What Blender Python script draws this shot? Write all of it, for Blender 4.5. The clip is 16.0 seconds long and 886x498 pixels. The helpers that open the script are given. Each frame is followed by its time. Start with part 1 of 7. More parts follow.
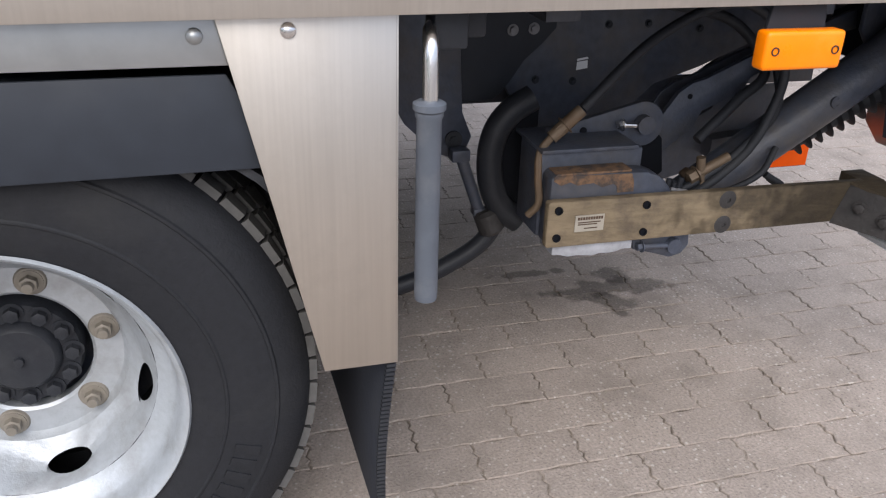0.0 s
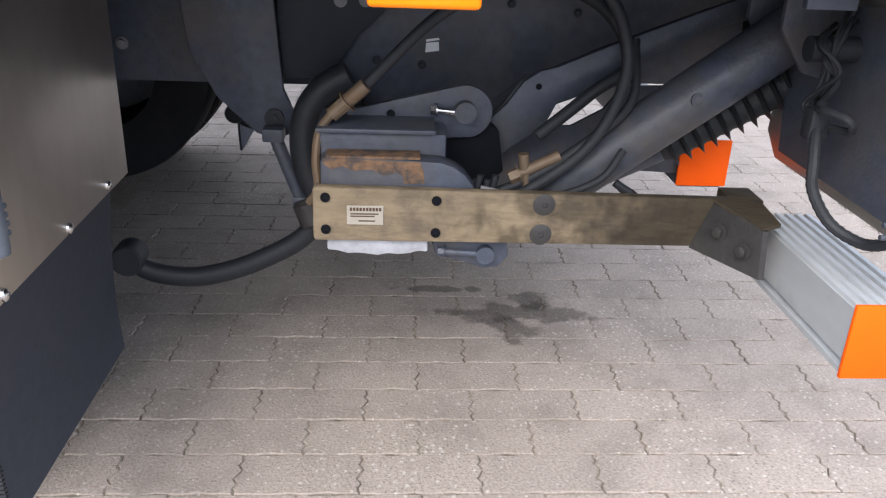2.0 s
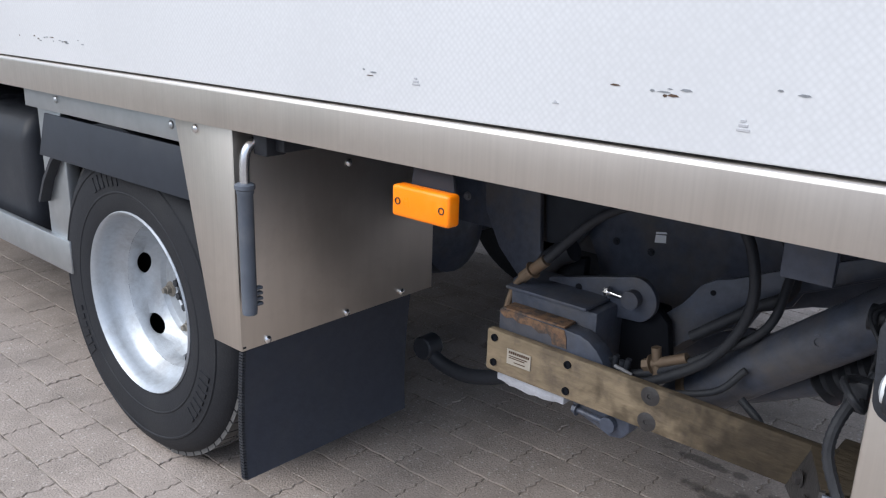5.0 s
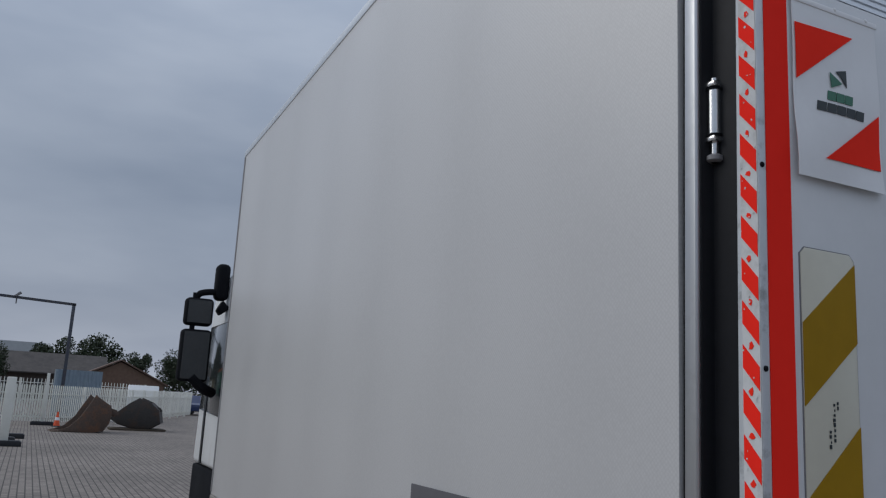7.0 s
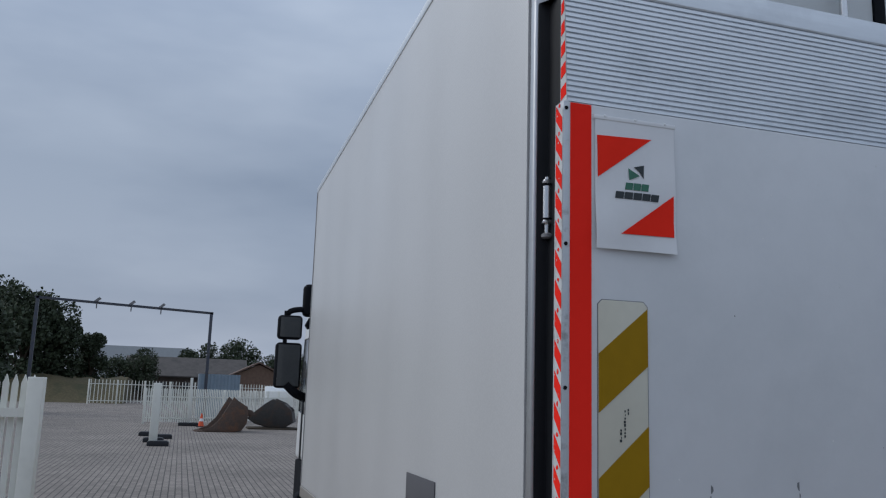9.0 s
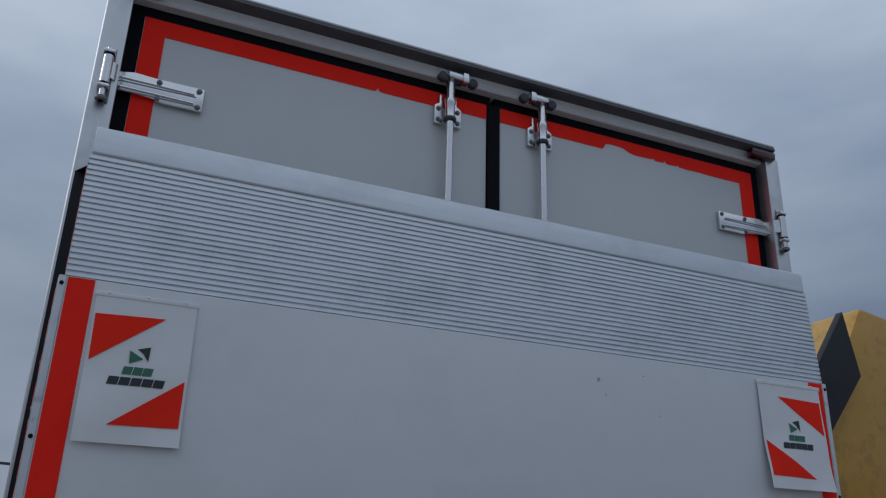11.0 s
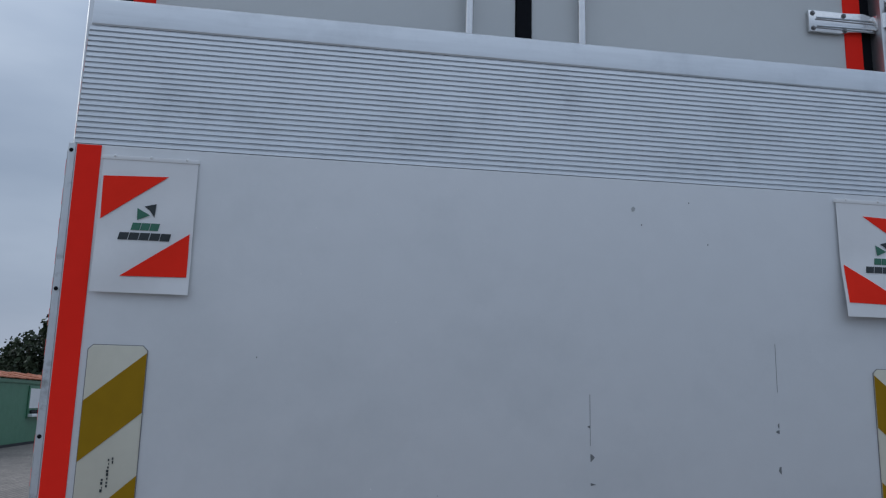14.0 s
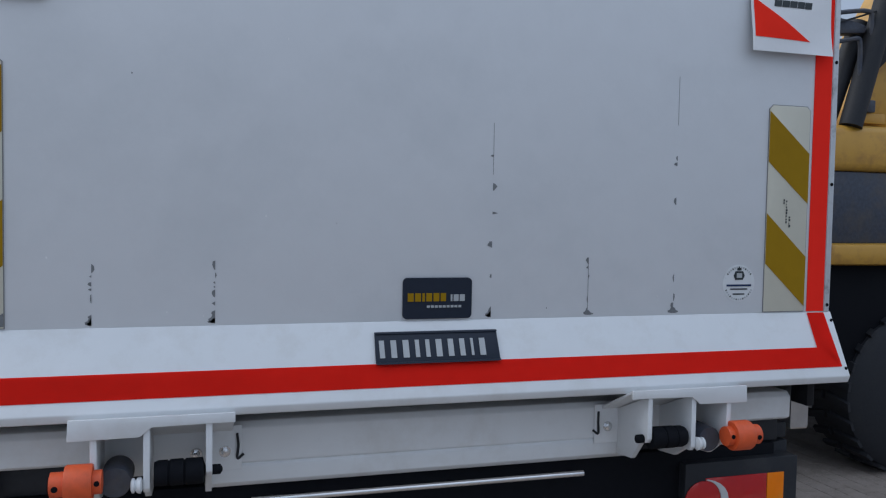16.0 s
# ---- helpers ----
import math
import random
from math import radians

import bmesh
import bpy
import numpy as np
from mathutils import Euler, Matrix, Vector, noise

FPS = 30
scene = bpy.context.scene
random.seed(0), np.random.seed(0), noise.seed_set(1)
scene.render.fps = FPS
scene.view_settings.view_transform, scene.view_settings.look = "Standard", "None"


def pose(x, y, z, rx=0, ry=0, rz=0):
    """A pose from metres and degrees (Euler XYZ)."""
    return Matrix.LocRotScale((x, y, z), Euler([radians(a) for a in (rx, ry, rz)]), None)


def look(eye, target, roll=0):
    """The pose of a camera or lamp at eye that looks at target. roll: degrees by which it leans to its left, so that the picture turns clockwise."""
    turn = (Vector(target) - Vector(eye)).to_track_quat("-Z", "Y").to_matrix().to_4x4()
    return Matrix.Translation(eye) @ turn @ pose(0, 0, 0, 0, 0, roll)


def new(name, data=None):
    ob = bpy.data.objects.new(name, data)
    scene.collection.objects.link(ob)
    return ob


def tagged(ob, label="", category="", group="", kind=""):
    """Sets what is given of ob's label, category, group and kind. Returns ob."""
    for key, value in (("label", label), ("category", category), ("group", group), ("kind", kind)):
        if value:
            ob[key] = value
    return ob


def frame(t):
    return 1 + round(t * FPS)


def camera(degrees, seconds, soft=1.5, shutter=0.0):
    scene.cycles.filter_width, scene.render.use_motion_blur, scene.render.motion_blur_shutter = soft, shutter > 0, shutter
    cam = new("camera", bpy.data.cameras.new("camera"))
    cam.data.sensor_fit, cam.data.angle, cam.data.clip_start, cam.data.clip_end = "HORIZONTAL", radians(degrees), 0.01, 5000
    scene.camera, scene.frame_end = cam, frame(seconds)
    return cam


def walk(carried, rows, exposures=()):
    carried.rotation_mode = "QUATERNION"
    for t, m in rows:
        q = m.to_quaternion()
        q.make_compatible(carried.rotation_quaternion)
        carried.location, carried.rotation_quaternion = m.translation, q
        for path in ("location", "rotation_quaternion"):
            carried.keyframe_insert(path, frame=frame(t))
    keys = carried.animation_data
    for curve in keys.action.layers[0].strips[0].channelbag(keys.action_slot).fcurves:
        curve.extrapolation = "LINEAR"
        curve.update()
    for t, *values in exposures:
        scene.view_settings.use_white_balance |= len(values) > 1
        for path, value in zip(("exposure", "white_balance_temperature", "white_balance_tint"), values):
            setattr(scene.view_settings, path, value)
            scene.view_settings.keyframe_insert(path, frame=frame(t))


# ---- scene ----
cam = camera(56.8, 16.0, 1.2)

PATH = [
    (0, (-2.239, 1.484, 1.151), (-0.507, 0.984, 0.285), 1.7),
    (0.5, (-2.339, 1.225, 1.052), (-0.61, 0.724, 0.179), 2.1),
    (1, (-2.368, 1.038, 1.054), (-0.579, 0.752, 0.206), 2.7),
    (1.5, (-2.244, 0.876, 0.985), (-0.435, 0.701, 0.15), 2.4),
    (2, (-2.206, 0.736, 1.016), (-0.377, 0.616, 0.216), 2.3),
    (2.5, (-2.286, 0.494, 1.043), (-0.391, 0.421, 0.41), 2.2),
    (3, (-2.302, 0.269, 1.095), (-0.405, 0.301, 0.462), 2.1),
    (3.5, (-2.166, 0.133, 1.117), (-0.298, 0.46, 0.481), 2.0),
    (4, (-2.045, 0.05, 1.142), (-0.283, 0.74, 0.494), 1.9),
    (4.5, (-2.069, -0.05, 1.166), (-0.47, 0.96, 0.516), 2.0),
    (4.7, (-2.132, -0.085, 1.188), (-0.609, 1.039, 0.54), 2.1),
    (6.8, (-2.403, -1.114, 1.679), (-1.419, 0.601, 1.979), 2.6),
    (7, (-2.415, -1.255, 1.7), (-1.556, 0.512, 2.076), 3.2),
    (7.5, (-2.384, -1.529, 1.724), (-1.612, 0.28, 2.089), 2.9),
    (8, (-2.334, -1.767, 1.668), (-1.607, 0.073, 1.958), 2.5),
    (8.5, (-2.33, -1.961, 1.668), (-1.699, -0.074, 1.875), 2.3),
    (9, (-2.193, -2.131, 1.77), (-1.61, -0.25, 2.119), 1.8),
    (9.5, (-2.01, -2.211, 1.862), (-1.461, -0.412, 2.541), 1.7),
    (10, (-1.716, -2.271, 1.917), (-0.972, -0.553, 2.619), 1.6),
    (10.2, (-1.604, -2.303, 1.906), (-0.839, -0.596, 2.612), 1.7),
    (12.3, (-0.658, -2.414, 1.963), (-0.297, -0.581, 2.678), 1.6),
    (12.5, (-0.631, -2.45, 1.961), (-0.376, -0.598, 2.672), 1.7),
    (13, (-0.597, -2.455, 1.931), (-0.372, -0.6, 2.645), 1.5),
    (13.5, (-0.591, -2.459, 1.914), (-0.356, -0.583, 2.569), 1.8),
    (14, (-0.587, -2.44, 1.895), (-0.289, -0.498, 2.27), 1.3),
    (14.5, (-0.591, -2.421, 1.864), (-0.26, -0.461, 2.078), 1.2),
    (15, (-0.586, -2.381, 1.805), (-0.201, -0.427, 1.981), 1.2),
    (15.5, (-0.582, -2.327, 1.743), (-0.026, -0.408, 1.841), 1.1),
    (16, (-0.587, -2.298, 1.696), (-0.012, -0.384, 1.601), 1.0),
]
# the picture is brighter and warmer beside the truck, darker and cooler behind it
EXPOSURES = [(0, 1.6, 6750, 12), (0.5, 1.72, 6750, 12), (1, 1.85, 6750, 11), (1.5, 2.02, 6750, 11), (2, 2.17, 6600, 11), (2.5, 2.15, 6350, 10), (3, 1.75, 6450, 11), (4, 1.68, 6350, 10), (4.7, 1.65, 6300, 10), (6.2, 0.2, 6350, 8), (7, -0.12, 6400, 9),
             (7.5, -0.2, 6300, 8), (8, -0.04, 6280, 8), (8.5, -0.05, 6250, 8), (9, 0.04, 6200, 8), (9.5, -0.27, 6150, 7), (10, -0.4, 6150, 7), (11, -0.36, 6150, 7), (12.5, -0.18, 6120, 7), (13.5, -0.12, 6120, 7), (14, 0.1, 6120, 7), (14.5, 0.17, 6120, 7), (15, 0.15, 6100, 7), (15.5, 0.3, 6150, 8), (16, 0.45, 6200, 8)]
walk(cam, [(t, look(eye, target, roll)) for t, eye, target, roll in PATH], EXPOSURES)

# ---- light ----
world = bpy.data.worlds.new("sky")
scene.world = world
world.use_nodes = True
wn, wl = world.node_tree.nodes, world.node_tree.links
wn.clear()
w_out = wn.new("ShaderNodeOutputWorld")
w_bg = wn.new("ShaderNodeBackground")
w_sky = wn.new("ShaderNodeTexSky")
w_sky.sky_type, w_sky.sun_disc = "NISHITA", False
w_sky.sun_elevation, w_sky.sun_rotation = radians(39), radians(290)
w_sky.air_density, w_sky.dust_density = 1.6, 3.0
w_co = wn.new("ShaderNodeTexCoord")
w_map = wn.new("ShaderNodeMapping")
w_map.inputs["Scale"].default_value = (1.0, 1.0, 3.2)
w_noise = wn.new("ShaderNodeTexNoise")
w_noise.inputs["Scale"].default_value, w_noise.inputs["Detail"].default_value = 1.7, 5
w_ramp = wn.new("ShaderNodeValToRGB")
w_ramp.color_ramp.elements[0].position, w_ramp.color_ramp.elements[0].color = 0.32, (3.35, 3.95, 5.15, 1)
w_ramp.color_ramp.elements[1].position, w_ramp.color_ramp.elements[1].color = 0.68, (6.3, 6.8, 7.8, 1)
w_mix = wn.new("ShaderNodeMix")
w_mix.data_type = "RGBA"
w_mix.inputs[0].default_value = 0.9
wl.new(w_co.outputs["Generated"], w_map.inputs["Vector"])
wl.new(w_map.outputs[0], w_noise.inputs["Vector"])
wl.new(w_noise.outputs[0], w_ramp.inputs[0])
wl.new(w_sky.outputs[0], w_mix.inputs[6])
wl.new(w_ramp.outputs[0], w_mix.inputs[7])
# heavier grey cloud low over the yard, thinner overhead
w_sep = wn.new("ShaderNodeSeparateXYZ")
w_band = wn.new("ShaderNodeValToRGB")
w_band.color_ramp.elements[0].position, w_band.color_ramp.elements[0].color = 0.0, (0.80, 0.79, 0.79, 1)
w_band.color_ramp.elements[1].position, w_band.color_ramp.elements[1].color = 0.75, (1.12, 1.12, 1.12, 1)
for pos_, c_ in ((0.10, (0.51, 0.53, 0.57)), (0.24, (0.46, 0.49, 0.535)), (0.46, (0.86, 0.87, 0.88))):
    e_ = w_band.color_ramp.elements.new(pos_)
    e_.color = (*c_, 1)
w_mul = wn.new("ShaderNodeMix")
w_mul.data_type, w_mul.blend_type = "RGBA", "MULTIPLY"
w_mul.inputs[0].default_value = 1.0
wl.new(w_co.outputs["Generated"], w_sep.inputs[0])
wl.new(w_sep.outputs["Z"], w_band.inputs[0])
wl.new(w_mix.outputs[2], w_mul.inputs[6])
wl.new(w_band.outputs[0], w_mul.inputs[7])
wl.new(w_mul.outputs[2], w_bg.inputs["Color"])
w_bg.inputs["Strength"].default_value = 0.115
wl.new(w_bg.outputs[0], w_out.inputs["Surface"])

sun = new("sun", bpy.data.lights.new("sun", "SUN"))
sun.data.energy, sun.data.angle, sun.data.color = 0.95, radians(45), (1.0, 0.97, 0.93)
sun.matrix_world = look((-8, 3.0, 7), (0, 0, 0))

# ---- materials ----
def mat(name, color, rough=0.5, metal=0.0, grain=40.0, vary=0.12, bump=0.0, bump_scale=120.0, stretch=(1, 1, 1),
        stain=None, stain_scale=3.0, stain_amount=0.3, per_piece=0.0, coat=0.0, spec=0.5, weave=0.0, rough_vary=0.1, stain_lo=0.5, stain_hi=0.75):
    """A surface with fine grain, large blotches, uneven gloss and relief, in object space."""
    m = bpy.data.materials.new(name)
    m.use_nodes = True
    n, l = m.node_tree.nodes, m.node_tree.links
    p = n["Principled BSDF"]
    p.inputs["Metallic"].default_value = metal
    p.inputs["Coat Weight"].default_value = coat
    p.inputs["Specular IOR Level"].default_value = spec
    co = n.new("ShaderNodeNewGeometry")
    mp = n.new("ShaderNodeMapping")
    mp.inputs["Scale"].default_value = stretch
    l.new(co.outputs["Position"], mp.inputs["Vector"])
    fine = n.new("ShaderNodeTexNoise")
    fine.inputs["Scale"].default_value, fine.inputs["Detail"].default_value = grain, 4
    l.new(mp.outputs[0], fine.inputs["Vector"])
    big = n.new("ShaderNodeTexNoise")
    big.inputs["Scale"].default_value, big.inputs["Detail"].default_value = stain_scale, 6
    big.inputs["Roughness"].default_value = 0.65
    l.new(co.outputs["Position"], big.inputs["Vector"])
    c0 = n.new("ShaderNodeMix")
    c0.data_type = "RGBA"
    c0.inputs[6].default_value = (*[c * (1 - vary) for c in color], 1)
    c0.inputs[7].default_value = (*[min(1, c * (1 + vary)) for c in color], 1)
    l.new(fine.outputs[0], c0.inputs[0])
    last = c0.outputs[2]
    ramp = n.new("ShaderNodeMapRange")
    ramp.inputs["From Min"].default_value, ramp.inputs["From Max"].default_value = stain_lo, stain_hi
    ramp.inputs["To Max"].default_value = stain_amount
    l.new(big.outputs[0], ramp.inputs["Value"])
    c1 = n.new("ShaderNodeMix")
    c1.data_type = "RGBA"
    c1.inputs[7].default_value = (*(stain or [c * 0.7 for c in color]), 1)
    l.new(ramp.outputs[0], c1.inputs[0])
    l.new(last, c1.inputs[6])
    last = c1.outputs[2]
    if weave:
        vo = n.new("ShaderNodeTexVoronoi")
        vo.inputs["Scale"].default_value = 125
        vo.inputs["Randomness"].default_value = 0.3
        vmap = n.new("ShaderNodeMapping")
        vmap.inputs["Rotation"].default_value = (radians(45), 0, 0)
        l.new(co.outputs["Position"], vmap.inputs["Vector"])
        l.new(vmap.outputs[0], vo.inputs["Vector"])
        vr = n.new("ShaderNodeMapRange")
        vr.inputs["From Max"].default_value = 0.7
        vr.inputs["To Min"].default_value, vr.inputs["To Max"].default_value = 1 + weave, 1 - weave
        l.new(vo.outputs["Distance"], vr.inputs["Value"])
        vm = n.new("ShaderNodeVectorMath")
        vm.operation = "SCALE"
        l.new(last, vm.inputs[0])
        l.new(vr.outputs[0], vm.inputs["Scale"])
        last = vm.outputs[0]
    if per_piece:
        info = n.new("ShaderNodeObjectInfo")
        isl = n.new("ShaderNodeNewGeometry")
        add = n.new("ShaderNodeMath")
        add.operation = "ADD"
        l.new(info.outputs["Random"], add.inputs[0])
        l.new(isl.outputs["Random Per Island"], add.inputs[1])
        fr = n.new("ShaderNodeMath")
        fr.operation = "FRACT"
        l.new(add.outputs[0], fr.inputs[0])
        rng = n.new("ShaderNodeMapRange")
        rng.inputs["To Min"].default_value, rng.inputs["To Max"].default_value = 1 - per_piece, 1 + per_piece
        l.new(fr.outputs[0], rng.inputs["Value"])
        mul = n.new("ShaderNodeVectorMath")
        mul.operation = "SCALE"
        l.new(last, mul.inputs[0])
        l.new(rng.outputs[0], mul.inputs["Scale"])
        last = mul.outputs[0]
    l.new(last, p.inputs["Base Color"])
    rr = n.new("ShaderNodeMapRange")
    rr.inputs["To Min"].default_value, rr.inputs["To Max"].default_value = max(0.02, rough - rough_vary), min(1, rough + rough_vary)
    l.new(big.outputs[0], rr.inputs["Value"])
    l.new(rr.outputs[0], p.inputs["Roughness"])
    if bump:
        bn = n.new("ShaderNodeTexNoise")
        bn.inputs["Scale"].default_value, bn.inputs["Detail"].default_value = bump_scale, 3
        l.new(mp.outputs[0], bn.inputs["Vector"])
        b = n.new("ShaderNodeBump")
        b.inputs["Strength"].default_value, b.inputs["Distance"].default_value = bump, 0.004
        l.new(bn.outputs[0], b.inputs["Height"])
        l.new(b.outputs[0], p.inputs["Normal"])
    return m


PAVER = mat("concrete paver", (0.315, 0.266, 0.231), 0.92, grain=150, vary=0.45, bump=0.8, bump_scale=170, stain=(0.175, 0.150, 0.130),
            stain_scale=5.5, stain_amount=0.75, per_piece=0.05, spec=0.25, stain_lo=0.46, stain_hi=0.75)
SAND = mat("joint sand", (0.27, 0.228, 0.19), 0.95, grain=380, vary=0.6, bump=1.0, bump_scale=420, stain=(0.07, 0.058, 0.048), stain_scale=9, stain_amount=0.75, stain_lo=0.47, stain_hi=0.62, spec=0.2)


def speckle(m):
    """Pale mortar crumbs and dark grit strewn over the paving, thicker in patches."""
    n, l = m.node_tree.nodes, m.node_tree.links
    p = n["Principled BSDF"]
    last = p.inputs["Base Color"].links[0].from_socket
    geo = n.new("ShaderNodeNewGeometry")
    patch = n.new("ShaderNodeTexNoise")
    patch.inputs["Scale"].default_value, patch.inputs["Detail"].default_value = 2.6, 4
    l.new(geo.outputs["Position"], patch.inputs["Vector"])
    for scale, lo, hi, colour in ((55, 0.13, 0.06, (0.56, 0.52, 0.47, 1)), (90, 0.12, 0.05, (0.09, 0.08, 0.07, 1))):
        v = n.new("ShaderNodeTexVoronoi")
        v.inputs["Scale"].default_value = scale
        l.new(geo.outputs["Position"], v.inputs["Vector"])
        th = n.new("ShaderNodeMath")
        th.operation = "MULTIPLY_ADD"
        th.inputs[1].default_value, th.inputs[2].default_value = 0.40, -0.13
        l.new(patch.outputs[0], th.inputs[0])
        su = n.new("ShaderNodeMath")
        su.operation = "SUBTRACT"
        l.new(v.outputs["Distance"], su.inputs[0])
        l.new(th.outputs[0], su.inputs[1])
        mr = n.new("ShaderNodeMapRange")
        mr.inputs["From Min"].default_value, mr.inputs["From Max"].default_value = lo, hi
        mr.inputs["To Max"].default_value = 0.45
        l.new(su.outputs[0], mr.inputs["Value"])
        mx = n.new("ShaderNodeMix")
        mx.data_type = "RGBA"
        mx.inputs[7].default_value = colour
        l.new(mr.outputs[0], mx.inputs[0])
        l.new(last, mx.inputs[6])
        last = mx.outputs[2]
    l.new(last, p.inputs["Base Color"])


speckle(PAVER)
speckle(SAND)


def oil_spot(m, spots):
    """Dark oil soaked into the paving, each spot (x, y, half width, half length)."""
    n, l = m.node_tree.nodes, m.node_tree.links
    p = n["Principled BSDF"]
    last = p.inputs["Base Color"].links[0].from_socket
    geo = n.new("ShaderNodeNewGeometry")
    wob = n.new("ShaderNodeTexNoise")
    wob.inputs["Scale"].default_value, wob.inputs["Detail"].default_value = 16, 3
    l.new(geo.outputs["Position"], wob.inputs["Vector"])
    for x, y, a, b in spots:
        mp = n.new("ShaderNodeMapping")
        mp.vector_type = "POINT"
        mp.inputs["Location"].default_value = (-x / a, -y / b, 0)
        mp.inputs["Scale"].default_value = (1 / a, 1 / b, 0)
        l.new(geo.outputs["Position"], mp.inputs["Vector"])
        ln = n.new("ShaderNodeVectorMath")
        ln.operation = "LENGTH"
        l.new(mp.outputs[0], ln.inputs[0])
        add = n.new("ShaderNodeMath")
        add.operation = "MULTIPLY_ADD"
        add.inputs[1].default_value, add.inputs[2].default_value = 2.4, -1.2
        l.new(wob.outputs[0], add.inputs[0])
        su = n.new("ShaderNodeMath")
        l.new(ln.outputs["Value"], su.inputs[0])
        l.new(add.outputs[0], su.inputs[1])
        mr = n.new("ShaderNodeMapRange")
        mr.inputs["From Min"].default_value, mr.inputs["From Max"].default_value = 0.8, 1.15
        mr.inputs["To Min"].default_value, mr.inputs["To Max"].default_value = 0.5, 1.0
        l.new(su.outputs[0], mr.inputs["Value"])
        ml = n.new("ShaderNodeVectorMath")
        ml.operation = "SCALE"
        l.new(last, ml.inputs[0])
        l.new(mr.outputs[0], ml.inputs["Scale"])
        last = ml.outputs[0]
    l.new(last, p.inputs["Base Color"])


oil_spot(PAVER, [(-0.30, 0.393, 0.050, 0.185), (-0.225, 0.36, 0.060, 0.055), (-0.385, 0.432, 0.070, 0.055), (-0.16, 0.62, 0.020, 0.11), (-1.9, 0.2, 0.10, 0.05), (-1.52, -0.06, 0.06, 0.05)])
PANEL = mat("white sandwich panel", (0.60, 0.605, 0.61), 0.34, grain=3, vary=0.03, stain=(0.47, 0.475, 0.48), stain_scale=1.1, stain_amount=0.12, weave=0.065)
WHITE = mat("white painted aluminium", (0.68, 0.70, 0.72), 0.42, grain=14, vary=0.03, stain=(0.50, 0.53, 0.55), stain_scale=1.7, stain_amount=0.4, bump=0.05, bump_scale=60)
WHITE_STEEL = mat("white painted steel", (0.72, 0.74, 0.75), 0.4, grain=12, vary=0.04, stain=(0.5, 0.47, 0.42), stain_scale=9, stain_amount=0.3)
STEEL = mat("brushed stainless steel", (0.60, 0.56, 0.51), 0.40, 1.0, grain=30, vary=0.09, stretch=(1, 6, 0.15), stain=(0.40, 0.36, 0.32), stain_scale=5, stain_amount=0.4, rough_vary=0.14)
GALV = mat("galvanised steel", (0.40, 0.42, 0.43), 0.42, 0.9, grain=25, vary=0.15, stain_scale=8)
POST = mat("dull stainless post", (0.55, 0.56, 0.575), 0.42, 0.9, grain=30, vary=0.08, stretch=(1, 1, 0.15), stain=(0.3, 0.3, 0.3), stain_scale=9, stain_amount=0.4)
ALU = mat("milled aluminium", (0.70, 0.73, 0.76), 0.42, 0.75, grain=60, vary=0.10, stretch=(0.1, 1, 1), stain=(0.42, 0.45, 0.48), stain_scale=5, stain_amount=0.35)
CHROME = mat("zinc plated steel", (0.72, 0.72, 0.72), 0.22, 1.0, grain=60, vary=0.1)
BLACK = mat("black painted steel", (0.054, 0.063, 0.086), 0.42, grain=45, vary=0.45, stain=(0.098, 0.086, 0.074), stain_scale=6, stain_amount=0.75, stain_lo=0.46, stain_hi=0.72, spec=0.35, bump=0.22, bump_scale=130, rough_vary=0.2)
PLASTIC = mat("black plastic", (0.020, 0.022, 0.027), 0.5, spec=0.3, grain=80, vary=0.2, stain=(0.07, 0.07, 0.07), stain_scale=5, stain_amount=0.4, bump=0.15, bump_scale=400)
RUBBER = mat("black rubber", (0.019, 0.021, 0.026), 0.62, grain=90, vary=0.3, spec=0.35, stain=(0.034, 0.034, 0.034), stain_scale=6, stain_amount=0.5, bump=0.25, bump_scale=200)
TYRE = mat("dusty tyre rubber", (0.0125, 0.0135, 0.0165), 0.72, grain=90, vary=0.3, spec=0.3, stain=(0.030, 0.030, 0.030), stain_scale=6, stain_amount=0.5, bump=0.25, bump_scale=200)
BAR = mat("grey coated aluminium", (0.47, 0.49, 0.51), 0.5, 0.25, grain=40, vary=0.12, stretch=(0.3, 1, 1), stain=(0.2, 0.2, 0.2), stain_scale=7, stain_amount=0.4)
HALL = mat("pale cladding", (0.42, 0.45, 0.47), 0.6, grain=2, vary=0.08)
LABEL = mat("faded paper label", (0.34, 0.31, 0.26), 0.6, grain=60, vary=0.15)
FLAP = mat("dusty rubber sheet", (0.034, 0.038, 0.050), 0.75, grain=40, vary=0.2, spec=0.3, stain=(0.06, 0.06, 0.062), stain_scale=4, stain_amount=0.5, bump=0.2, bump_scale=90)
TREAD = mat("dusty tread rubber", (0.080, 0.078, 0.076), 0.85, grain=90, vary=0.3, stain=(0.05, 0.05, 0.05), stain_scale=12, stain_amount=0.5)
RIM = mat("silver painted wheel", (0.40, 0.425, 0.45), 0.45, 0.45, grain=90, vary=0.14, stain=(0.20, 0.19, 0.175), stain_scale=11, stain_amount=0.6, bump=0.15, bump_scale=200)
RED = mat("red reflective film", (0.98, 0.030, 0.018), 0.65, grain=20, vary=0.05, stain=(0.82, 0.02, 0.012), stain_scale=3, spec=0.05)
ORANGE = mat("orange reflective film", (0.95, 0.11, 0.003), 0.6, spec=0.15, grain=30, vary=0.05)
AMBER = mat("amber lens", (0.95, 0.22, 0.002), 0.3, grain=30, vary=0.08, spec=0.3, stain=(0.80, 0.30, 0.03), stain_scale=22, stain_amount=0.6)
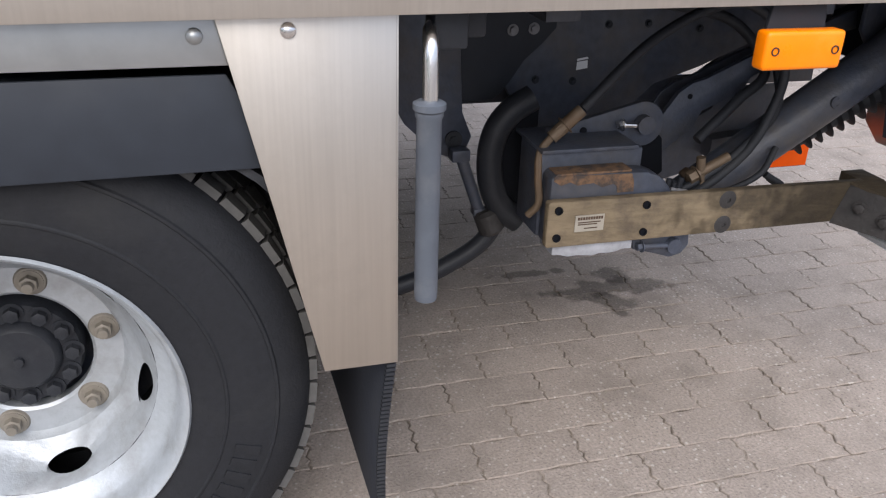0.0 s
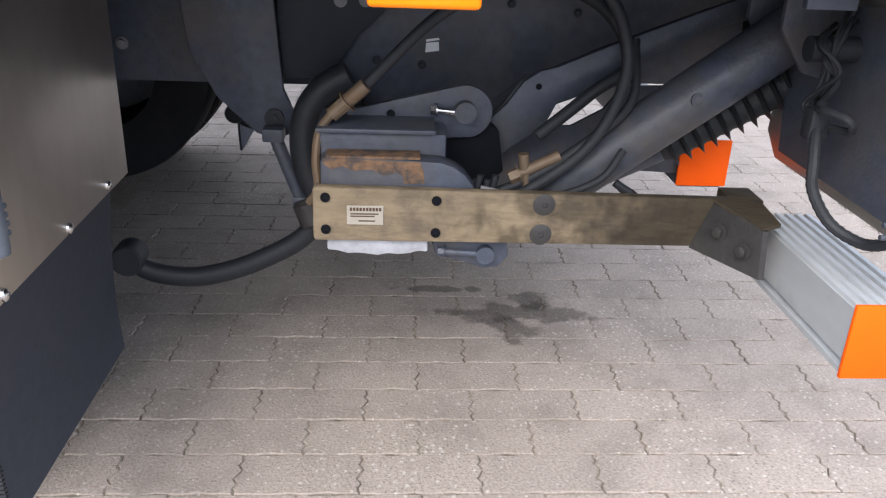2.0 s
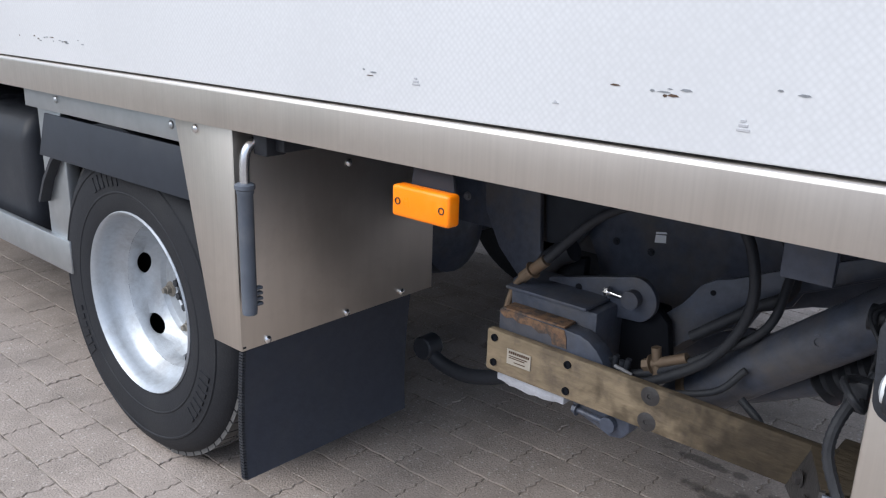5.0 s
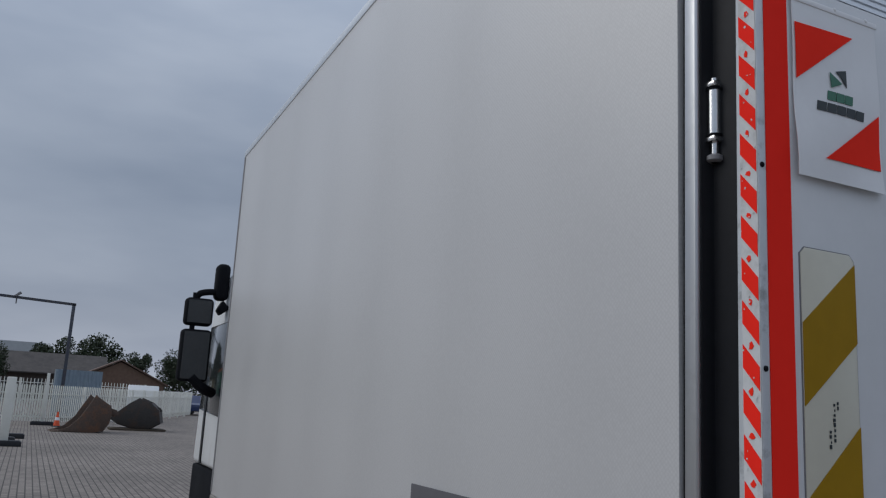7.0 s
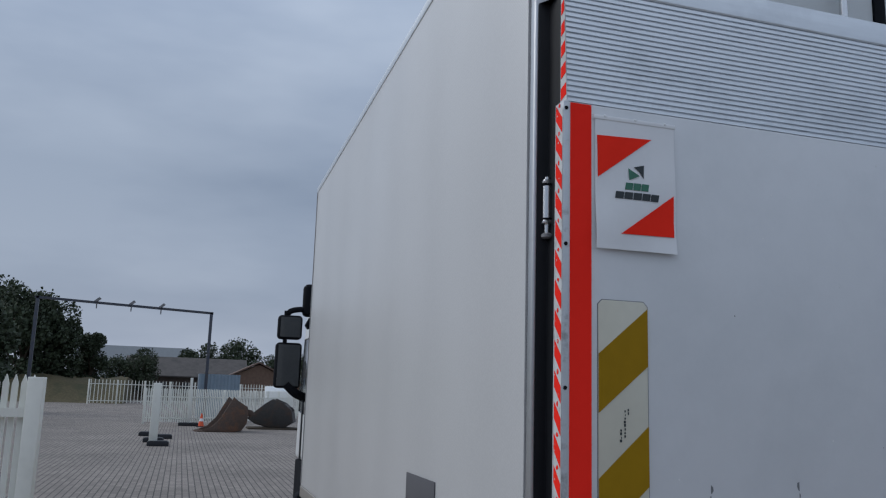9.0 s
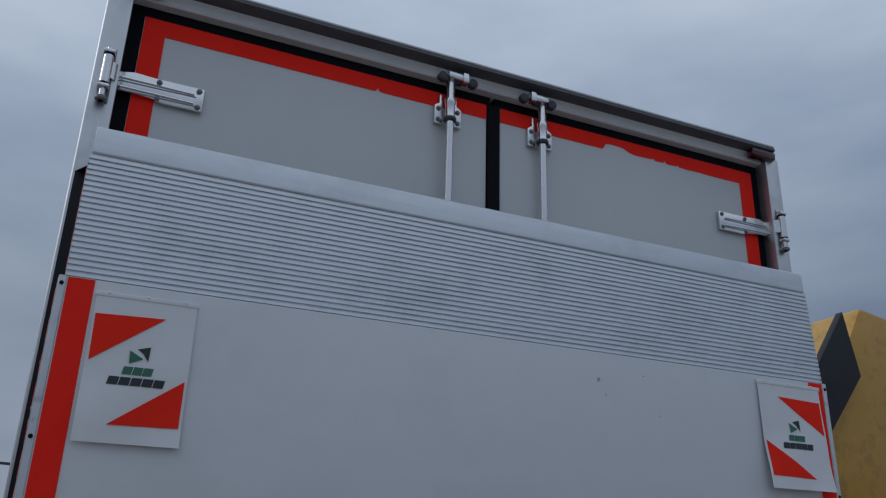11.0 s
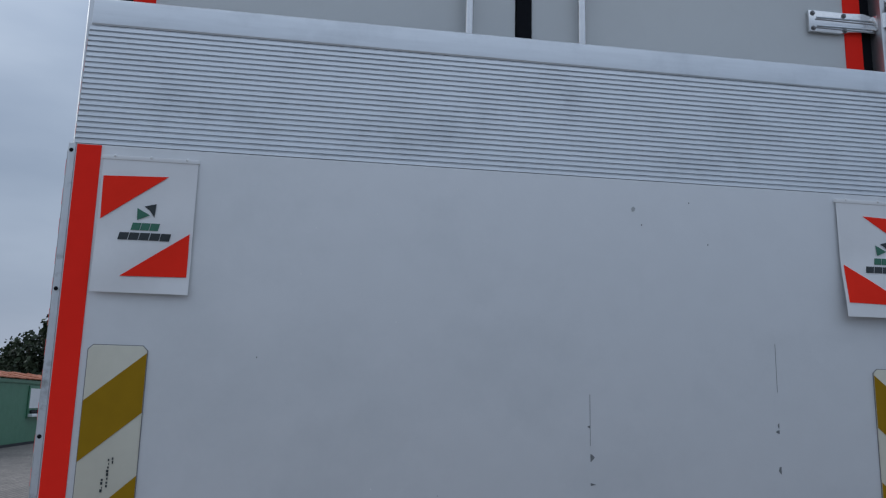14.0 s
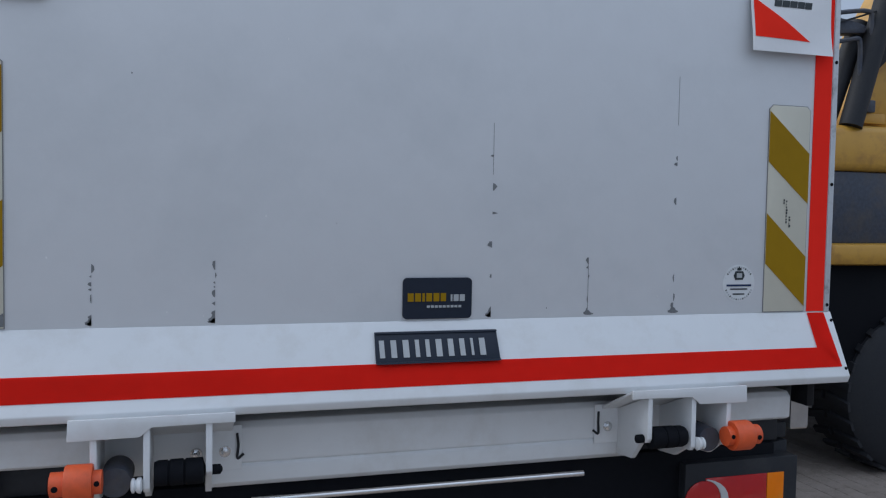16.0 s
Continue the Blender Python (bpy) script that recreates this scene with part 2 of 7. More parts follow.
OCHRE = mat("yellow reflective film", (0.33, 0.19, 0.004), 0.55, spec=0.15, grain=30, vary=0.08, stain_scale=5)
CREAM = mat("cream reflective film", (0.60, 0.58, 0.48), 0.4, grain=30, vary=0.05)
OLIVE = mat("weathered olive paint", (0.195, 0.152, 0.100), 0.8, grain=60, vary=0.45, stretch=(1, 0.3, 1), bump=0.8, bump_scale=120, stain=(0.085, 0.068, 0.055), stain_scale=13, stain_amount=0.75, stain_lo=0.50, stain_hi=0.70, spec=0.25)
oil_spot(OLIVE, [(-0.86, 0.20, 0.7, 0.30), (-0.86, 0.15, 0.7, 0.20), (0.86, 0.20, 0.7, 0.30)])
GREASE = mat("greasy dark steel", (0.028, 0.026, 0.026), 0.6, grain=60, vary=0.4, bump=0.5, bump_scale=90, stain=(0.08, 0.062, 0.045), stain_scale=14, stain_amount=0.3, stain_lo=0.58, stain_hi=0.72)
RUST = mat("rust", (0.17, 0.098, 0.055), 0.85, grain=80, vary=0.5, bump=0.6, bump_scale=120, stain=(0.055, 0.045, 0.042), stain_scale=30, stain_amount=0.9, stain_lo=0.47, stain_hi=0.60)
RUST_DARK = mat("dark rust", (0.07, 0.04, 0.025), 0.85, grain=80, vary=0.4, bump=0.5)
BRASS = mat("brass fitting", (0.15, 0.108, 0.072), 0.6, 0.35, grain=80, vary=0.2, stain=(0.15, 0.08, 0.04), stain_scale=20, stain_amount=0.6)
VINYL = mat("white banner vinyl", (0.80, 0.81, 0.82), 0.32, grain=10, vary=0.02)
FILM = mat("scuffed white film", (0.62, 0.64, 0.65), 0.5, grain=60, vary=0.12, stain=(0.30, 0.29, 0.28), stain_scale=22, stain_amount=0.6, spec=0.2)
STICKER = mat("worn translucent sticker", (0.70, 0.72, 0.73), 0.3, grain=40, vary=0.05, stain=(0.55, 0.57, 0.58), stain_scale=20, stain_amount=0.5)
LOGO_DARK = mat("dark print", (0.02, 0.028, 0.032), 0.5)
LOGO_GREEN = mat("green print", (0.035, 0.16, 0.10), 0.5)
PRINT_BLUE = mat("blue print", (0.03, 0.12, 0.42), 0.5)
PRINT_RED = mat("red print", (0.97, 0.035, 0.018), 0.65, spec=0.05, grain=20, vary=0.04)
PLATE_DARK = mat("dark blue plate", (0.013, 0.020, 0.036), 0.4, spec=0.3)
PRINT_GREY = mat("pale print", (0.42, 0.44, 0.45), 0.4)
GREY_MARK = mat("faint grey print", (0.36, 0.36, 0.37), 0.5)
CHIP = mat("bare scraped metal", (0.20, 0.21, 0.22), 0.5, 0.3, grain=120, vary=0.4)
COVER = mat("matt dark grey plate", (0.115, 0.115, 0.125), 0.75, spec=0.2, grain=20, vary=0.06)
NUT = mat("dull wheel nut", (0.25, 0.225, 0.19), 0.55, 0.5, grain=60, vary=0.3)
STRIP = mat("black rubber strip", (0.010, 0.011, 0.014), 0.55, grain=50, vary=0.25, spec=0.2, stain=(0.022, 0.023, 0.025), stain_scale=3, stain_amount=0.5)
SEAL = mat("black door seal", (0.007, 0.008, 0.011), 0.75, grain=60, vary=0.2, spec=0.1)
DOOR = mat("grey white door panel", (0.594, 0.616, 0.616), 0.4, grain=4, vary=0.03, stain=(0.46, 0.47, 0.47), stain_scale=2)
GREY_PLATE = mat("grey plate", (0.20, 0.20, 0.21), 0.45)
GRIP = mat("worn grey plastic grip", (0.085, 0.097, 0.118), 0.5, grain=30, vary=0.2, spec=0.35, stain=(0.16, 0.165, 0.175), stain_scale=14, stain_amount=0.5)
GUARD = mat("grey plastic mudguard", (0.022, 0.026, 0.034), 0.6, grain=30, vary=0.2, spec=0.3, stain=(0.055, 0.057, 0.06), stain_scale=4, stain_amount=0.4)
LENS_RED = mat("red lamp lens", (0.5, 0.012, 0.012), 0.15, coat=0.6)
LENS_DARK = mat("dark red lens", (0.06, 0.008, 0.012), 0.15, coat=0.6)
LENS_WHITE = mat("white lamp lens", (0.55, 0.57, 0.58), 0.15, coat=0.6)
BAG = mat("white plastic wrap", (0.36, 0.37, 0.40), 0.35, grain=60, vary=0.4, bump=0.9, bump_scale=50, stain=(0.10, 0.10, 0.11), stain_scale=30, stain_amount=0.8)
FENCE_WHITE = mat("white fence paint", (0.72, 0.72, 0.66), 0.5, grain=20, vary=0.05, stain=(0.5, 0.5, 0.42), stain_scale=3)
LEAF = mat("leaves", (0.030, 0.045, 0.020), 0.7, grain=6, vary=0.5, per_piece=0.35)
BARK = mat("bark", (0.07, 0.055, 0.04), 0.9, grain=20, vary=0.4)
GRASS = mat("dry grass", (0.085, 0.070, 0.034), 0.95, grain=5, vary=0.6, stain=(0.03, 0.04, 0.018), stain_scale=0.6, stain_amount=0.8)
BRICK_DARK = mat("dark brown brick wall", (0.075, 0.06, 0.05), 0.9, grain=3, vary=0.4)
ROOF_DARK = mat("dark weathered roof tile", (0.070, 0.062, 0.058), 0.8, grain=3, vary=0.4, stain=(0.03, 0.03, 0.03), stain_scale=0.8, stain_amount=0.7)
BRICK_WALL = mat("brown brick wall", (0.14, 0.09, 0.065), 0.9, grain=4, vary=0.3, per_piece=0.1)
ROOF = mat("roof tile", (0.13, 0.085, 0.065), 0.8, grain=6, vary=0.3)
YELLOW = mat("yellow machine paint", (0.55, 0.30, 0.045), 0.4, grain=12, vary=0.1, stain=(0.22, 0.10, 0.04), stain_scale=8, stain_amount=0.6)
BUCKET_DARK = mat("dark worn steel", (0.045, 0.042, 0.04), 0.7, 0.3, grain=20, vary=0.4, stain=(0.12, 0.06, 0.035), stain_scale=2, stain_amount=0.6)
BUCKET = mat("rusty worn steel", (0.10, 0.07, 0.055), 0.7, 0.3, grain=20, vary=0.4, stain=(0.22, 0.10, 0.05), stain_scale=3, stain_amount=0.8)
GREEN = mat("green cabin paint", (0.07, 0.20, 0.12), 0.5, grain=5, vary=0.1)
ORANGE_ROOF = mat("orange roof tile", (0.40, 0.13, 0.06), 0.7, grain=8, vary=0.3)
GLASS_DARK = mat("dark window glass", (0.03, 0.035, 0.04), 0.08, coat=0.5)
# dark base grey for the gutter, whose underside reads dark
GUTTER = mat("dark grey steel", (0.10, 0.105, 0.115), 0.5, 0.3, grain=12, vary=0.25, stain=(0.05, 0.052, 0.056), stain_scale=6, stain_amount=0.6, stretch=(0.3, 1, 1))
BLUEGREY = mat("blue grey sheet metal", (0.22, 0.28, 0.34), 0.5, 0.3, grain=10, vary=0.1)
CAR_BLUE = mat("dark blue car paint", (0.02, 0.035, 0.10), 0.2, coat=0.6)
CONE = mat("cone orange", (0.75, 0.10, 0.03), 0.5)


# ---- shape tools ----
def box(bm, x0, x1, y0, y1, z0, z1, bev=0.0, seg=2):
    made = bmesh.ops.create_cube(bm, size=1.0, matrix=Matrix.Translation(((x0 + x1) / 2, (y0 + y1) / 2, (z0 + z1) / 2))
                                 @ Matrix.Diagonal((abs(x1 - x0), abs(y1 - y0), abs(z1 - z0), 1)))
    if bev:
        es = list({e for v in made["verts"] for e in v.link_edges})
        bmesh.ops.bevel(bm, geom=es, offset=bev, segments=seg, affect="EDGES", profile=0.5)
    return bm


def prism(bm, pts, axis, a, b, bev=0.0, seg=2):
    """A polygon pushed along an axis: x takes (y, z), y takes (x, z), z takes (x, y)."""
    def at(p, h):
        return {"x": (h, p[0], p[1]), "y": (p[0], h, p[1]), "z": (p[0], p[1], h)}[axis]
    lo, hi = [bm.verts.new(at(p, a)) for p in pts], [bm.verts.new(at(p, b)) for p in pts]
    k = len(pts)
    fs = [bm.faces.new(lo[::-1]), bm.faces.new(hi)]
    fs += [bm.faces.new((lo[i], lo[(i + 1) % k], hi[(i + 1) % k], hi[i])) for i in range(k)]
    bmesh.ops.recalc_face_normals(bm, faces=fs)
    if bev:
        bmesh.ops.bevel(bm, geom=list({e for f in fs for e in f.edges}), offset=bev, segments=seg, affect="EDGES", profile=0.5)
    return bm


def lathe(bm, rings, base, axis, n=32, cap=True):
    """Rings of (radius, height) turned about an axis through base."""
    q = Vector((0, 0, 1)).rotation_difference(Vector(axis))
    rows = []
    for r, h in rings:
        rows.append([bm.verts.new(Vector(base) + q @ Vector((r * math.cos(6.283185 * i / n), r * math.sin(6.283185 * i / n), h))) for i in range(n)])
    fs = []
    for a, b in zip(rows, rows[1:]):
        fs += [bm.faces.new((a[i], a[(i + 1) % n], b[(i + 1) % n], b[i])) for i in range(n)]
    if cap:
        fs += [bm.faces.new(rows[0][::-1]), bm.faces.new(rows[-1])]
    bmesh.ops.recalc_face_normals(bm, faces=fs)
    return bm


def rod(bm, a, b, r, n=16, r2=None):
    a, b = Vector(a), Vector(b)
    return lathe(bm, [(r, 0), (r if r2 is None else r2, (b - a).length)], a, (b - a).normalized(), n)


def bent(pts, steps=6):
    """A smooth line through the points."""
    ps = [Vector(p) for p in pts]
    ps = [2 * ps[0] - ps[1]] + ps + [2 * ps[-1] - ps[-2]]
    out = []
    for i in range(1, len(ps) - 2):
        p0, p1, p2, p3 = ps[i - 1:i + 3]
        for s in range(steps):
            t = s / steps
            out.append(0.5 * (2 * p1 + (p2 - p0) * t + (2 * p0 - 5 * p1 + 4 * p2 - p3) * t * t + (3 * p1 - p0 - 3 * p2 + p3) * t ** 3))
    return out + [ps[-2]]


def tube(bm, pts, r, n=10, steps=6, ribs=0.0):
    line = bent(pts, steps) if steps > 1 else [Vector(p) for p in pts]
    up = Vector((0.3, 0.2, 0.9)).normalized()
    rows = []
    for i, p in enumerate(line):
        d = (line[min(i + 1, len(line) - 1)] - line[max(i - 1, 0)]).normalized()
        side = d.cross(up)
        side = side.normalized() if side.length > 1e-4 else d.orthogonal().normalized()
        up = side.cross(d).normalized()
        rr = r * (1 + (ribs if i % 2 else 0))
        rows.append([bm.verts.new(p + rr * (side * math.cos(6.283185 * j / n) + up * math.sin(6.283185 * j / n))) for j in range(n)])
    fs = []
    for a, b in zip(rows, rows[1:]):
        fs += [bm.faces.new((a[i], a[(i + 1) % n], b[(i + 1) % n], b[i])) for i in range(n)]
    fs += [bm.faces.new(rows[0][::-1]), bm.faces.new(rows[-1])]
    bmesh.ops.recalc_face_normals(bm, faces=fs)
    return bm


def bolts(name, places, axis, r, h, material, parent, label=""):
    """One hexagon bolt, set out at each place as a part of its own."""
    b = N()
    hexbolt(b, (0, 0, 0), axis, r, h)
    me = mesh_of(name, b, material)
    for p in places:
        o = new(name, me)
        o.parent, o.location = parent, LAY @ Vector(p)
        if label:
            tagged(o, label)


def rivets(name, places, axis, r, material, parent, label=""):
    b = N()
    dome(b, (0, 0, 0), axis, r)
    me = mesh_of(name, b, material)
    for p in places:
        o = new(name, me)
        o.parent, o.location = parent, LAY @ Vector(p)


def hexbolt(bm, c, axis, r=0.009, h=0.007):
    axis = Vector(axis)
    lathe(bm, [(r * 1.45, 0), (r * 1.45, 0.002)], c, axis, 16)
    lathe(bm, [(r, 0.002), (r, h), (r * 0.8, h + 0.001)], c, axis, 6)
    return bm


def dome(bm, c, axis, r=0.009):
    return lathe(bm, [(r, 0), (r * 0.93, r * 0.35), (r * 0.6, r * 0.65), (r * 0.15, r * 0.75)], c, Vector(axis), 14)


def mesh_of(name, bm, material, angle=35):
    me = bpy.data.meshes.new(name)
    bm.to_mesh(me)
    bm.free()
    me.materials.append(material)
    me.polygons.foreach_set("use_smooth", [True] * len(me.polygons))
    me.set_sharp_from_angle(angle=radians(angle))
    return me


LAY = Matrix.Identity(4)         # where the assembly now being built is laid out


def part(name, bm, material, parent, label="", angle=35):
    ob = new(name, mesh_of(name, bm, material, angle))
    ob.data.transform(LAY)
    ob.parent = parent
    if label:
        tagged(ob, label)
    return ob


def N():
    return bmesh.new()


def thing(name, label, category, at=(0, 0, 0), group="", kind=""):
    ob = new(name)
    ob.location = at
    ob.empty_display_size = 0.1
    return tagged(ob, label, category, group, kind)


def solo(name, bm, material, label, category="", kind="", group="", angle=35):
    return tagged(new(name, mesh_of(name, bm, material, angle)), label, category, group, kind)

# ---- ground ----
def ground_material():
    m = bpy.data.materials.new("paved yard")
    m.use_nodes = True
    n, l = m.node_tree.nodes, m.node_tree.links
    p = n["Principled BSDF"]
    geo = n.new("ShaderNodeNewGeometry")
    mp = n.new("ShaderNodeMapping")
    mp.inputs["Rotation"].default_value = (0, 0, radians(90))
    l.new(geo.outputs["Position"], mp.inputs["Vector"])
    br = n.new("ShaderNodeTexBrick")
    br.inputs["Color1"].default_value, br.inputs["Color2"].default_value = (0.182, 0.159, 0.141, 1), (0.245, 0.214, 0.190, 1)
    br.inputs["Mortar"].default_value = (0.060, 0.054, 0.048, 1)
    br.inputs["Scale"].default_value = 1.0
    br.inputs["Brick Width"].default_value, br.inputs["Row Height"].default_value = 0.225, 0.1125
    br.inputs["Mortar Size"].default_value = 0.010
    l.new(mp.outputs[0], br.inputs["Vector"])
    big = n.new("ShaderNodeTexNoise")
    big.inputs["Scale"].default_value, big.inputs["Detail"].default_value = 0.35, 8
    l.new(geo.outputs["Position"], big.inputs["Vector"])
    rng = n.new("ShaderNodeMapRange")
    rng.inputs["To Min"].default_value, rng.inputs["To Max"].default_value = 0.55, 1.45
    l.new(big.outputs[0], rng.inputs["Value"])
    mul = n.new("ShaderNodeVectorMath")
    mul.operation = "SCALE"
    l.new(br.outputs[0], mul.inputs[0])
    l.new(rng.outputs[0], mul.inputs["Scale"])
    l.new(mul.outputs[0], p.inputs["Base Color"])
    p.inputs["Roughness"].default_value = 0.85
    b = n.new("ShaderNodeBump")
    b.inputs["Strength"].default_value, b.inputs["Distance"].default_value = 0.5, 0.005
    b.invert = True
    l.new(br.outputs["Fac"], b.inputs["Height"])
    l.new(b.outputs[0], p.inputs["Normal"])
    return m


# the yard reaches the horizon; a bed of sand lies sunk under the near paving
BL, BW = 0.2285, 0.1145        # a block's length along the truck, and its width
PX0, PX1 = -0.262 - 25.5 * BW, -0.262 + 41.5 * BW
PY0, PY1 = 0.336 - 13 * BL, 0.336 + 22 * BL
bm = N()
ring_o = [(-900, -900), (900, -900), (900, 900), (-900, 900)]
ring_i = [(PX0, PY0), (PX1, PY0), (PX1, PY1), (PX0, PY1)]
vo, vi = [bm.verts.new((*p, 0)) for p in ring_o], [bm.verts.new((*p, 0)) for p in ring_i]
vd = [bm.verts.new((*p, -0.0034)) for p in ring_i]
for i in range(4):
    j = (i + 1) % 4
    bm.faces.new((vo[i], vo[j], vi[j], vi[i]))
    bm.faces.new((vi[i], vi[j], vd[j], vd[i]))
bed_face = bm.faces.new(vd)
bm.normal_update()
ground = solo("ground", bm, ground_material(), "wide yard paved with grey-brown concrete blocks", "ground", "structure")
ground.data.materials.append(SAND)
ground.data.polygons[len(ground.data.polygons) - 1].material_index = 1

# ---- truck ----
CX, HX = 0.033, 1.327          # middle and half width of the load box
truck = thing("box_truck", "white refrigerated box truck with a raised tail lift", "truck")
# the truck stands a little askew of its tail lift and dips towards the cab
BOX = Matrix.Translation((-1.294, 0, 0)) @ Matrix.Rotation(-0.0115, 4, "Z") @ Matrix.Rotation(-0.0065, 4, "X") @ Matrix.Translation((1.294, 0, 0))
REAR = Matrix.Translation((0.033, -0.033, 0.002)) @ Matrix.Diagonal((1.047, 1, 1.037, 1))
LIFT = Matrix.Translation((0, -0.033, 0.064))
LAY = BOX

# load box: side wall, other walls, roof edge, floor; the roof falls towards the front
YB0, YB1 = -0.034, 4.467


def roof_z(y):
    return 3.525 - 0.0184 * (y - YB0)


def box_wall(s):
    b = N()
    prism(b, [(YB0, 1.0735), (YB1, 1.0735), (YB1, roof_z(YB1)), (YB0, roof_z(YB0))], "x", CX + s * HX, CX + s * (HX - 0.06), 0.004)
    return b


side_wall = part("side_wall", box_wall(-1), PANEL, truck, "plain white sandwich panel wall")
far_wall = part("side_wall", box_wall(1), PANEL, truck)
bm = N()
box(bm, CX - HX + 0.06, CX + HX - 0.06, YB1 - 0.06, YB1, 1.0735, roof_z(YB1))
part("front_wall", bm, PANEL, truck)
bm = N()
prism(bm, [(YB0, roof_z(YB0)), (YB1, roof_z(YB1)), (YB1, roof_z(YB1) + 0.03), (YB0, roof_z(YB0) + 0.03)], "x", CX - HX + 0.02, CX + HX - 0.02, 0.004)
part("box_roof", bm, PANEL, truck)
for s in (-1, 1):
    bm = N()
    for dx, z0, z1 in ((0.004, -0.040, 0.006), (-0.016, 0.004, 0.034)):
        xa, xb = CX + s * (HX + dx), CX + s * (HX + dx - 0.045)
        prism(bm, [(YB0, roof_z(YB0) + z0), (YB1 + 0.01, roof_z(YB1) + z0), (YB1 + 0.01, roof_z(YB1) + z1), (YB0, roof_z(YB0) + z1)], "x", xa, xb, 0.003)
    part("roof_edge_trim", bm, ALU, truck, "narrow aluminium roof edge profile")
bm = N()
box(bm, CX - HX + 0.021, CX + HX - 0.021, 0.02, YB1 - 0.02, 1.03, 1.0725)
for k in range(9):
    box(bm, -1.0, 1.0, 0.42 + k * 0.48, 0.48 + k * 0.48, 0.92, 1.03)
part("floor_frame", bm, BLACK, truck, "dark underside with cross members")
# dark seam of the front corner and small markings
XW = CX - HX
bm = N()
box(bm, XW - 0.003, XW, YB1 - 0.030, YB1 + 0.004, 1.09, roof_z(YB1) - 0.045)
part("corner_trim", bm, GREY_PLATE, side_wall)
bm = N()
box(bm, XW - 0.006, XW, 0.79, 1.195, 1.306, 1.461, 0.002)
part("cover_plate", bm, COVER, side_wall, "small flat grey cover plate")

for y_, z_, w_, h_ in ((0.716, 1.118, 0.016, 0.014), (0.455, 1.115, 0.010, 0.006), (0.195, 1.108, 0.016, 0.016)):
    bm = N()
    for k in range(3):
        box(bm, XW - 0.0012, XW, y_ - w_ / 2 + 0.003 * k, y_ + w_ / 2 - 0.002 * k, z_ + h_ * (k / 3), z_ + h_ * (k / 3 + 0.16))
    part("print_bar", bm, GREY_MARK, side_wall, "small grey stamped marking")
bm = N()
prism(bm, [(-0.030, 1.078), (0.014, 1.079), (0.004, 1.086), (-0.004, 1.093), (-0.014, 1.096), (-0.030, 1.092)], "x", XW - 0.0012, XW)
part("torn_sticker", bm, VINYL, side_wall, "torn remains of a white sticker")
# rubbed dirt low on the side wall
rub = random.Random(14)
for ya, yb_, z_, n_ in ((0.25, 0.36, 1.140, 7), (0.12, 0.16, 1.155, 2), (0.80, 0.84, 1.128, 3), (1.76, 2.38, 1.126, 16)):
    for _ in range(n_):
        y_, h_, w_ = rub.uniform(ya, yb_), rub.uniform(0.001, 0.0032), rub.uniform(0.004, 0.022)
        z0 = z_ + rub.uniform(-0.004, 0.008)
        bm = N()
        prism(bm, [(y_, z0), (y_ + w_ * 0.5, z0 - h_ * 0.4), (y_ + w_, z0 + h_ * 0.2), (y_ + w_ * 0.7, z0 + h_), (y_ + w_ * 0.2, z0 + h_ * 0.8)], "x", XW - 0.0009, XW + 0.001)
        part("scuff", bm, CHIP if rub.random() < 0.5 else RUST_DARK, side_wall)
# stainless sill along the side
bm = N()
prism(bm, [(XW - 0.004, 0.990), (XW - 0.004, 1.0615), (XW - 0.0025, 1.0665), (XW + 0.002, 1.0695), (XW + 0.018, 1.0705), (XW + 0.018, 1.066), (XW + 0.006, 1.060), (XW + 0.006, 1.000), (XW + 0.018, 1.000), (XW + 0.018, 0.990)], "y", -0.036, YB1, 0.0008)
sill = part("side_sill", bm, STEEL, truck, "brushed stainless steel sill along the box")
bm = N()
prism(bm, [(CX + HX + 0.004, 0.990), (CX + HX + 0.004, 1.078), (CX + HX - 0.06, 1.078), (CX + HX - 0.06, 0.990)], "y", -0.036, YB1, 0.0015)
part("side_sill", bm, STEEL, truck)

SX = 1.267          # half width of the rear frame before it is laid out
LAY = REAR
# rear frame posts, lintel, black rubber strips
for s in (-1, 1):
    bm = N()
    prism(bm, [(s * (SX + 0.001), -0.006), (s * (SX + 0.001), -0.034), (s * (SX - 0.003), -0.038), (s * (SX - 0.068), -0.038), (s * (SX - 0.068), 0.03), (s * (SX - 0.058), 0.03), (s * (SX - 0.058), -0.006)], "z", 0.960, 3.42, 0.002)
    post = part("rear_post", bm, POST, truck, "stainless steel rear corner post")
    bm = N()
    box(bm, s * (SX - 0.002), s * (SX - 0.05), -0.0075, 0.0, 0.962, 3.42)
    part("post_seam", bm, SEAL, post, "dark seam between wall and post")
    bm = N()
    prism(bm, [(s * (SX - 0.008), -0.0385), (s * (SX - 0.008), -0.0425), (s * (SX - 0.040), -0.0425), (s * (SX - 0.042), -0.108), (s * (SX - 0.048), -0.115), (s * (SX - 0.072), -0.115), (s * (SX - 0.072), -0.0385)], "z", 1.048, 2.80, 0.003)
    part("rubber_strip", bm, STRIP, post, "black rubber buffer strip between post and platform")
bm = N()
prism(bm, [(-0.010, 3.399), (-0.014, 3.404), (-0.012, 3.418), (-0.016, 3.430), (-0.022, 3.4355), (0.05, 3.4355), (0.05, 3.399)], "x", -SX + 0.036, SX - 0.036, 0.0)
part("rear_lintel", bm, WHITE_STEEL, truck, "pale grey strip above the doors")
bm = N()
box(bm, -SX + 0.036, SX - 0.036, -0.064, -0.010, 3.4580, 3.4655, 0.002)
part("gutter_edge", bm, PANEL, truck, "thin pale roof edge")
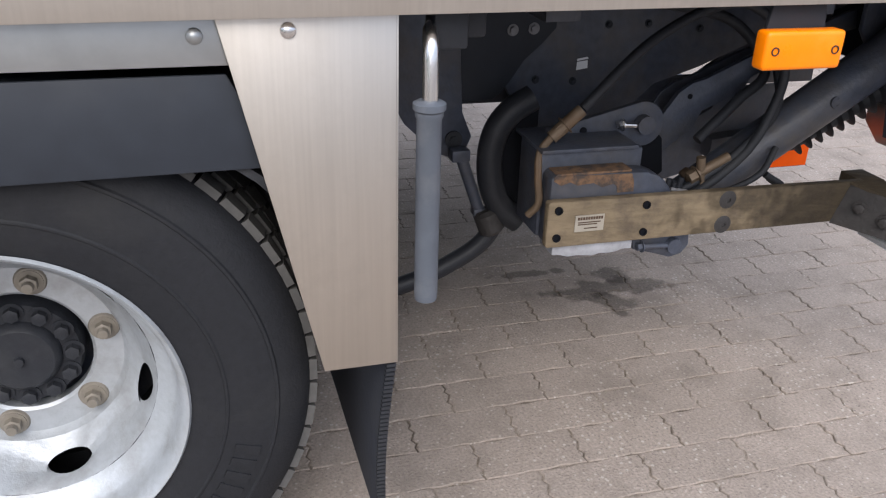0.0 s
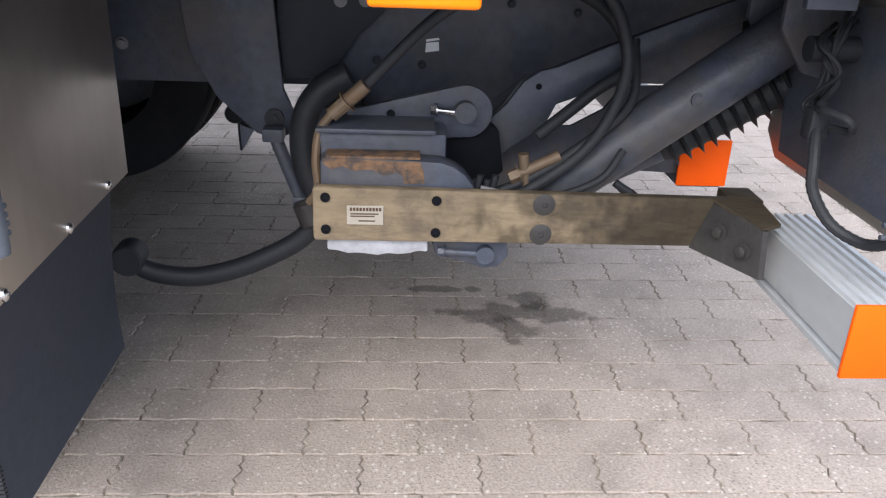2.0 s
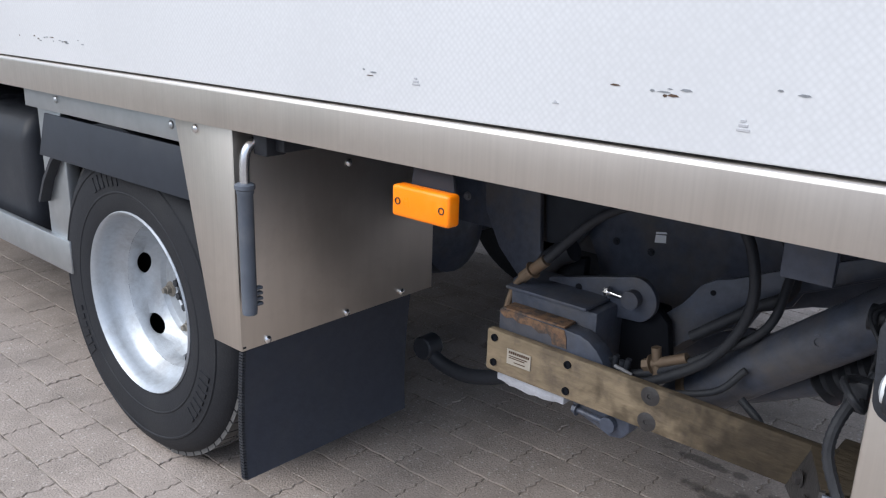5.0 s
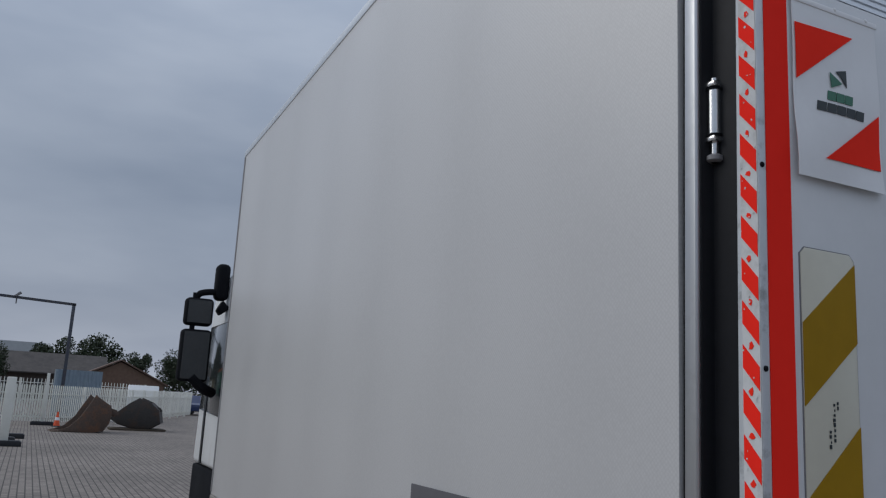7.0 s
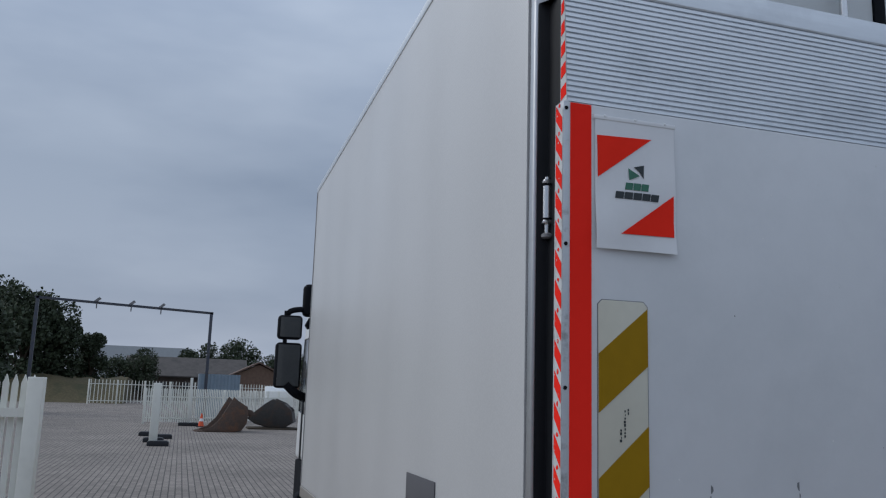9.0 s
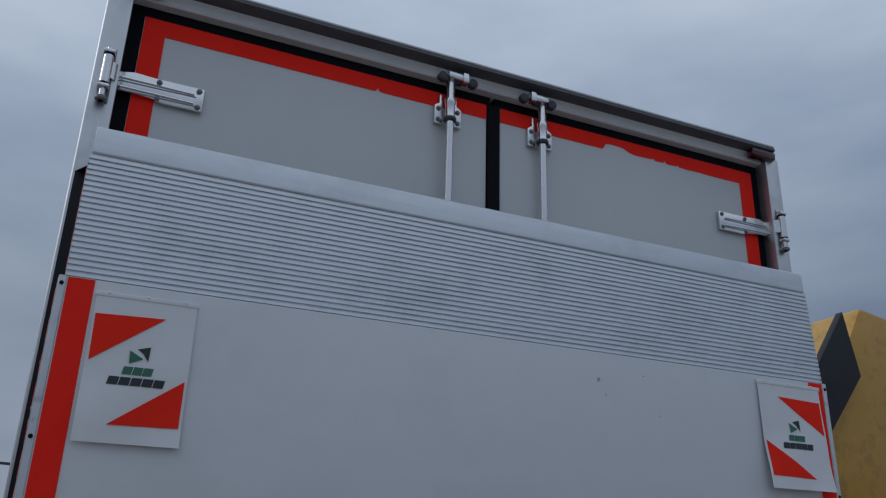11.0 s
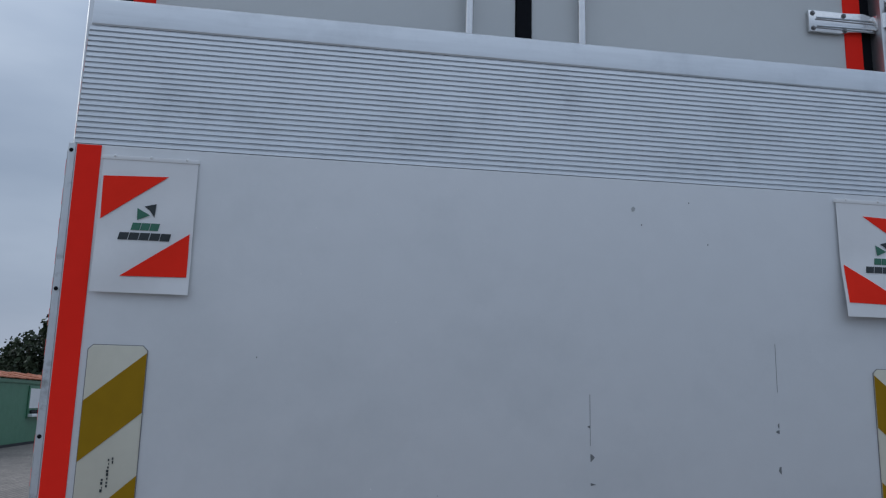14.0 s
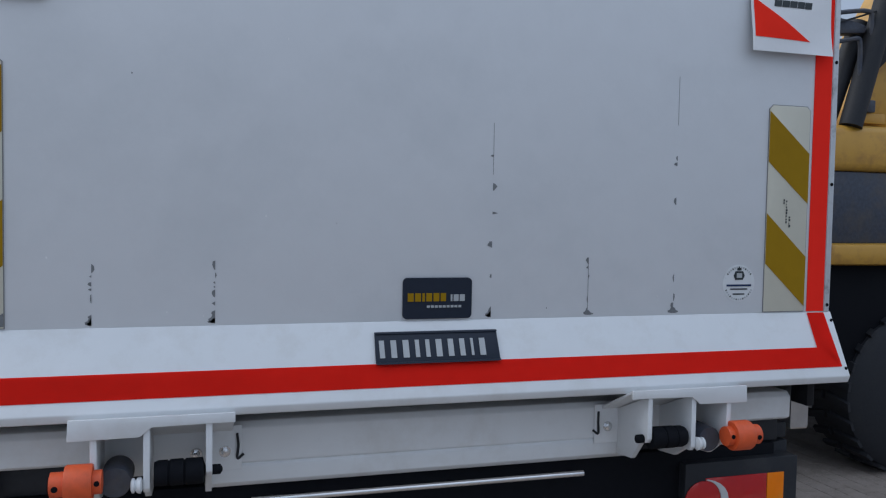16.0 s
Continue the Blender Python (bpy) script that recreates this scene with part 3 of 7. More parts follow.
# projecting gutter above the doors, hollowed on its underside
bm = N()
prism(bm, [(0.03, 3.453), (-0.050, 3.461), (-0.062, 3.457), (-0.064, 3.446), (-0.056, 3.441), (-0.040, 3.438), (-0.018, 3.436), (0.03, 3.436)], "x", -SX + 0.034, SX - 0.034, 0.0)
gutter = part("rear_gutter", bm, GUTTER, truck, "projecting grey metal gutter over the doors", 50)
for s in (-1, 1):
    bm = N()
    prism(bm, [(-0.024, 3.404), (-0.056, 3.408), (-0.060, 3.438), (-0.024, 3.434)], "x", s * 1.238, s * 1.118, 0.005)
    part("position_lamp", bm, LENS_DARK, gutter, "dark red marker lamp")

# rear doors with black seal, red border, hinges and lock rods
YD = 0.020
for s in (-1, 1):
    bm = N()
    x0, x1 = sorted((s * 0.008, s * 1.206))
    box(bm, x0, x1, YD, 0.06, 1.10, 3.398, 0.003)
    door = part("rear_door", bm, SEAL, truck, "grey rear door with red border film and black seal")
    bm = N()
    x0, x1 = sorted((s * 0.026, s * 1.161))
    box(bm, x0, x1, YD - 0.007, YD, 1.15, 3.359, 0.003)
    part("door_panel", bm, DOOR, door)
    # red border: the strip along the top is torn at its lower edge
    bm = N()
    top = [(s * 0.027, 3.3575), (s * 1.1595, 3.3575), (s * 1.1595, 1.16), (s * 1.097, 1.16), (s * 1.097, 3.302)]
    low = [(0.435, 0.0), (0.430, 0.004), (0.425, 0.013), (0.420, 0.005), (0.412, 0.0)]
    if s > 0:
        low = [(0.945, 0.0), (0.90, 0.002), (0.84, 0.001), (0.80, 0.003), (0.795, 0.012), (0.788, 0.004), (0.742, 0.003), (0.735, 0.014), (0.728, 0.006), (0.69, 0.004), (0.684, 0.013), (0.676, 0.008),
               (0.60, 0.006), (0.57, 0.011), (0.545, 0.024), (0.49, 0.027), (0.465, 0.022), (0.458, 0.008), (0.452, 0.0)]
    prism(bm, top + [(s * x, 3.302 + w_) for x, w_ in low] + [(s * 0.027, 3.302)], "y", YD - 0.0090, YD - 0.0072)
    part("border_film", bm, RED, door, "red border film torn along its lower edge")
    for z in (1.33, 2.22, 3.112):
        bm = N()
        # strap with two pressed grooves, offset knuckle and clevis
        prism(bm, [(s * 1.200, z - 0.022), (s * 1.200, z + 0.034), (s * 1.16, z + 0.042), (s * 1.095, z + 0.038), (s * 0.963, z + 0.038), (s * 0.963, z - 0.038), (s * 1.075, z - 0.038), (s * 1.105, z - 0.030)], "y", -0.002, 0.011, 0.002)
        prism(bm, [(s * 1.194, 0.009), (s * 1.192, -0.003), (s * 1.206, -0.040), (s * 1.214, -0.046), (s * 1.228, -0.060), (s * 1.235, -0.052), (s * 1.212, -0.037), (s * 1.210, -0.034), (s * 1.203, 0.009)], "z", z - 0.020, z + 0.032, 0.0)
        for dz in (-0.017, 0.013):
            rod(bm, (s * 1.205, -0.0015, z + dz + 0.004), (s * 0.99, -0.0015, z + dz), 0.0042, 8)
        hinge_ = part("hinge", bm, CHROME, door, "zinc plated strap hinge")
        bm = N()
        for dz in (-0.017, 0.013):
            box(bm, s * 1.20, s * 0.985, -0.0024, -0.0018, z + dz - 0.0095, z + dz - 0.005)
        part("groove", bm, GREY_PLATE, hinge_)
        bm = N()
        rod(bm, (s * 1.233, -0.052, z - 0.044), (s * 1.233, -0.052, z + 0.050), 0.0135)
        rod(bm, (s * 1.233, -0.052, z - 0.098), (s * 1.233, -0.052, z + 0.072), 0.0080)
        part("barrel", bm, CHROME, hinge_)
        bm = N()
        box(bm, s * 1.214, s * 1.224, -0.0385, -0.0335, z - 0.100, z + 0.080, 0.002)
        part("base_plate", bm, GREY_PLATE, hinge_)
        bolts("plate_screw", [(s * 1.224, -0.0385, z + dz) for dz in (-0.088, 0.072)], (0, -1, 0), 0.0050, 0.005, CHROME, door)
        for dz in (-0.053, 0.058):
            bm = N()
            box(bm, s * 1.217, s * 1.249, -0.067, -0.034, z + dz - 0.006, z + dz + 0.006, 0.004)
            part("clevis", bm, CHROME, hinge_)
        for dz in (-0.044, 0.049):
            bm = N()
            lathe(bm, [(0.0145, -0.002), (0.0150, -0.002), (0.0150, 0.002), (0.0145, 0.002)], (s * 1.233, -0.052, z + dz), (0, 0, 1), 18)
            part("bush", bm, SEAL, hinge_, "dark plastic bush")
        bm = N()
        lathe(bm, [(0.010, 0), (0.016, 0.004), (0.016, 0.012), (0.010, 0.016)], (s * 1.233, -0.052, z - 0.098), (0, 0, 1), 16)
        part("pin_nut", bm, GREY_PLATE, hinge_)
        bolts("hinge_bolt", [(s * bx, -0.002, z + dz) for bx in (0.977, 1.09) for dz in (-0.027, 0.027)], (0, -1, 0), 0.006, 0.006, GREY_PLATE, door)
    xr = s * 0.178
    bm = N()
    lathe(bm, [(0.0135, 0), (0.0135, 2.09), (0.0175, 2.092), (0.0175, 2.105), (0.0165, 2.11), (0.0165, 2.15), (0.0185, 2.155), (0.0185, 2.17), (0.0155, 2.175), (0.0155, 2.235), (0.013, 2.24), (0.013, 2.265)], (xr, -0.020, 1.15), (0, 0, 1), 20)
    part("lock_rod", bm, CHROME, door, "round zinc plated locking rod")
    for dx in (-0.034, 0.034):
        bm = N()
        prism(bm, [(xr + dx - 0.015, 3.232), (xr + dx + 0.015, 3.232), (xr + dx + 0.015, 3.300), (xr + dx * 0.75 + 0.006, 3.312), (xr + dx * 0.75 + 0.006, 3.345), (xr + dx * 0.75 - 0.006, 3.345), (xr + dx * 0.75 - 0.006, 3.312), (xr + dx - 0.015, 3.300)], "y", -0.002, 0.011, 0.002)
        part("lock_bracket", bm, CHROME, door)
    bolts("bracket_screw", [(xr + dx, -0.002, z) for dx in (-0.035, 0.035) for z in (3.246, 3.288)], (0, -1, 0), 0.0065, 0.006, GREY_PLATE, door)
    bm = N()
    lathe(bm, [(0.020, 0), (0.022, 0.003), (0.022, 0.010), (0.020, 0.013)], (xr, -0.020, 3.238), (0, 0, 1), 20)
    part("rod_collar", bm, BLACK, door)
    # cam at the head of the rod, its keeper and the dark studs
    bm = N()
    xi = xr - s * 0.046
    prism(bm, [(xr + s * 0.016, 3.398), (xr + s * 0.016, 3.420), (xi, 3.420), (xi - s * 0.004, 3.410), (xi, 3.394)], "y", -0.045, -0.020, 0.004)
    part("lock_cam", bm, CHROME, door)
    bm = N()
    box(bm, xi - 0.011, xi + 0.011, -0.050, -0.020, 3.388, 3.424, 0.003)
    part("cam_block", bm, CHROME, door)
    bm = N()
    box(bm, xr - 0.040, xr + 0.040, -0.030, -0.012, 3.386, 3.404, 0.005)
    part("lock_keeper", bm, BLACK, door)
    for dx in (s * 0.034, -s * 0.078):
        bm = N()
        lathe(bm, [(0.017, 0), (0.017, 0.018), (0.010, 0.022)], (xr + dx, -0.020, 3.398), (0, -1, 0), 16)
        part("keeper_stud", bm, BLACK, door)
bm = N()
box(bm, -0.0235, 0.0235, YD - 0.014, YD - 0.001, 1.12, 3.361, 0.004)
part("centre_seal", bm, SEAL, truck, "black rubber seal between the doors")


# ---- tail lift platform, folded up behind the doors ----
LAY = LIFT


def yp(z):
    """The outer face of the raised platform."""
    return -0.165


FILM_RAIL = mat("worn white edge paint", (0.58, 0.61, 0.64), 0.45, 0.15, grain=30, vary=0.1, stain=(0.22, 0.22, 0.22), stain_scale=16, stain_amount=0.75, stain_lo=0.56, stain_hi=0.7)
PXH, PXR = 1.248, 1.290      # reach of the platform to either side
bm = N()
prism(bm, [(yp(1.335), 1.335), (yp(2.503), 2.503), (yp(2.503) + 0.045, 2.503), (yp(1.335) + 0.060, 1.335)], "x", -PXH, PXR, 0.003)
platform = part("lift_platform", bm, WHITE, truck, "white painted aluminium tail lift platform folded upright")
# ribbed tip and its lip
bm = N()
z, pts = 2.503, []
ztop, n_ribs = 2.856, 22
for i in range(n_ribs):
    za = 2.503 + (ztop - 2.503) * i / n_ribs
    zb = 2.503 + (ztop - 2.503) * (i + 1) / n_ribs
    f = lambda q: yp(2.503) + 0.004 + (q - 2.503) * 0.06
    pts += [(f(za) - 0.004, za + 0.001), (f(zb) - 0.0042, zb - 0.0056), (f(zb) - 0.0046, zb - 0.0042), (f(zb) + 0.0008, zb - 0.0034), (f(zb) + 0.0008, zb - 0.0006)]
pts += [(f(ztop) + 0.02, ztop), (yp(2.503) + 0.045, 2.503)]
prism(bm, pts, "x", -PXH - 0.004, PXR + 0.004)
part("ribbed_tip", bm, ALU, platform, "bare aluminium planks with fine ribs", 20)
bm = N()
y0 = f(ztop)
prism(bm, [(y0 - 0.001, ztop + 0.001), (y0 - 0.003, ztop + 0.006), (y0 - 0.001, 2.929), (y0 + 0.004, 2.934), (y0 + 0.012, 2.934), (y0 + 0.012, ztop + 0.001)], "x", -PXH, PXR, 0.001)
for v in bm.verts:
    if v.co.x < -PXH + 0.01 and v.co.z > 2.91:
        v.co.z += 0.006
part("tip_lip", bm, ALU, platform, "smooth aluminium lip")
# lower bevel
bm = N()
yb = yp(1.335)
prism(bm, [(yb - 0.001, 1.336), (yb - 0.094, 1.150), (yb - 0.086, 1.130), (yb + 0.03, 1.105), (yb + 0.10, 1.115), (yb + 0.10, 1.30), (yb + 0.074, 1.336)], "x", -PXH - 0.016, PXR + 0.025, 0.003)
bevel = part("platform_hinge_beam", bm, WHITE_STEEL, platform, "white bevelled lower beam")


def on_bevel(z, out=0.0):
    return yb - 0.001 - 0.093 * (1.336 - z) / 0.186 - out


# red outline film
for s in (-1, 1):
    e = 0.0 if s < 0 else 0.042
    bm = N()
    prism(bm, [(yp(1.338) - 0.002, 1.338), (yp(2.500) - 0.002, 2.500), (yp(2.500) - 0.0005, 2.500), (yp(1.338) - 0.0005, 1.338)], "x", s * (1.181 + e), s * (1.244 + e))
    part("red_strip", bm, RED, platform, "red reflective film strip")
    bm = N()
    a, b = 1.334, 1.178
    vs = [(s * (1.181 + e), on_bevel(a, 0.002), a), (s * (1.244 + e), on_bevel(a, 0.002), a), (s * (1.252 + e), on_bevel(b, 0.002), b), (s * (1.181 + e), on_bevel(1.234, 0.002), 1.234)]
    bm.faces.new([bm.verts.new(v) for v in vs])
    bmesh.ops.solidify(bm, geom=bm.faces[:], thickness=0.0012)
    part("red_strip", bm, RED, platform)
bm = N()
vs = [(-1.181, on_bevel(1.234, 0.002), 1.234), (1.223, on_bevel(1.234, 0.002), 1.234), (1.294, on_bevel(1.178, 0.002), 1.178), (-1.252, on_bevel(1.178, 0.002), 1.178)]
bm.faces.new([bm.verts.new(v) for v in vs])
bmesh.ops.solidify(bm, geom=bm.faces[:], thickness=0.0012)
part("red_strip", bm, RED, platform)
# edge rails with screws
for s in (-1, 1):
    e = 0.0 if s < 0 else 0.042
    bm = N()
    prism(bm, [(yp(1.335) - 0.003, 1.335), (yp(2.503) - 0.003, 2.503), (yp(2.503) + 0.048, 2.503), (yp(1.335) + 0.055, 1.335)], "x", s * (1.2475 + e), s * (1.266 + e), 0.003)
    part("edge_rail", bm, FILM_RAIL, platform, "worn white edge profile")
    rivets("rail_screw", [(s * (1.257 + e), yp(z) - 0.003, z) for z in (1.357, 1.732, 2.107, 2.482)] + [(s * (1.265 + e), on_bevel(z), z) for z in (1.31, 1.172)], (0, -1, 0), 0.0055, SEAL, platform)
    # red and white blocks on the narrow side face
    bm = N()
    box(bm, s * (1.2662 + e), s * (1.2672 + e), yp(2) - 0.001, yp(2) + 0.040, 1.35, 2.48)
    film = part("hazard_film", bm, FILM, platform, "scuffed white film with slanted red blocks")
    wear = random.Random(5)
    for i in range(14):
        za = 1.372 + i * 0.080
        zb = za + 0.040
        bm = N()
        prism(bm, [(yp(za) + 0.0005, za), (yp(za) + 0.0385, za + 0.042), (yp(zb) + 0.0385, zb + 0.044), (yp(zb) + 0.0005, zb + 0.002)], "x", s * (1.2674 + e), s * (1.2684 + e))
        part("hazard_block", bm, RED, film)
        bm = N()
        prism(bm, [(yp(2) + 0.020 + 0.008 * math.cos(q * 1.05) * wear.uniform(0.3, 1.0), zb + 0.040 + 0.010 * math.sin(q * 1.05) * wear.uniform(0.3, 1.0)) for q in range(6)], "x", s * (1.2674 + e), s * (1.2682 + e))
        part("faded_mark", bm, PRINT_RED, film)
        for _ in range(3):
            yy, zz, k_ = yp(2) + wear.uniform(0.002, 0.038), za + wear.uniform(0.0, 0.08), wear.randint(4, 6)
            rr = wear.uniform(0.001, 0.0035)
            bm = N()
            prism(bm, [(yy + rr * math.cos(6.28 * q / k_) * wear.uniform(0.4, 1.0), zz + rr * math.sin(6.28 * q / k_) * wear.uniform(0.4, 1.2)) for q in range(k_)], "x", s * (1.2686 + e), s * (1.2690 + e))
            part("scuff", bm, FILM, film)
    # the film runs on up the side of the ribbed tip
    if s < 0:
        bm = N()
        prism(bm, [(-0.163, 2.508), (-0.144, 2.840), (-0.125, 2.840), (-0.125, 2.508)], "x", -1.2525, -1.2535)
        film = part("hazard_film", bm, FILM, platform)
        for i in range(5):
            za = 2.515 + i * 0.063
            ya = -0.161 + (za - 2.508) * 0.06
            bm = N()
            prism(bm, [(ya, za + 0.010), (ya + 0.002, za + 0.044), (-0.127, za + 0.034), (-0.127, za)], "x", -1.2537, -1.2546)
            part("hazard_block", bm, RED, film)


def marker_board(s):
    zt, zb_, xi, xo = 1.965, 1.340, s * (1.016 if s < 0 else 1.064), s * (1.162 if s < 0 else 1.210)
    bm = N()
    prism(bm, [(xi, zb_), (xi, zt - 0.012), (xi + s * 0.012, zt), (xo - s * 0.012, zt), (xo, zt - 0.012), (xo, zb_)], "y", -0.0035, 0.0, 0.001)
    for v in bm.verts:
        v.co.y += yp(v.co.z)
    board = part("marker_board", bm, CREAM, platform, "cream board with ochre diagonal stripes")
    for top_o, top_i in ((1.823, 1.947), (1.507, 1.639)):
        bm = N()
        drop = 0.152
        lo_o, lo_i = max(zb_ + 0.003, top_o - drop), top_i - drop
        prism(bm, [(xo, top_o), (xi, top_i), (xi, lo_i), (xo, lo_o)], "y", -0.0052, -0.0037)
        for v in bm.verts:
            v.co.y += yp(v.co.z)
        part("stripe", bm, OCHRE, board)
    bm = N()
    script = random.Random(2)
    for row, k_, z_ in ((0.0795, 4, 1.598), (0.068, 8, 1.610), (0.0585, 2, 1.668)):
        for i in range(k_):
            w_ = script.uniform(0.0015, 0.0055)
            box(bm, xi + s * row, xi + s * (row + w_), -0.0052, -0.004, z_ + i * 0.0092, z_ + i * 0.0092 + script.uniform(0.004, 0.0075))
    for v in bm.verts:
        v.co.y += yp(v.co.z)
    part("print_marks", bm, LOGO_DARK, board)
    if s < 0:
        bm = N()
        prism(bm, [(xi, zb_ + 0.004), (xi, zb_ + 0.036), (xi - 0.010, zb_ + 0.030), (xi - 0.014, zb_ + 0.018), (xi - 0.022, zb_ + 0.014), (xi - 0.020, zb_ + 0.004)], "y", -0.0054, -0.004)
        for v in bm.verts:
            v.co.y += yp(v.co.z)
        part("scrape", bm, CHIP, board, "scraped grey corner")
    rim_bm = N()
    prism(rim_bm, [(xi - s * 0.002, zb_ - 0.002), (xi - s * 0.002, zt - 0.011), (xi + s * 0.011, zt + 0.002), (xo - s * 0.011, zt + 0.002), (xo + s * 0.002, zt - 0.011), (xo + s * 0.002, zb_ - 0.002)], "y", -0.002, 0.0)
    for v in rim_bm.verts:
        v.co.y += yp(v.co.z)
    part("board_edge", rim_bm, GREY_PLATE, board)


marker_board(-1)
marker_board(1)


def letters(bm, x, z, widths, h, y0, y1, gap=0.18, slant=0.0):
    for w in widths:
        prism(bm, [(x, z), (x + w, z), (x + w + slant, z + h), (x + slant, z + h)], "y", y0, y1)
        x += w + gap * h
    return x


def banner(s):
    """A vinyl banner pinned along its top, with the lower edge curling off the platform."""
    x0, x1, zt, zb_ = -1.172, -0.925, 2.470, 2.102
    if s > 0:
        x0, x1 = 0.976, 1.262
        zt, zb_ = 2.480, 2.118
    curl = 0.006 if s < 0 else 0.022
    up = 0.0 if s < 0 else 0.011

    def sag(x, z):
        u, v = (x - x0) / (x1 - x0), (zt - z) / (zt - zb_)
        return yp(z) - 0.006 - curl * v ** 2 - 0.006 * math.sin(3.1 * u) * v - 0.004 * math.sin(9 * v + 4 * u) * v

    def lay(pts, out, k=8):
        """A flat outline cut into a fine net and laid on the hanging sheet."""
        b = N()
        b.faces.new([b.verts.new((p[0], 0, p[1])) for p in pts])
        for i in range(1, k):
            for co, no in (((x0 + (x1 - x0) * i / k, 0, 0), (1, 0, 0)), ((0, 0, zb_ + (zt - zb_) * i / k), (0, 0, 1))):
                bmesh.ops.bisect_plane(b, geom=b.verts[:] + b.edges[:] + b.faces[:], plane_co=co, plane_no=no)
        for v in b.verts:
            v.co.y = sag(v.co.x, v.co.z) - out
        bmesh.ops.solidify(b, geom=b.faces[:], thickness=0.0008)
        return b
    sheet = part("banner", lay([(x0, zb_), (x1, zb_), (x1, zt), (x0, zt)], 0.0, 12), VINYL, platform, "white vinyl banner with two red triangles")
    m = (lambda u: u) if s < 0 else (lambda u: 1 - u)
    X = lambda u: x0 + (x1 - x0) * m(u)
    part("red_triangle", lay([(X(0.02), 2.415 + up), (X(0.70), 2.421 + up), (X(0.03), 2.298 + up)], 0.0015), PRINT_RED, sheet)
    part("red_triangle", lay([(X(0.97), 2.266 + up), (X(0.97), 2.149 + up), (X(0.29), 2.145 + up)], 0.0015), PRINT_RED, sheet)
    cx = (x0 + x1) / 2
    part("emblem", lay([(cx - 0.006, 2.336 + up), (cx + 0.024, 2.344 + up), (cx + 0.022, 2.306 + up), (cx + 0.008, 2.326 + up)], 0.0015), LOGO_DARK, sheet)
    part("emblem", lay([(cx - 0.024, 2.331 + up), (cx + 0.010, 2.312 + up), (cx - 0.022, 2.298 + up)], 0.0018), LOGO_GREEN, sheet)
    for zz, ww, n_l, col in ((2.270 + up, 0.036, 3, LOGO_GREEN), (2.243 + up, 0.067, 5, LOGO_DARK)):
        for i in range(n_l):
            a, w_ = cx - ww + 2 * ww * i / n_l, 2 * ww / n_l * 0.92
            part("print_bar", lay([(a, zz), (a + w_, zz), (a + w_ + 0.004, zz + 0.020), (a + 0.004, zz + 0.020)], 0.0016, 2), col, sheet)
    bm = N()
    for u in (0.12, 0.5, 0.88):
        dome(bm, (x0 + (x1 - x0) * u, yp(2.475) - 0.006, zt + 0.002), (0, -1, 0), 0.005)
    box(bm, x0 - 0.004, x1 + 0.004, yp(2.47) - 0.008, yp(2.47) - 0.003, zt - 0.008, zt + 0.004, 0.001)
    part("fixing_strip", bm, VINYL, sheet)


banner(-1)
banner(1)

# name plates and sticker
bm = N()
corner = [(0.012 * math.cos(radians(q)), 0.012 * math.sin(radians(q))) for q in range(0, 91, 15)]
rim_pts = [(0.114 + a, 1.439 + b) for a, b in corner] + [(-0.054 - b, 1.439 + a) for a, b in corner] + [(-0.054 - a, 1.353 - b) for a, b in corner] + [(0.114 + b, 1.353 - a) for a, b in corner]
prism(bm, rim_pts, "y", -0.0052, -0.0004)
for v in bm.verts:
    v.co.y += yp(v.co.z)
plate = part("dealer_plate", bm, PLATE_DARK, platform, "dark rounded plate with ochre print")
bm = N()
letters(bm, -0.053, 1.388, [0.016, 0.016, 0.007, 0.016, 0.016, 0.015], 0.022, yp(1.4) - 0.0072, yp(1.4) - 0.005)
part("print_bar", bm, OCHRE, plate)
bm = N()
letters(bm, 0.066, 1.388, [0.005, 0.014, 0.014], 0.018, yp(1.4) - 0.0072, yp(1.4) - 0.005)
letters(bm, 0.0, 1.371, [0.008] * 9, 0.006, yp(1.38) - 0.0072, yp(1.38) - 0.005, 0.5)
part("print_bar", bm, PRINT_GREY, plate)
bm = N()
prism(bm, [(-0.147, 1.234), (0.193, 1.234), (0.191, 1.311), (-0.145, 1.311)], "y", -0.004, 0.004, 0.002)
for v in bm.verts:
    v.co.y += on_bevel(v.co.z, 0.006)
for edge_ in ([(-0.147, 1.234), (0.193, 1.234), (0.193, 1.238), (-0.147, 1.238)], [(-0.145, 1.307), (0.191, 1.307), (0.191, 1.311), (-0.145, 1.311)]):
    b2 = N()
    prism(b2, edge_, "y", -0.0075, -0.003)
    for v in b2.verts:
        v.co.y += on_bevel(v.co.z, 0.006)
    part("raised_edge", b2, PLATE_DARK, platform)
plate = part("maker_plate", bm, PLATE_DARK, platform, "dark plate with raised silver lettering bars")
bm = N()
letters(bm, -0.136, 1.249, [0.013, 0.015, 0.016, 0.011, 0.011, 0.016, 0.015, 0.014, 0.007, 0.016], 0.042, -0.007, -0.003, 0.41)
for v in bm.verts:
    v.co.y += on_bevel(v.co.z, 0.006)
part("print_bar", bm, PRINT_GREY, plate)
bm = N()
lathe(bm, [(0.056, 0), (0.056, 0.001)], (0.975, yp(1.427) - 0.0002, 1.427), (0, -1, 0), 32)
stk = part("inspection_sticker", bm, STICKER, platform, "round pale inspection sticker")
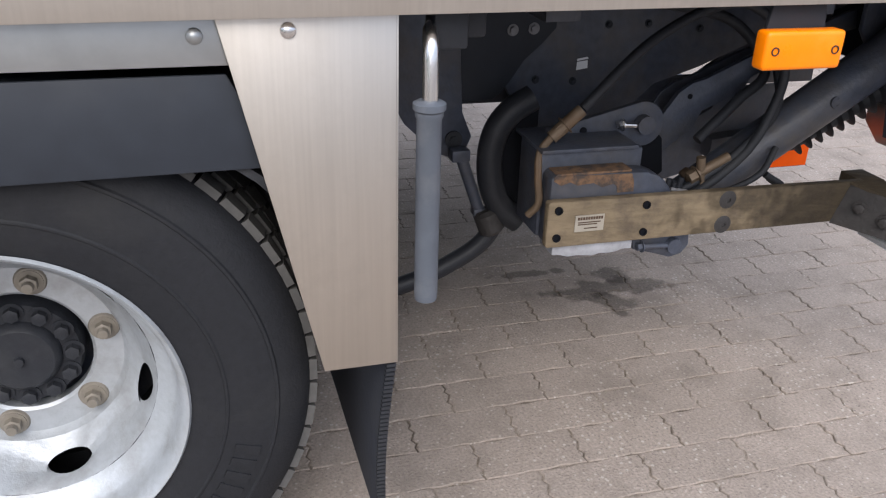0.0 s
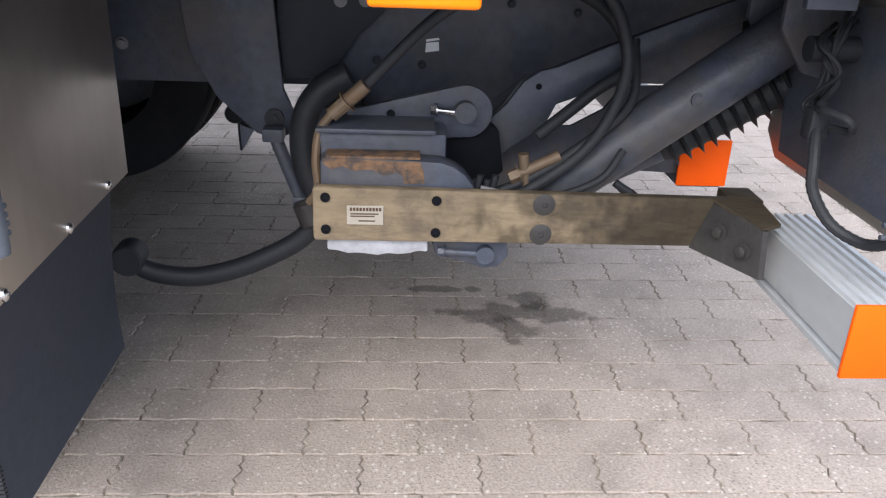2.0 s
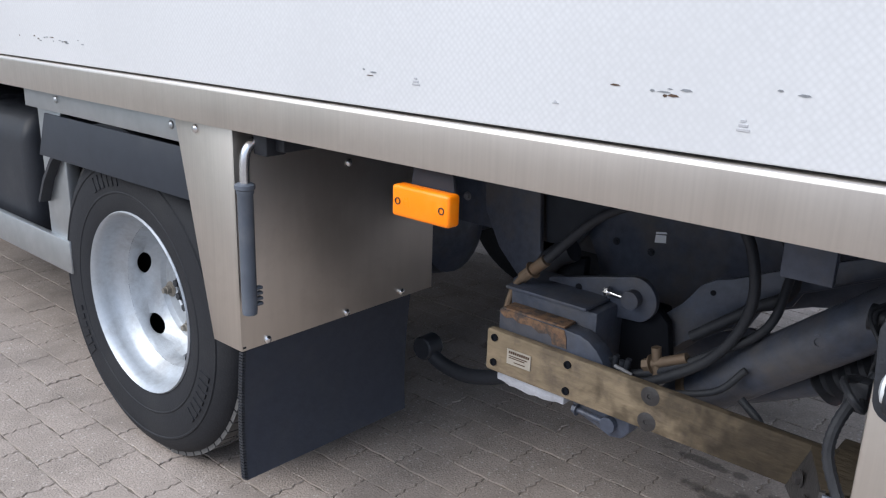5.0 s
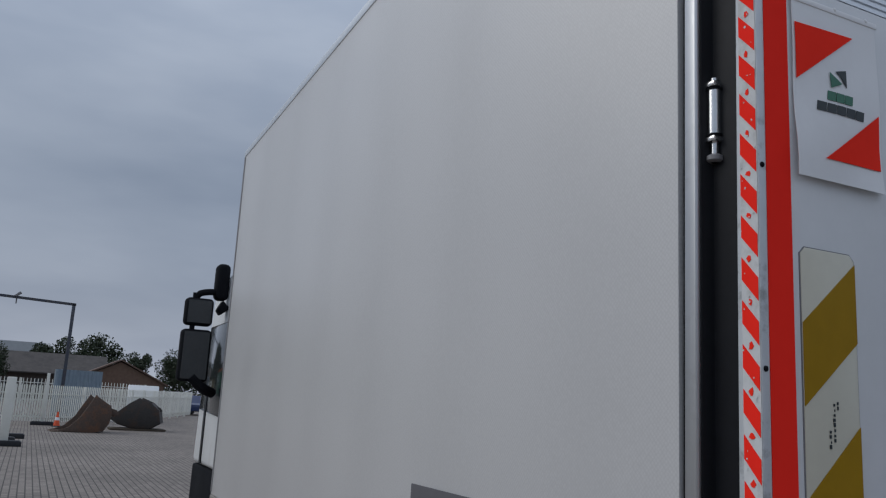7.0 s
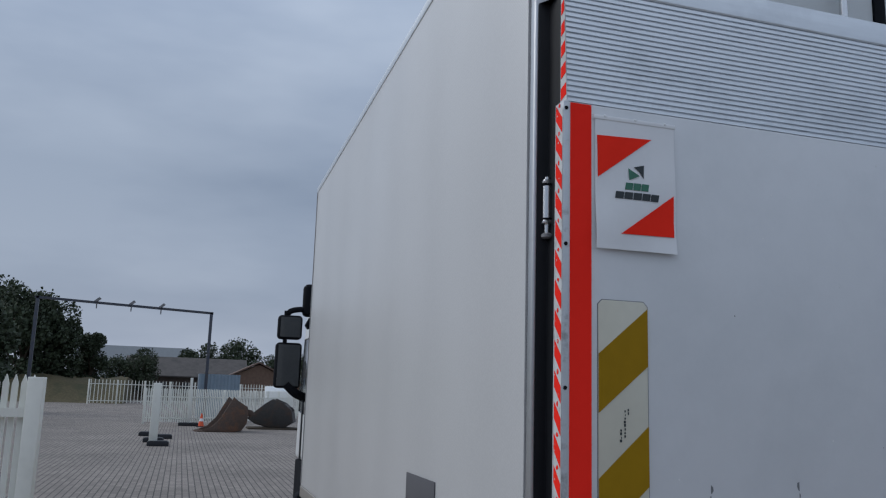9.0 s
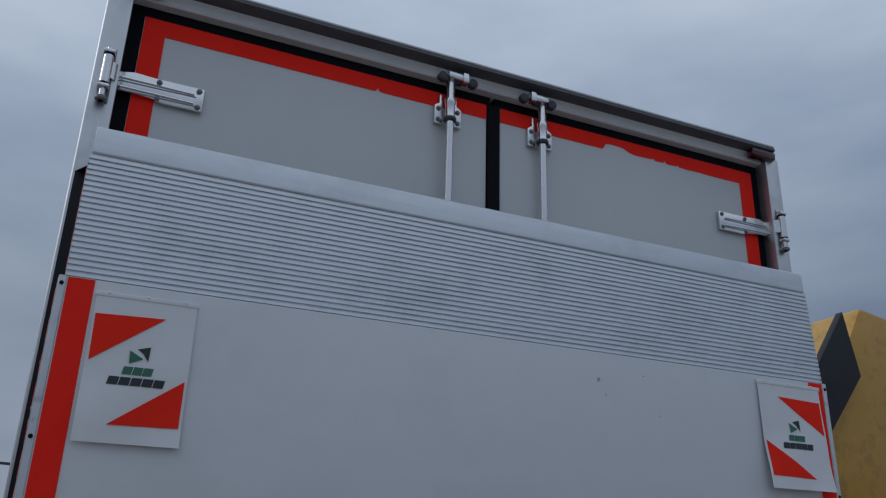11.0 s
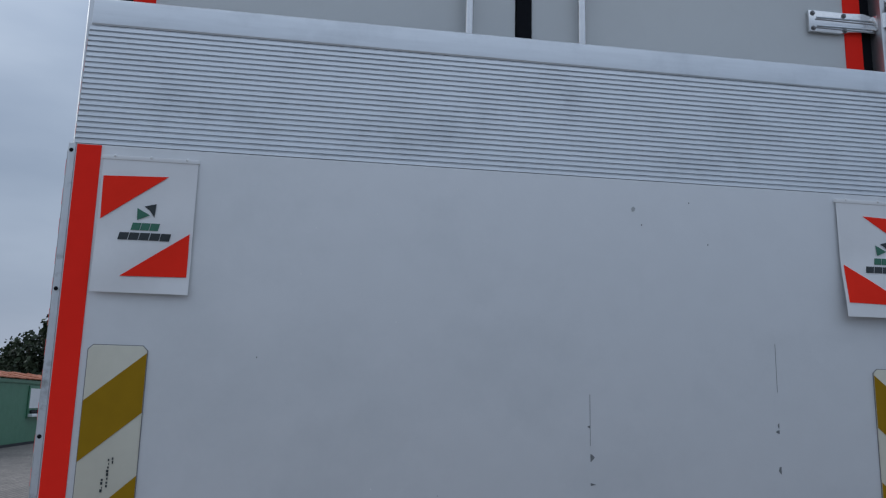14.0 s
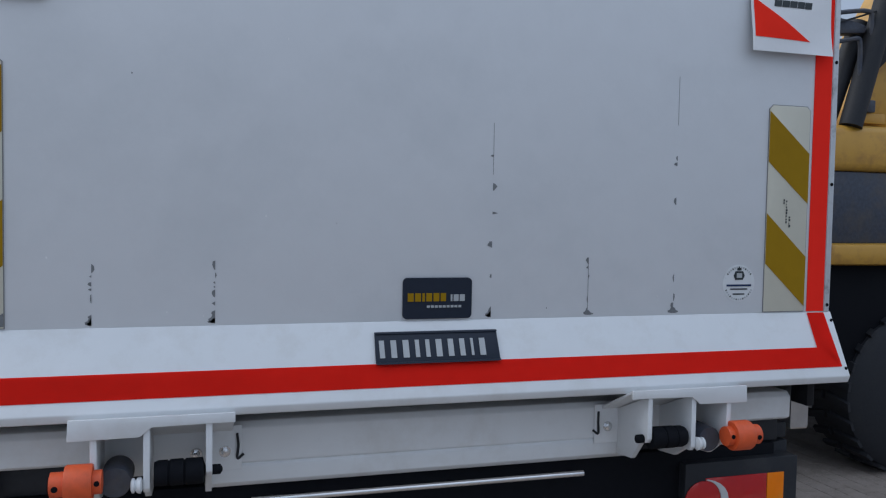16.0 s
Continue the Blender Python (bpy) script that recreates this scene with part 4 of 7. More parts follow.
for m_, pts in ((LOGO_DARK, [(0.962, 1.438), (0.988, 1.438), (0.994, 1.450), (0.988, 1.464), (0.962, 1.464), (0.956, 1.450)]), (LOGO_DARK, [(0.968, 1.466), (0.982, 1.466), (0.982, 1.474), (0.968, 1.474)]),
                (PRINT_GREY, [(0.966, 1.444), (0.984, 1.444), (0.984, 1.458), (0.966, 1.458)]), (CAR_BLUE, [(0.932, 1.418), (1.018, 1.418), (1.018, 1.424), (0.932, 1.424)]), (LOGO_DARK, [(0.945, 1.408), (1.005, 1.408), (1.005, 1.412), (0.945, 1.412)]), (LOGO_DARK, [(0.955, 1.393), (0.995, 1.393), (0.995, 1.397), (0.955, 1.397)])):
    bm = N()
    d_ = 0.0035 if m_ is PRINT_GREY else 0.0025
    prism(bm, pts, "y", yp(1.42) - d_, yp(1.42) - 0.001)
    part("print_bar", bm, m_, stk)
for a0, a1, n_ in ((35, 145, 13), (205, 335, 15)):
    for q in range(n_):
        t_ = radians(a0 + (a1 - a0) * q / (n_ - 1))
        c_, s_ = math.cos(t_), math.sin(t_)
        bm = N()
        prism(bm, [(0.975 + r_ * c_ - u_ * s_, 1.427 + r_ * s_ + u_ * c_) for r_, u_ in ((0.046, -0.0016), (0.051, -0.0016), (0.051, 0.0016), (0.046, 0.0016))], "y", yp(1.42) - 0.0025, yp(1.42) - 0.001)
        part("print_bar", bm, PRINT_GREY if q % 3 else LOGO_DARK, stk)
# thin paint chips along the plank seams
rng = random.Random(7)
for x, top, solid in ((-0.828, 1.62, 0.55), (-0.544, 1.56, 0.7), (0.183, 1.87, 0.35), (0.475, 1.50, 0.5), (0.752, 2.03, 0.3)):
    z = 1.342
    while z < top:
        h = rng.uniform(0.004, 0.025)
        if rng.random() < solid * (1.6 if z < 1.5 else 0.5):
            w = rng.uniform(0.002, 0.011)
            k = rng.randint(5, 7)
            bm = N()
            rng.uniform(-0.004, 0.004)
            side = -1 if rng.random() < 0.7 else 1
            prism(bm, [(x, z), (x, z + h), (x + side * w * 0.7, z + h * rng.uniform(0.75, 1.0)), (x + side * w * rng.uniform(0.8, 1.5), z + h * rng.uniform(0.3, 0.6)), (x + side * w * 0.4, z + h * 0.1)], "y", yp(z) - 0.0012, yp(z) + 0.001)
            part("paint_chip", bm, CHIP, platform)
        z += h * rng.uniform(1.1, 2.6)
    # the largest flake sits at the foot of the seam
    for side, w, h in ((-1, rng.uniform(0.010, 0.020), rng.uniform(0.022, 0.036)), (1 if x > 0.3 else -1, rng.uniform(0.006, 0.022), rng.uniform(0.012, 0.020))):
        bm = N()
        prism(bm, [(x, 1.342), (x, 1.342 + h), (x + side * w * 0.3, 1.342 + h * 0.8), (x + side * w * 0.55, 1.342 + h * 0.45), (x + side * w, 1.342 + h * 0.30), (x + side * w * 0.9, 1.342 + h * 0.1), (x + side * w * 0.4, 1.342)], "y", yp(z) - 0.0013, yp(z) + 0.001)
        part("paint_chip", bm, CHIP, platform)
    if x < -0.5:
        continue
    bm = N()
    box(bm, x - 0.0005, x + 0.0005, yp(top) - 0.0008, yp(top) + 0.002, top - 0.14, top)
    part("paint_chip", bm, CHIP, platform, "scraped bare metal along a plank seam")

bm = N()
prism(bm, [(0.318, 2.405), (0.326, 2.408), (0.329, 2.416), (0.322, 2.421), (0.317, 2.416)], "y", yp(2.4) - 0.0012, yp(2.4) + 0.001)
part("paint_chip", bm, PRINT_GREY, platform)
# small nicks scattered over the platform
rng = random.Random(21)
for _ in range(22):
    x_, z_, r_ = rng.uniform(-1.1, 1.1), 1.36 + 1.1 * rng.random() ** 1.7, rng.uniform(0.0009, 0.0024)
    bm = N()
    k = rng.randint(4, 6)
    prism(bm, [(x_ + r_ * math.cos(6.28 * i / k) * rng.uniform(0.5, 1.2), z_ + r_ * math.sin(6.28 * i / k) * rng.uniform(0.6, 2.0)) for i in range(k)], "y", yp(z_) - 0.0011, yp(z_) + 0.001)
    part("paint_chip", bm, CHIP if rng.random() < 0.5 else VINYL, platform)
# cooling maker's badge on the bevel: white field in a dark outline, dark and blue blocks
def on_slope(pts, out, thick=0.0016):
    b = N()
    prism(b, [(x_ - 0.003, 1.3125 - 0.76 * (1.322 - z_)) for x_, z_ in pts], "y", -thick, thick)
    for v in b.verts:
        v.co.y += on_bevel(v.co.z, out)
    return b


wavy = [(-1.172 + 0.089 * i / 14, 1.322 + 0.003 * math.cos(3.14159 * i)) for i in range(15)]
badge = part("cooling_badge", on_slope([(-1.083, 1.238), (-1.087, 1.235), (-1.168, 1.235), (-1.172, 1.238)] + wavy, 0.003), LOGO_DARK, platform, "small white badge with dark and blue blocks")
part("badge_field", on_slope([(-1.0855, 1.239), (-1.1695, 1.239)] + [(-1.1695 + 0.084 * i / 14, 1.319 + 0.0025 * math.cos(3.14159 * i)) for i in range(15)], 0.0045), VINYL, badge)
for m_, pts in ((LOGO_DARK, [(-1.163, 1.296), (-1.092, 1.296), (-1.092, 1.310), (-1.163, 1.310)]), (LOGO_DARK, [(-1.141, 1.252), (-1.114, 1.252), (-1.119, 1.296), (-1.136, 1.296)]),
                (PRINT_BLUE, [(-1.163, 1.252), (-1.146, 1.252), (-1.141, 1.272), (-1.141, 1.292), (-1.163, 1.292), (-1.163, 1.280), (-1.154, 1.272)]), (PRINT_BLUE, [(-1.109, 1.252), (-1.092, 1.252), (-1.101, 1.272), (-1.092, 1.280), (-1.092, 1.292), (-1.114, 1.292), (-1.114, 1.272)]),
                (LOGO_DARK, [(-1.161, 1.243), (-1.094, 1.243), (-1.094, 1.2475), (-1.161, 1.2475)])):
    part("print_bar", on_slope(pts, 0.0068, 0.0008), m_, badge)

# ---- tail lift cross beam and hinges under the platform ----
bm = N()
prism(bm, [(-0.10, 0.905), (-0.115, 0.920), (-0.115, 0.962), (-0.108, 0.967), (-0.115, 0.972), (-0.115, 1.06), (-0.10, 1.075), (0.05, 1.075), (0.05, 0.905)], "x", -0.565, 0.645, 0.003)
cross = part("lift_cross_beam", bm, WHITE_STEEL, truck, "white steel cross beam of the tail lift")
for xa, xb in ((-1.06, -0.566), (0.646, 1.22)):
    bm = N()
    prism(bm, [(-0.10, 0.985), (-0.115, 0.995), (-0.115, 1.06), (-0.10, 1.075), (0.05, 1.075), (0.05, 0.985)], "x", xa, xb, 0.003)
    part("beam_arm", bm, WHITE_STEEL, cross)
    # dark block added below each arm for the open, shaded space
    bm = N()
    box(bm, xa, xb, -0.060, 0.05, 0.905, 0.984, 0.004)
    part("beam_shade", bm, PLASTIC, cross, "dark block standing in for the shaded space under the beam arm")
# dark plates added to darken the white beam's end and inner side
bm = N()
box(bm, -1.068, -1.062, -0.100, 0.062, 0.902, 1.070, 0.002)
part("end_plate", bm, PLASTIC, cross, "dark plate added over the beam's end")
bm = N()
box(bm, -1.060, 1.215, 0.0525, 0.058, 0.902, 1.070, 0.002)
part("inner_plate", bm, PLASTIC, cross, "dark plate added over the beam's inner side")
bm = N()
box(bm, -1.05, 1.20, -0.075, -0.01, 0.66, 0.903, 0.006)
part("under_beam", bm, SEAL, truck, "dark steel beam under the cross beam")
bm = N()
rod(bm, (-0.45, -0.115, 0.868), (0.500, -0.115, 0.868), 0.009)
part("tie_rod", bm, CHROME, cross)
HUSH = mat("orange painted steel", (0.70, 0.10, 0.025), 0.5, grain=40, vary=0.15, stain=(0.35, 0.06, 0.03), stain_scale=14, stain_amount=0.5)
for s in (-1, 1):
    # M maps the left bracket onto its mirror image on the other side
    M = (lambda v: v) if s < 0 else (lambda v: 0.056 - v)
    bm = N()
    # skirt of the cover, cut back along half of its length, and its roof
    prism(bm, [(M(-0.866), 1.098), (M(-0.712), 1.100), (M(-0.686), 1.121), (M(-0.563), 1.123), (M(-0.563 + 0.064), 1.123), (M(-0.499), 1.146), (M(-0.864), 1.146)], "y", -0.293, -0.285, 0.001)
    prism(bm, [(-0.288, 1.146), (-0.288, 1.138), (-0.115, 1.055), (-0.115, 1.064)], "x", M(-0.864), M(-0.499), 0.001)
    part("hinge_bracket", bm, WHITE_STEEL, cross, "white steel cover over the lift hinge")
    for x_, zl in ((-0.819, 0.972), (-0.705, 0.965), (-0.566, 0.995)):
        bm = N()
        prism(bm, [(-0.286, 1.125), (-0.286, zl + 0.012), (-0.276, zl), (-0.255, zl), (-0.20, 0.93), (-0.115, 0.92), (-0.115, 1.055)], "x", M(x_), M(x_ + 0.015), 0.002)
        part("bracket_plate", bm, WHITE_STEEL, cross)
    # orange bush: cap, body and collar with dark set screws
    bm = N()
    lathe(bm, [(0.020, -0.062), (0.028, -0.060), (0.028, -0.032), (0.040, -0.030), (0.042, -0.026), (0.042, 0.024), (0.040, 0.028), (0.027, 0.029), (0.027, 0.047), (0.012, 0.048)], (M(-0.838), -0.300, 1.006), (-s, 0, 0), 32)
    bush = part("orange_bush", bm, HUSH, cross, "orange hinge bush")
    bm = N()
    lathe(bm, [(0.007, 0), (0.007, 0.003)], (M(-0.886), -0.326, 1.004), (0, -1, 0), 12)
    part("set_screw", bm, SEAL, bush)
    bm = N()
    lathe(bm, [(0.006, 0), (0.006, 0.003)], (M(-0.800), -0.325, 1.010), (0, -1, 0), 12)
    part("set_screw", bm, SEAL, bush)
    bm = N()
    lathe(bm, [(0.019, 0), (0.019, 0.002)], (M(-0.838) + s * 0.0625, -0.300, 1.006), (s, 0, 0), 20)
    part("bush_bore", bm, SEAL, bush)
    bm = N()
    lathe(bm, [(0.034, 0), (0.036, -0.004), (0.036, -0.10)], (M(-0.767), -0.262, 0.988), (0, -1, 0), 28)
    part("pin_head", bm, BLACK, cross, "round dark pin head")
    bm = N()
    lathe(bm, [(0.026, 0), (0.030, 0.01), (0.030, 0.03), (0.027, 0.033), (0.031, 0.037), (0.031, 0.065), (0.027, 0.068), (0.031, 0.072), (0.031, 0.11), (0.012, 0.115), (0.012, 0.15), (0.004, 0.155)], (M(-0.682), -0.262, 1.004), (-s, 0, 0), 24)
    part("hinge_pin", bm, SEAL, cross, "black grooved hinge pin")
    bm = N()
    lathe(bm, [(0.010, 0), (0.017, 0.003), (0.017, 0.008), (0.012, 0.011), (0.017, 0.014), (0.019, 0.022), (0.012, 0.026)], (M(-0.732), -0.285, 0.986), (-s, 0, 0), 20)
    part("grease_cap", bm, WHITE_STEEL, cross)
    bm = N()
    box(bm, M(-0.79), M(-0.475), -0.1195, -0.1155, 0.955, 1.07, 0.001)
    part("wear_plate", bm, WHITE_STEEL, cross)
    bolts("bracket_bolt", [(M(-0.588), -0.1195, 1.002), (M(-0.517), -0.1195, 1.004)], (0, -1, 0), 0.010, 0.010, CHROME, cross)
    bm = N()
    tube(bm, [(M(-0.487), -0.12, 1.05), (M(-0.484), -0.125, 1.02), (M(-0.486), -0.122, 0.985), (M(-0.470), -0.12, 0.995)], 0.0035, 6)
    part("short_cable", bm, RUBBER, cross)
LAY = Matrix.Identity(4)
# stainless catch arm at the foot of the near rear post, with a flared end
for s in (-1,):
    bm = N()
    prism(bm, [(-0.072, 1.036), (-0.072, 1.080), (-0.094, 1.077), (-0.106, 1.076), (-0.118, 1.074), (-0.120, 1.040), (-0.126, 1.026), (-0.140, 1.010), (-0.136, 1.006), (-0.112, 1.026), (-0.094, 1.033)], "x", CX + s * 1.326, CX + s * 1.265, 0.001)
    part("catch_arm", bm, GALV, truck, "stainless catch arm on the rear post")
    bm = N()
    box(bm, CX + s * 1.3255, CX + s * 1.272, -0.1225, -0.1185, 1.05, 1.30, 0.001)
    part("strip_flange", bm, ALU, truck, "thin pale metal flange")

# the gear under the box is set out from the end of the sill
LAY = Matrix.Translation((0, -0.13, 0))

# ---- rear wheel ----
WY, WR = 1.942, 0.434
WXO = -1.205         # outer sidewall


def wheel(side):
    """A dual rear wheel: two tyres, dished silver rim, hub."""
    o = side
    bm = N()
    prof = [(0.246, 0.018), (0.252, 0.004), (0.270, -0.004), (0.300, -0.0065), (0.302, -0.0085), (0.305, -0.0085), (0.307, -0.0068), (0.345, -0.010), (0.372, -0.0065), (0.374, -0.0085), (0.378, -0.0083), (0.380, -0.0048), (0.385, -0.004), (0.410, 0.008), (0.424, 0.022), (0.430, 0.034), (0.432, 0.06), (0.433, 0.12), (0.432, 0.20), (0.425, 0.225), (0.385, 0.245), (0.30, 0.245), (0.246, 0.23)]
    lathe(bm, [(r, -h) for r, h in prof], (o * -WXO, WY, WR), (o, 0, 0), 96, False)
    w = part("wheel", bm, TYRE, truck, "dual rear wheel with black tyres and a silver rim")
    bm = N()
    lathe(bm, [(r, -h - 0.29) for r, h in prof], (o * -WXO, WY, WR), (o, 0, 0), 64, False)
    part("inner_tyre", bm, TYRE, w)
    for a0, k_, da in ((196, 7, 4.4), (60, 6, 4.4), (320, 6, 4.4)):
        for i in range(k_):
            t0 = radians(a0 + i * da)
            bm = N()
            for hh in (0.008, 0.0113):
                for rr, tt in ((0.322, 0), (0.322, 0.045), (0.360, 0.045), (0.360, 0)):
                    bm.verts.new((o * (-WXO + hh), WY + rr * math.cos(t0 + tt), WR + rr * math.sin(t0 + tt)))
            bm.verts.ensure_lookup_table()
            for f_ in ((4, 5, 6, 7), (0, 1, 5, 4), (1, 2, 6, 5), (2, 3, 7, 6), (3, 0, 4, 7)):
                bm.faces.new([bm.verts[q] for q in f_])
            bmesh.ops.recalc_face_normals(bm, faces=bm.faces[:])
            part("sidewall_bar", bm, TYRE, w)
    # tread blocks
    bm = N()
    for i in range(64):
        a = 6.283185 * i / 64
        for (h0, h1, off, depth) in ((0.030, 0.075, 0.0, 0.440), (0.085, 0.125, 0.5, 0.443), (0.135, 0.175, 0.0, 0.443), (0.185, 0.225, 0.5, 0.441)):
            aa = a + off * 6.283185 / 64
            half = 0.038
            vs = []
            for (r, sgn) in ((0.428, 1), (depth, 0.93)):
                for hh in (h0, h1):
                    sk = (hh - h0) * 0.5
                    for ds in (-1, 1):
                        t = aa + ds * half * sgn * 1.15 + sk
                        vs.append(bm.verts.new((o * (-WXO - hh), WY + r * math.cos(t), WR + r * math.sin(t))))
            q = vs
            for f_ in ((4, 5, 7, 6), (0, 4, 6, 2), (1, 3, 7, 5), (0, 1, 5, 4), (2, 6, 7, 3)):
                bm.faces.new([q[k] for k in f_])
    bmesh.ops.recalc_face_normals(bm, faces=bm.faces[:])
    part("tread", bm, TREAD, w, "dusty grooved tread")
    # rim: flange, well and barrel
    bm = N()
    rp = [(0.242, 0.020), (0.249, 0.011), (0.253, 0.002), (0.250, -0.003), (0.245, 0.001), (0.239, 0.012), (0.2345, 0.030), (0.232, 0.052), (0.226, 0.060), (0.220, 0.068), (0.214, 0.074), (0.208, 0.080), (0.203, 0.086)]
    lathe(bm, [(r, -h) for r, h in rp], (o * -WXO, WY, WR), (o, 0, 0), 96, False)
    part("rim", bm, RIM, w, "silver painted steel rim")
    # disc with eight round openings between barrel and hub
    bm = N()

    def P(r, t, h):
        return bm.verts.new((o * (-WXO - h), WY + r * math.cos(t), WR + r * math.sin(t)))

    def depth(r):
        return 0.162 - 0.076 * min(1, max(0, (r - 0.163) / 0.040)) ** 1.15
    n_h, R_c, hr = 6, 0.180, 0.0245
    for k in range(n_h):
        c = 6.283185 * (k + 0.25) / n_h
        outer, hole = [], []
        for j in range(24):
            u = 6.283185 * j / 24
            cu, su = math.cos(u), math.sin(u)
            m_ = max(abs(cu), abs(su))
            r_o, t_o = R_c + 0.023 * cu / m_, c + su / m_ * 3.14159265 / n_h
            outer.append(P(r_o, t_o, depth(r_o)))
            r_i = R_c + 0.006 + 0.011 * cu
            hole.append(P(r_i, c + hr * 1.45 * su / R_c, depth(r_i)))
        for j in range(24):
            bm.faces.new((outer[j], outer[(j + 1) % 24], hole[(j + 1) % 24], hole[j]))
        back = [bm.verts.new((v.co.x - o * 0.012, v.co.y, v.co.z)) for v in hole]
        for j in range(24):
            bm.faces.new((hole[j], hole[(j + 1) % 24], back[(j + 1) % 24], back[j]))
    bmesh.ops.remove_doubles(bm, verts=bm.verts[:], dist=0.0008)
    lathe(bm, [(0.157, -depth(0.157)), (0.153, -0.170), (0.149, -0.176), (0.108, -0.176), (0.103, -0.180), (0.103, -0.20)], (o * -WXO, WY, WR), (o, 0, 0), 64, False)
    bmesh.ops.recalc_face_normals(bm, faces=bm.faces[:])
    part("wheel_disc", bm, RIM, w)
    b = N()
    lathe(b, [(0.024, 0), (0.022, 0.004), (0.016, 0.005)], (0, 0, 0), (o, 0, 0), 20)
    hexbolt(b, (o * 0.004, 0, 0), (o, 0, 0), 0.0135, 0.014)
    lathe(b, [(0.009, 0.018), (0.008, 0.028)], (0, 0, 0), (o, 0, 0), 12)
    me = mesh_of("wheel_nut", b, NUT)
    for k in range(6):
        t = 6.283185 * (k + 0.75) / 6
        n_ = new("wheel_nut", me)
        n_.parent, n_.location = w, LAY @ Vector((o * (-WXO - 0.176), WY + 0.129 * math.cos(t), WR + 0.129 * math.sin(t)))
    bm = N()
    lathe(bm, [(0.092, -0.30), (0.090, -0.185), (0.086, -0.175), (0.060, -0.172), (0.056, -0.160), (0.050, -0.155), (0.008, -0.153), (0.007, -0.147), (0.001, -0.147)], (o * -WXO, WY, WR), (o, 0, 0), 48)
    part("hub", bm, PLASTIC, w, "black hub with a ring of bolts")
    bolts("hub_bolt", [(o * (-WXO - 0.173), WY + 0.075 * math.cos(6.283185 * k / 12), WR + 0.075 * math.sin(6.283185 * k / 12)) for k in range(12)], (o, 0, 0), 0.0115, 0.014, PLASTIC, w)
    bm = N()
    lathe(bm, [(0.225, -0.26), (0.01, -0.26)], (o * -WXO, WY, WR), (o, 0, 0), 32, False)
    part("brake_drum", bm, BLACK, w)


wheel(-1)
wheel(1)

# ---- mudguard, stainless corner plate, flap ----
for s in (-1, 1):
    bm = N()
    outer = [(WY + 0.53 * math.cos(radians(a)), WR + 0.485 * math.sin(radians(a))) for a in range(25, 156, 10)]
    inner = [(WY + 0.52 * math.cos(radians(a)), WR + 0.473 * math.sin(radians(a))) for a in range(155, 24, -10)]
    prism(bm, outer + inner, "x", s * 1.235, s * 0.62)
    part("mudguard", bm, PLASTIC, truck, "black plastic mudguard arch")
    bm = N()
    prism(bm, [(1.54, 0.79), (1.60, 0.91), (2.30, 0.91), (2.36, 0.785)], "x", s * 1.243, s * 1.236, 0.002)
    part("guard_skirt", bm, GUARD, truck, "dark grey plastic skirt above the wheel")
    bm = N()
    box(bm, s * 1.249, s * 1.244, 1.565, 2.40, 0.922, 0.988, 0.001)
    strip = part("guard_rail", bm, GALV, truck, "pale metal strip under the sill")
    rivets("rivet", [(s * 1.249, 1.632, 0.957), (s * 1.249, 2.2, 0.957)], (s, 0, 0), 0.010, GALV, strip)
    # folded plate: side face and rear face
    bm = N()
    prism(bm, [(1.395, 0.985), (1.610, 0.985), (1.500, 0.482), (1.395, 0.482)], "x", s * 1.255, s * 1.251, 0.001)
    plate = part("corner_plate", bm, STEEL, truck, "folded brushed stainless steel plate behind the wheel")
    bm = N()
    box(bm, s * 1.255, s * 0.63, 1.3935, 1.3975, 0.482, 0.985, 0.001)
    part("rear_face", bm, STEEL, plate)
    rivets("rivet", [(s * x_, 1.3935, z_) for x_, z_ in ((1.185, 0.492), (0.945, 0.492), (0.75, 0.498), (0.935, 0.868))], (0, -1, 0), 0.010, CHROME, plate)
    rivets("rivet", [(s * 1.255, 1.526, 0.962)], (s, 0, 0), 0.010, CHROME, plate)
    bm = N()
    # rubber flap with a ridged edge, bowed slightly backwards
    k = 14
    rows = []
    for i in range(k + 1):
        z = 0.50 - (0.50 - 0.145) * i / k
        y = 1.402 + 0.02 * math.sin(i / k * 2.2)
        rows.append([(s * 1.245, y, z), (s * 0.70, y + 0.01, z - 0.02 * (i / k))])
    for (a, b), (c, d) in zip(rows, rows[1:]):
        bm.faces.new([bm.verts.new(v) for v in (a, b, d, c)])
    bmesh.ops.remove_doubles(bm, verts=bm.verts[:], dist=0.0005)
    bmesh.ops.recalc_face_normals(bm, faces=bm.faces[:])
    bmesh.ops.solidify(bm, geom=bm.faces[:], thickness=0.008)
    flap = part("mud_flap", bm, FLAP, truck, "black rubber mud flap")
    bm = N()
    for i in range(46):
        z = 0.49 - i * 0.0075
        y = 1.402 + 0.02 * math.sin((0.5 - z) / 0.355 * 2.2)
        box(bm, s * 1.252, s * 1.243, y - 0.010, y + 0.004, z - 0.0024, z + 0.0024)
    part("ridged_edge", bm, RUBBER, flap)

# handle: bent steel tube with a grey plastic grip
bm = N()
tube(bm, [(-1.215, 1.335, 0.955), (-1.235, 1.348, 0.955), (-1.252, 1.352, 0.935), (-1.257, 1.353, 0.90), (-1.257, 1.353, 0.84)], 0.0105, 14)
handle = part("pull_handle", bm, CHROME, truck, "bent zinc plated tube with a grey grip")
bm = N()
lathe(bm, [(0.0155, 0), (0.0165, 0.01), (0.0165, 0.262), (0.0185, 0.266), (0.0185, 0.272), (0.0215, 0.275), (0.0215, 0.283), (0.016, 0.286)], (-1.257, 1.354, 0.585), (0, 0, 1), 20)
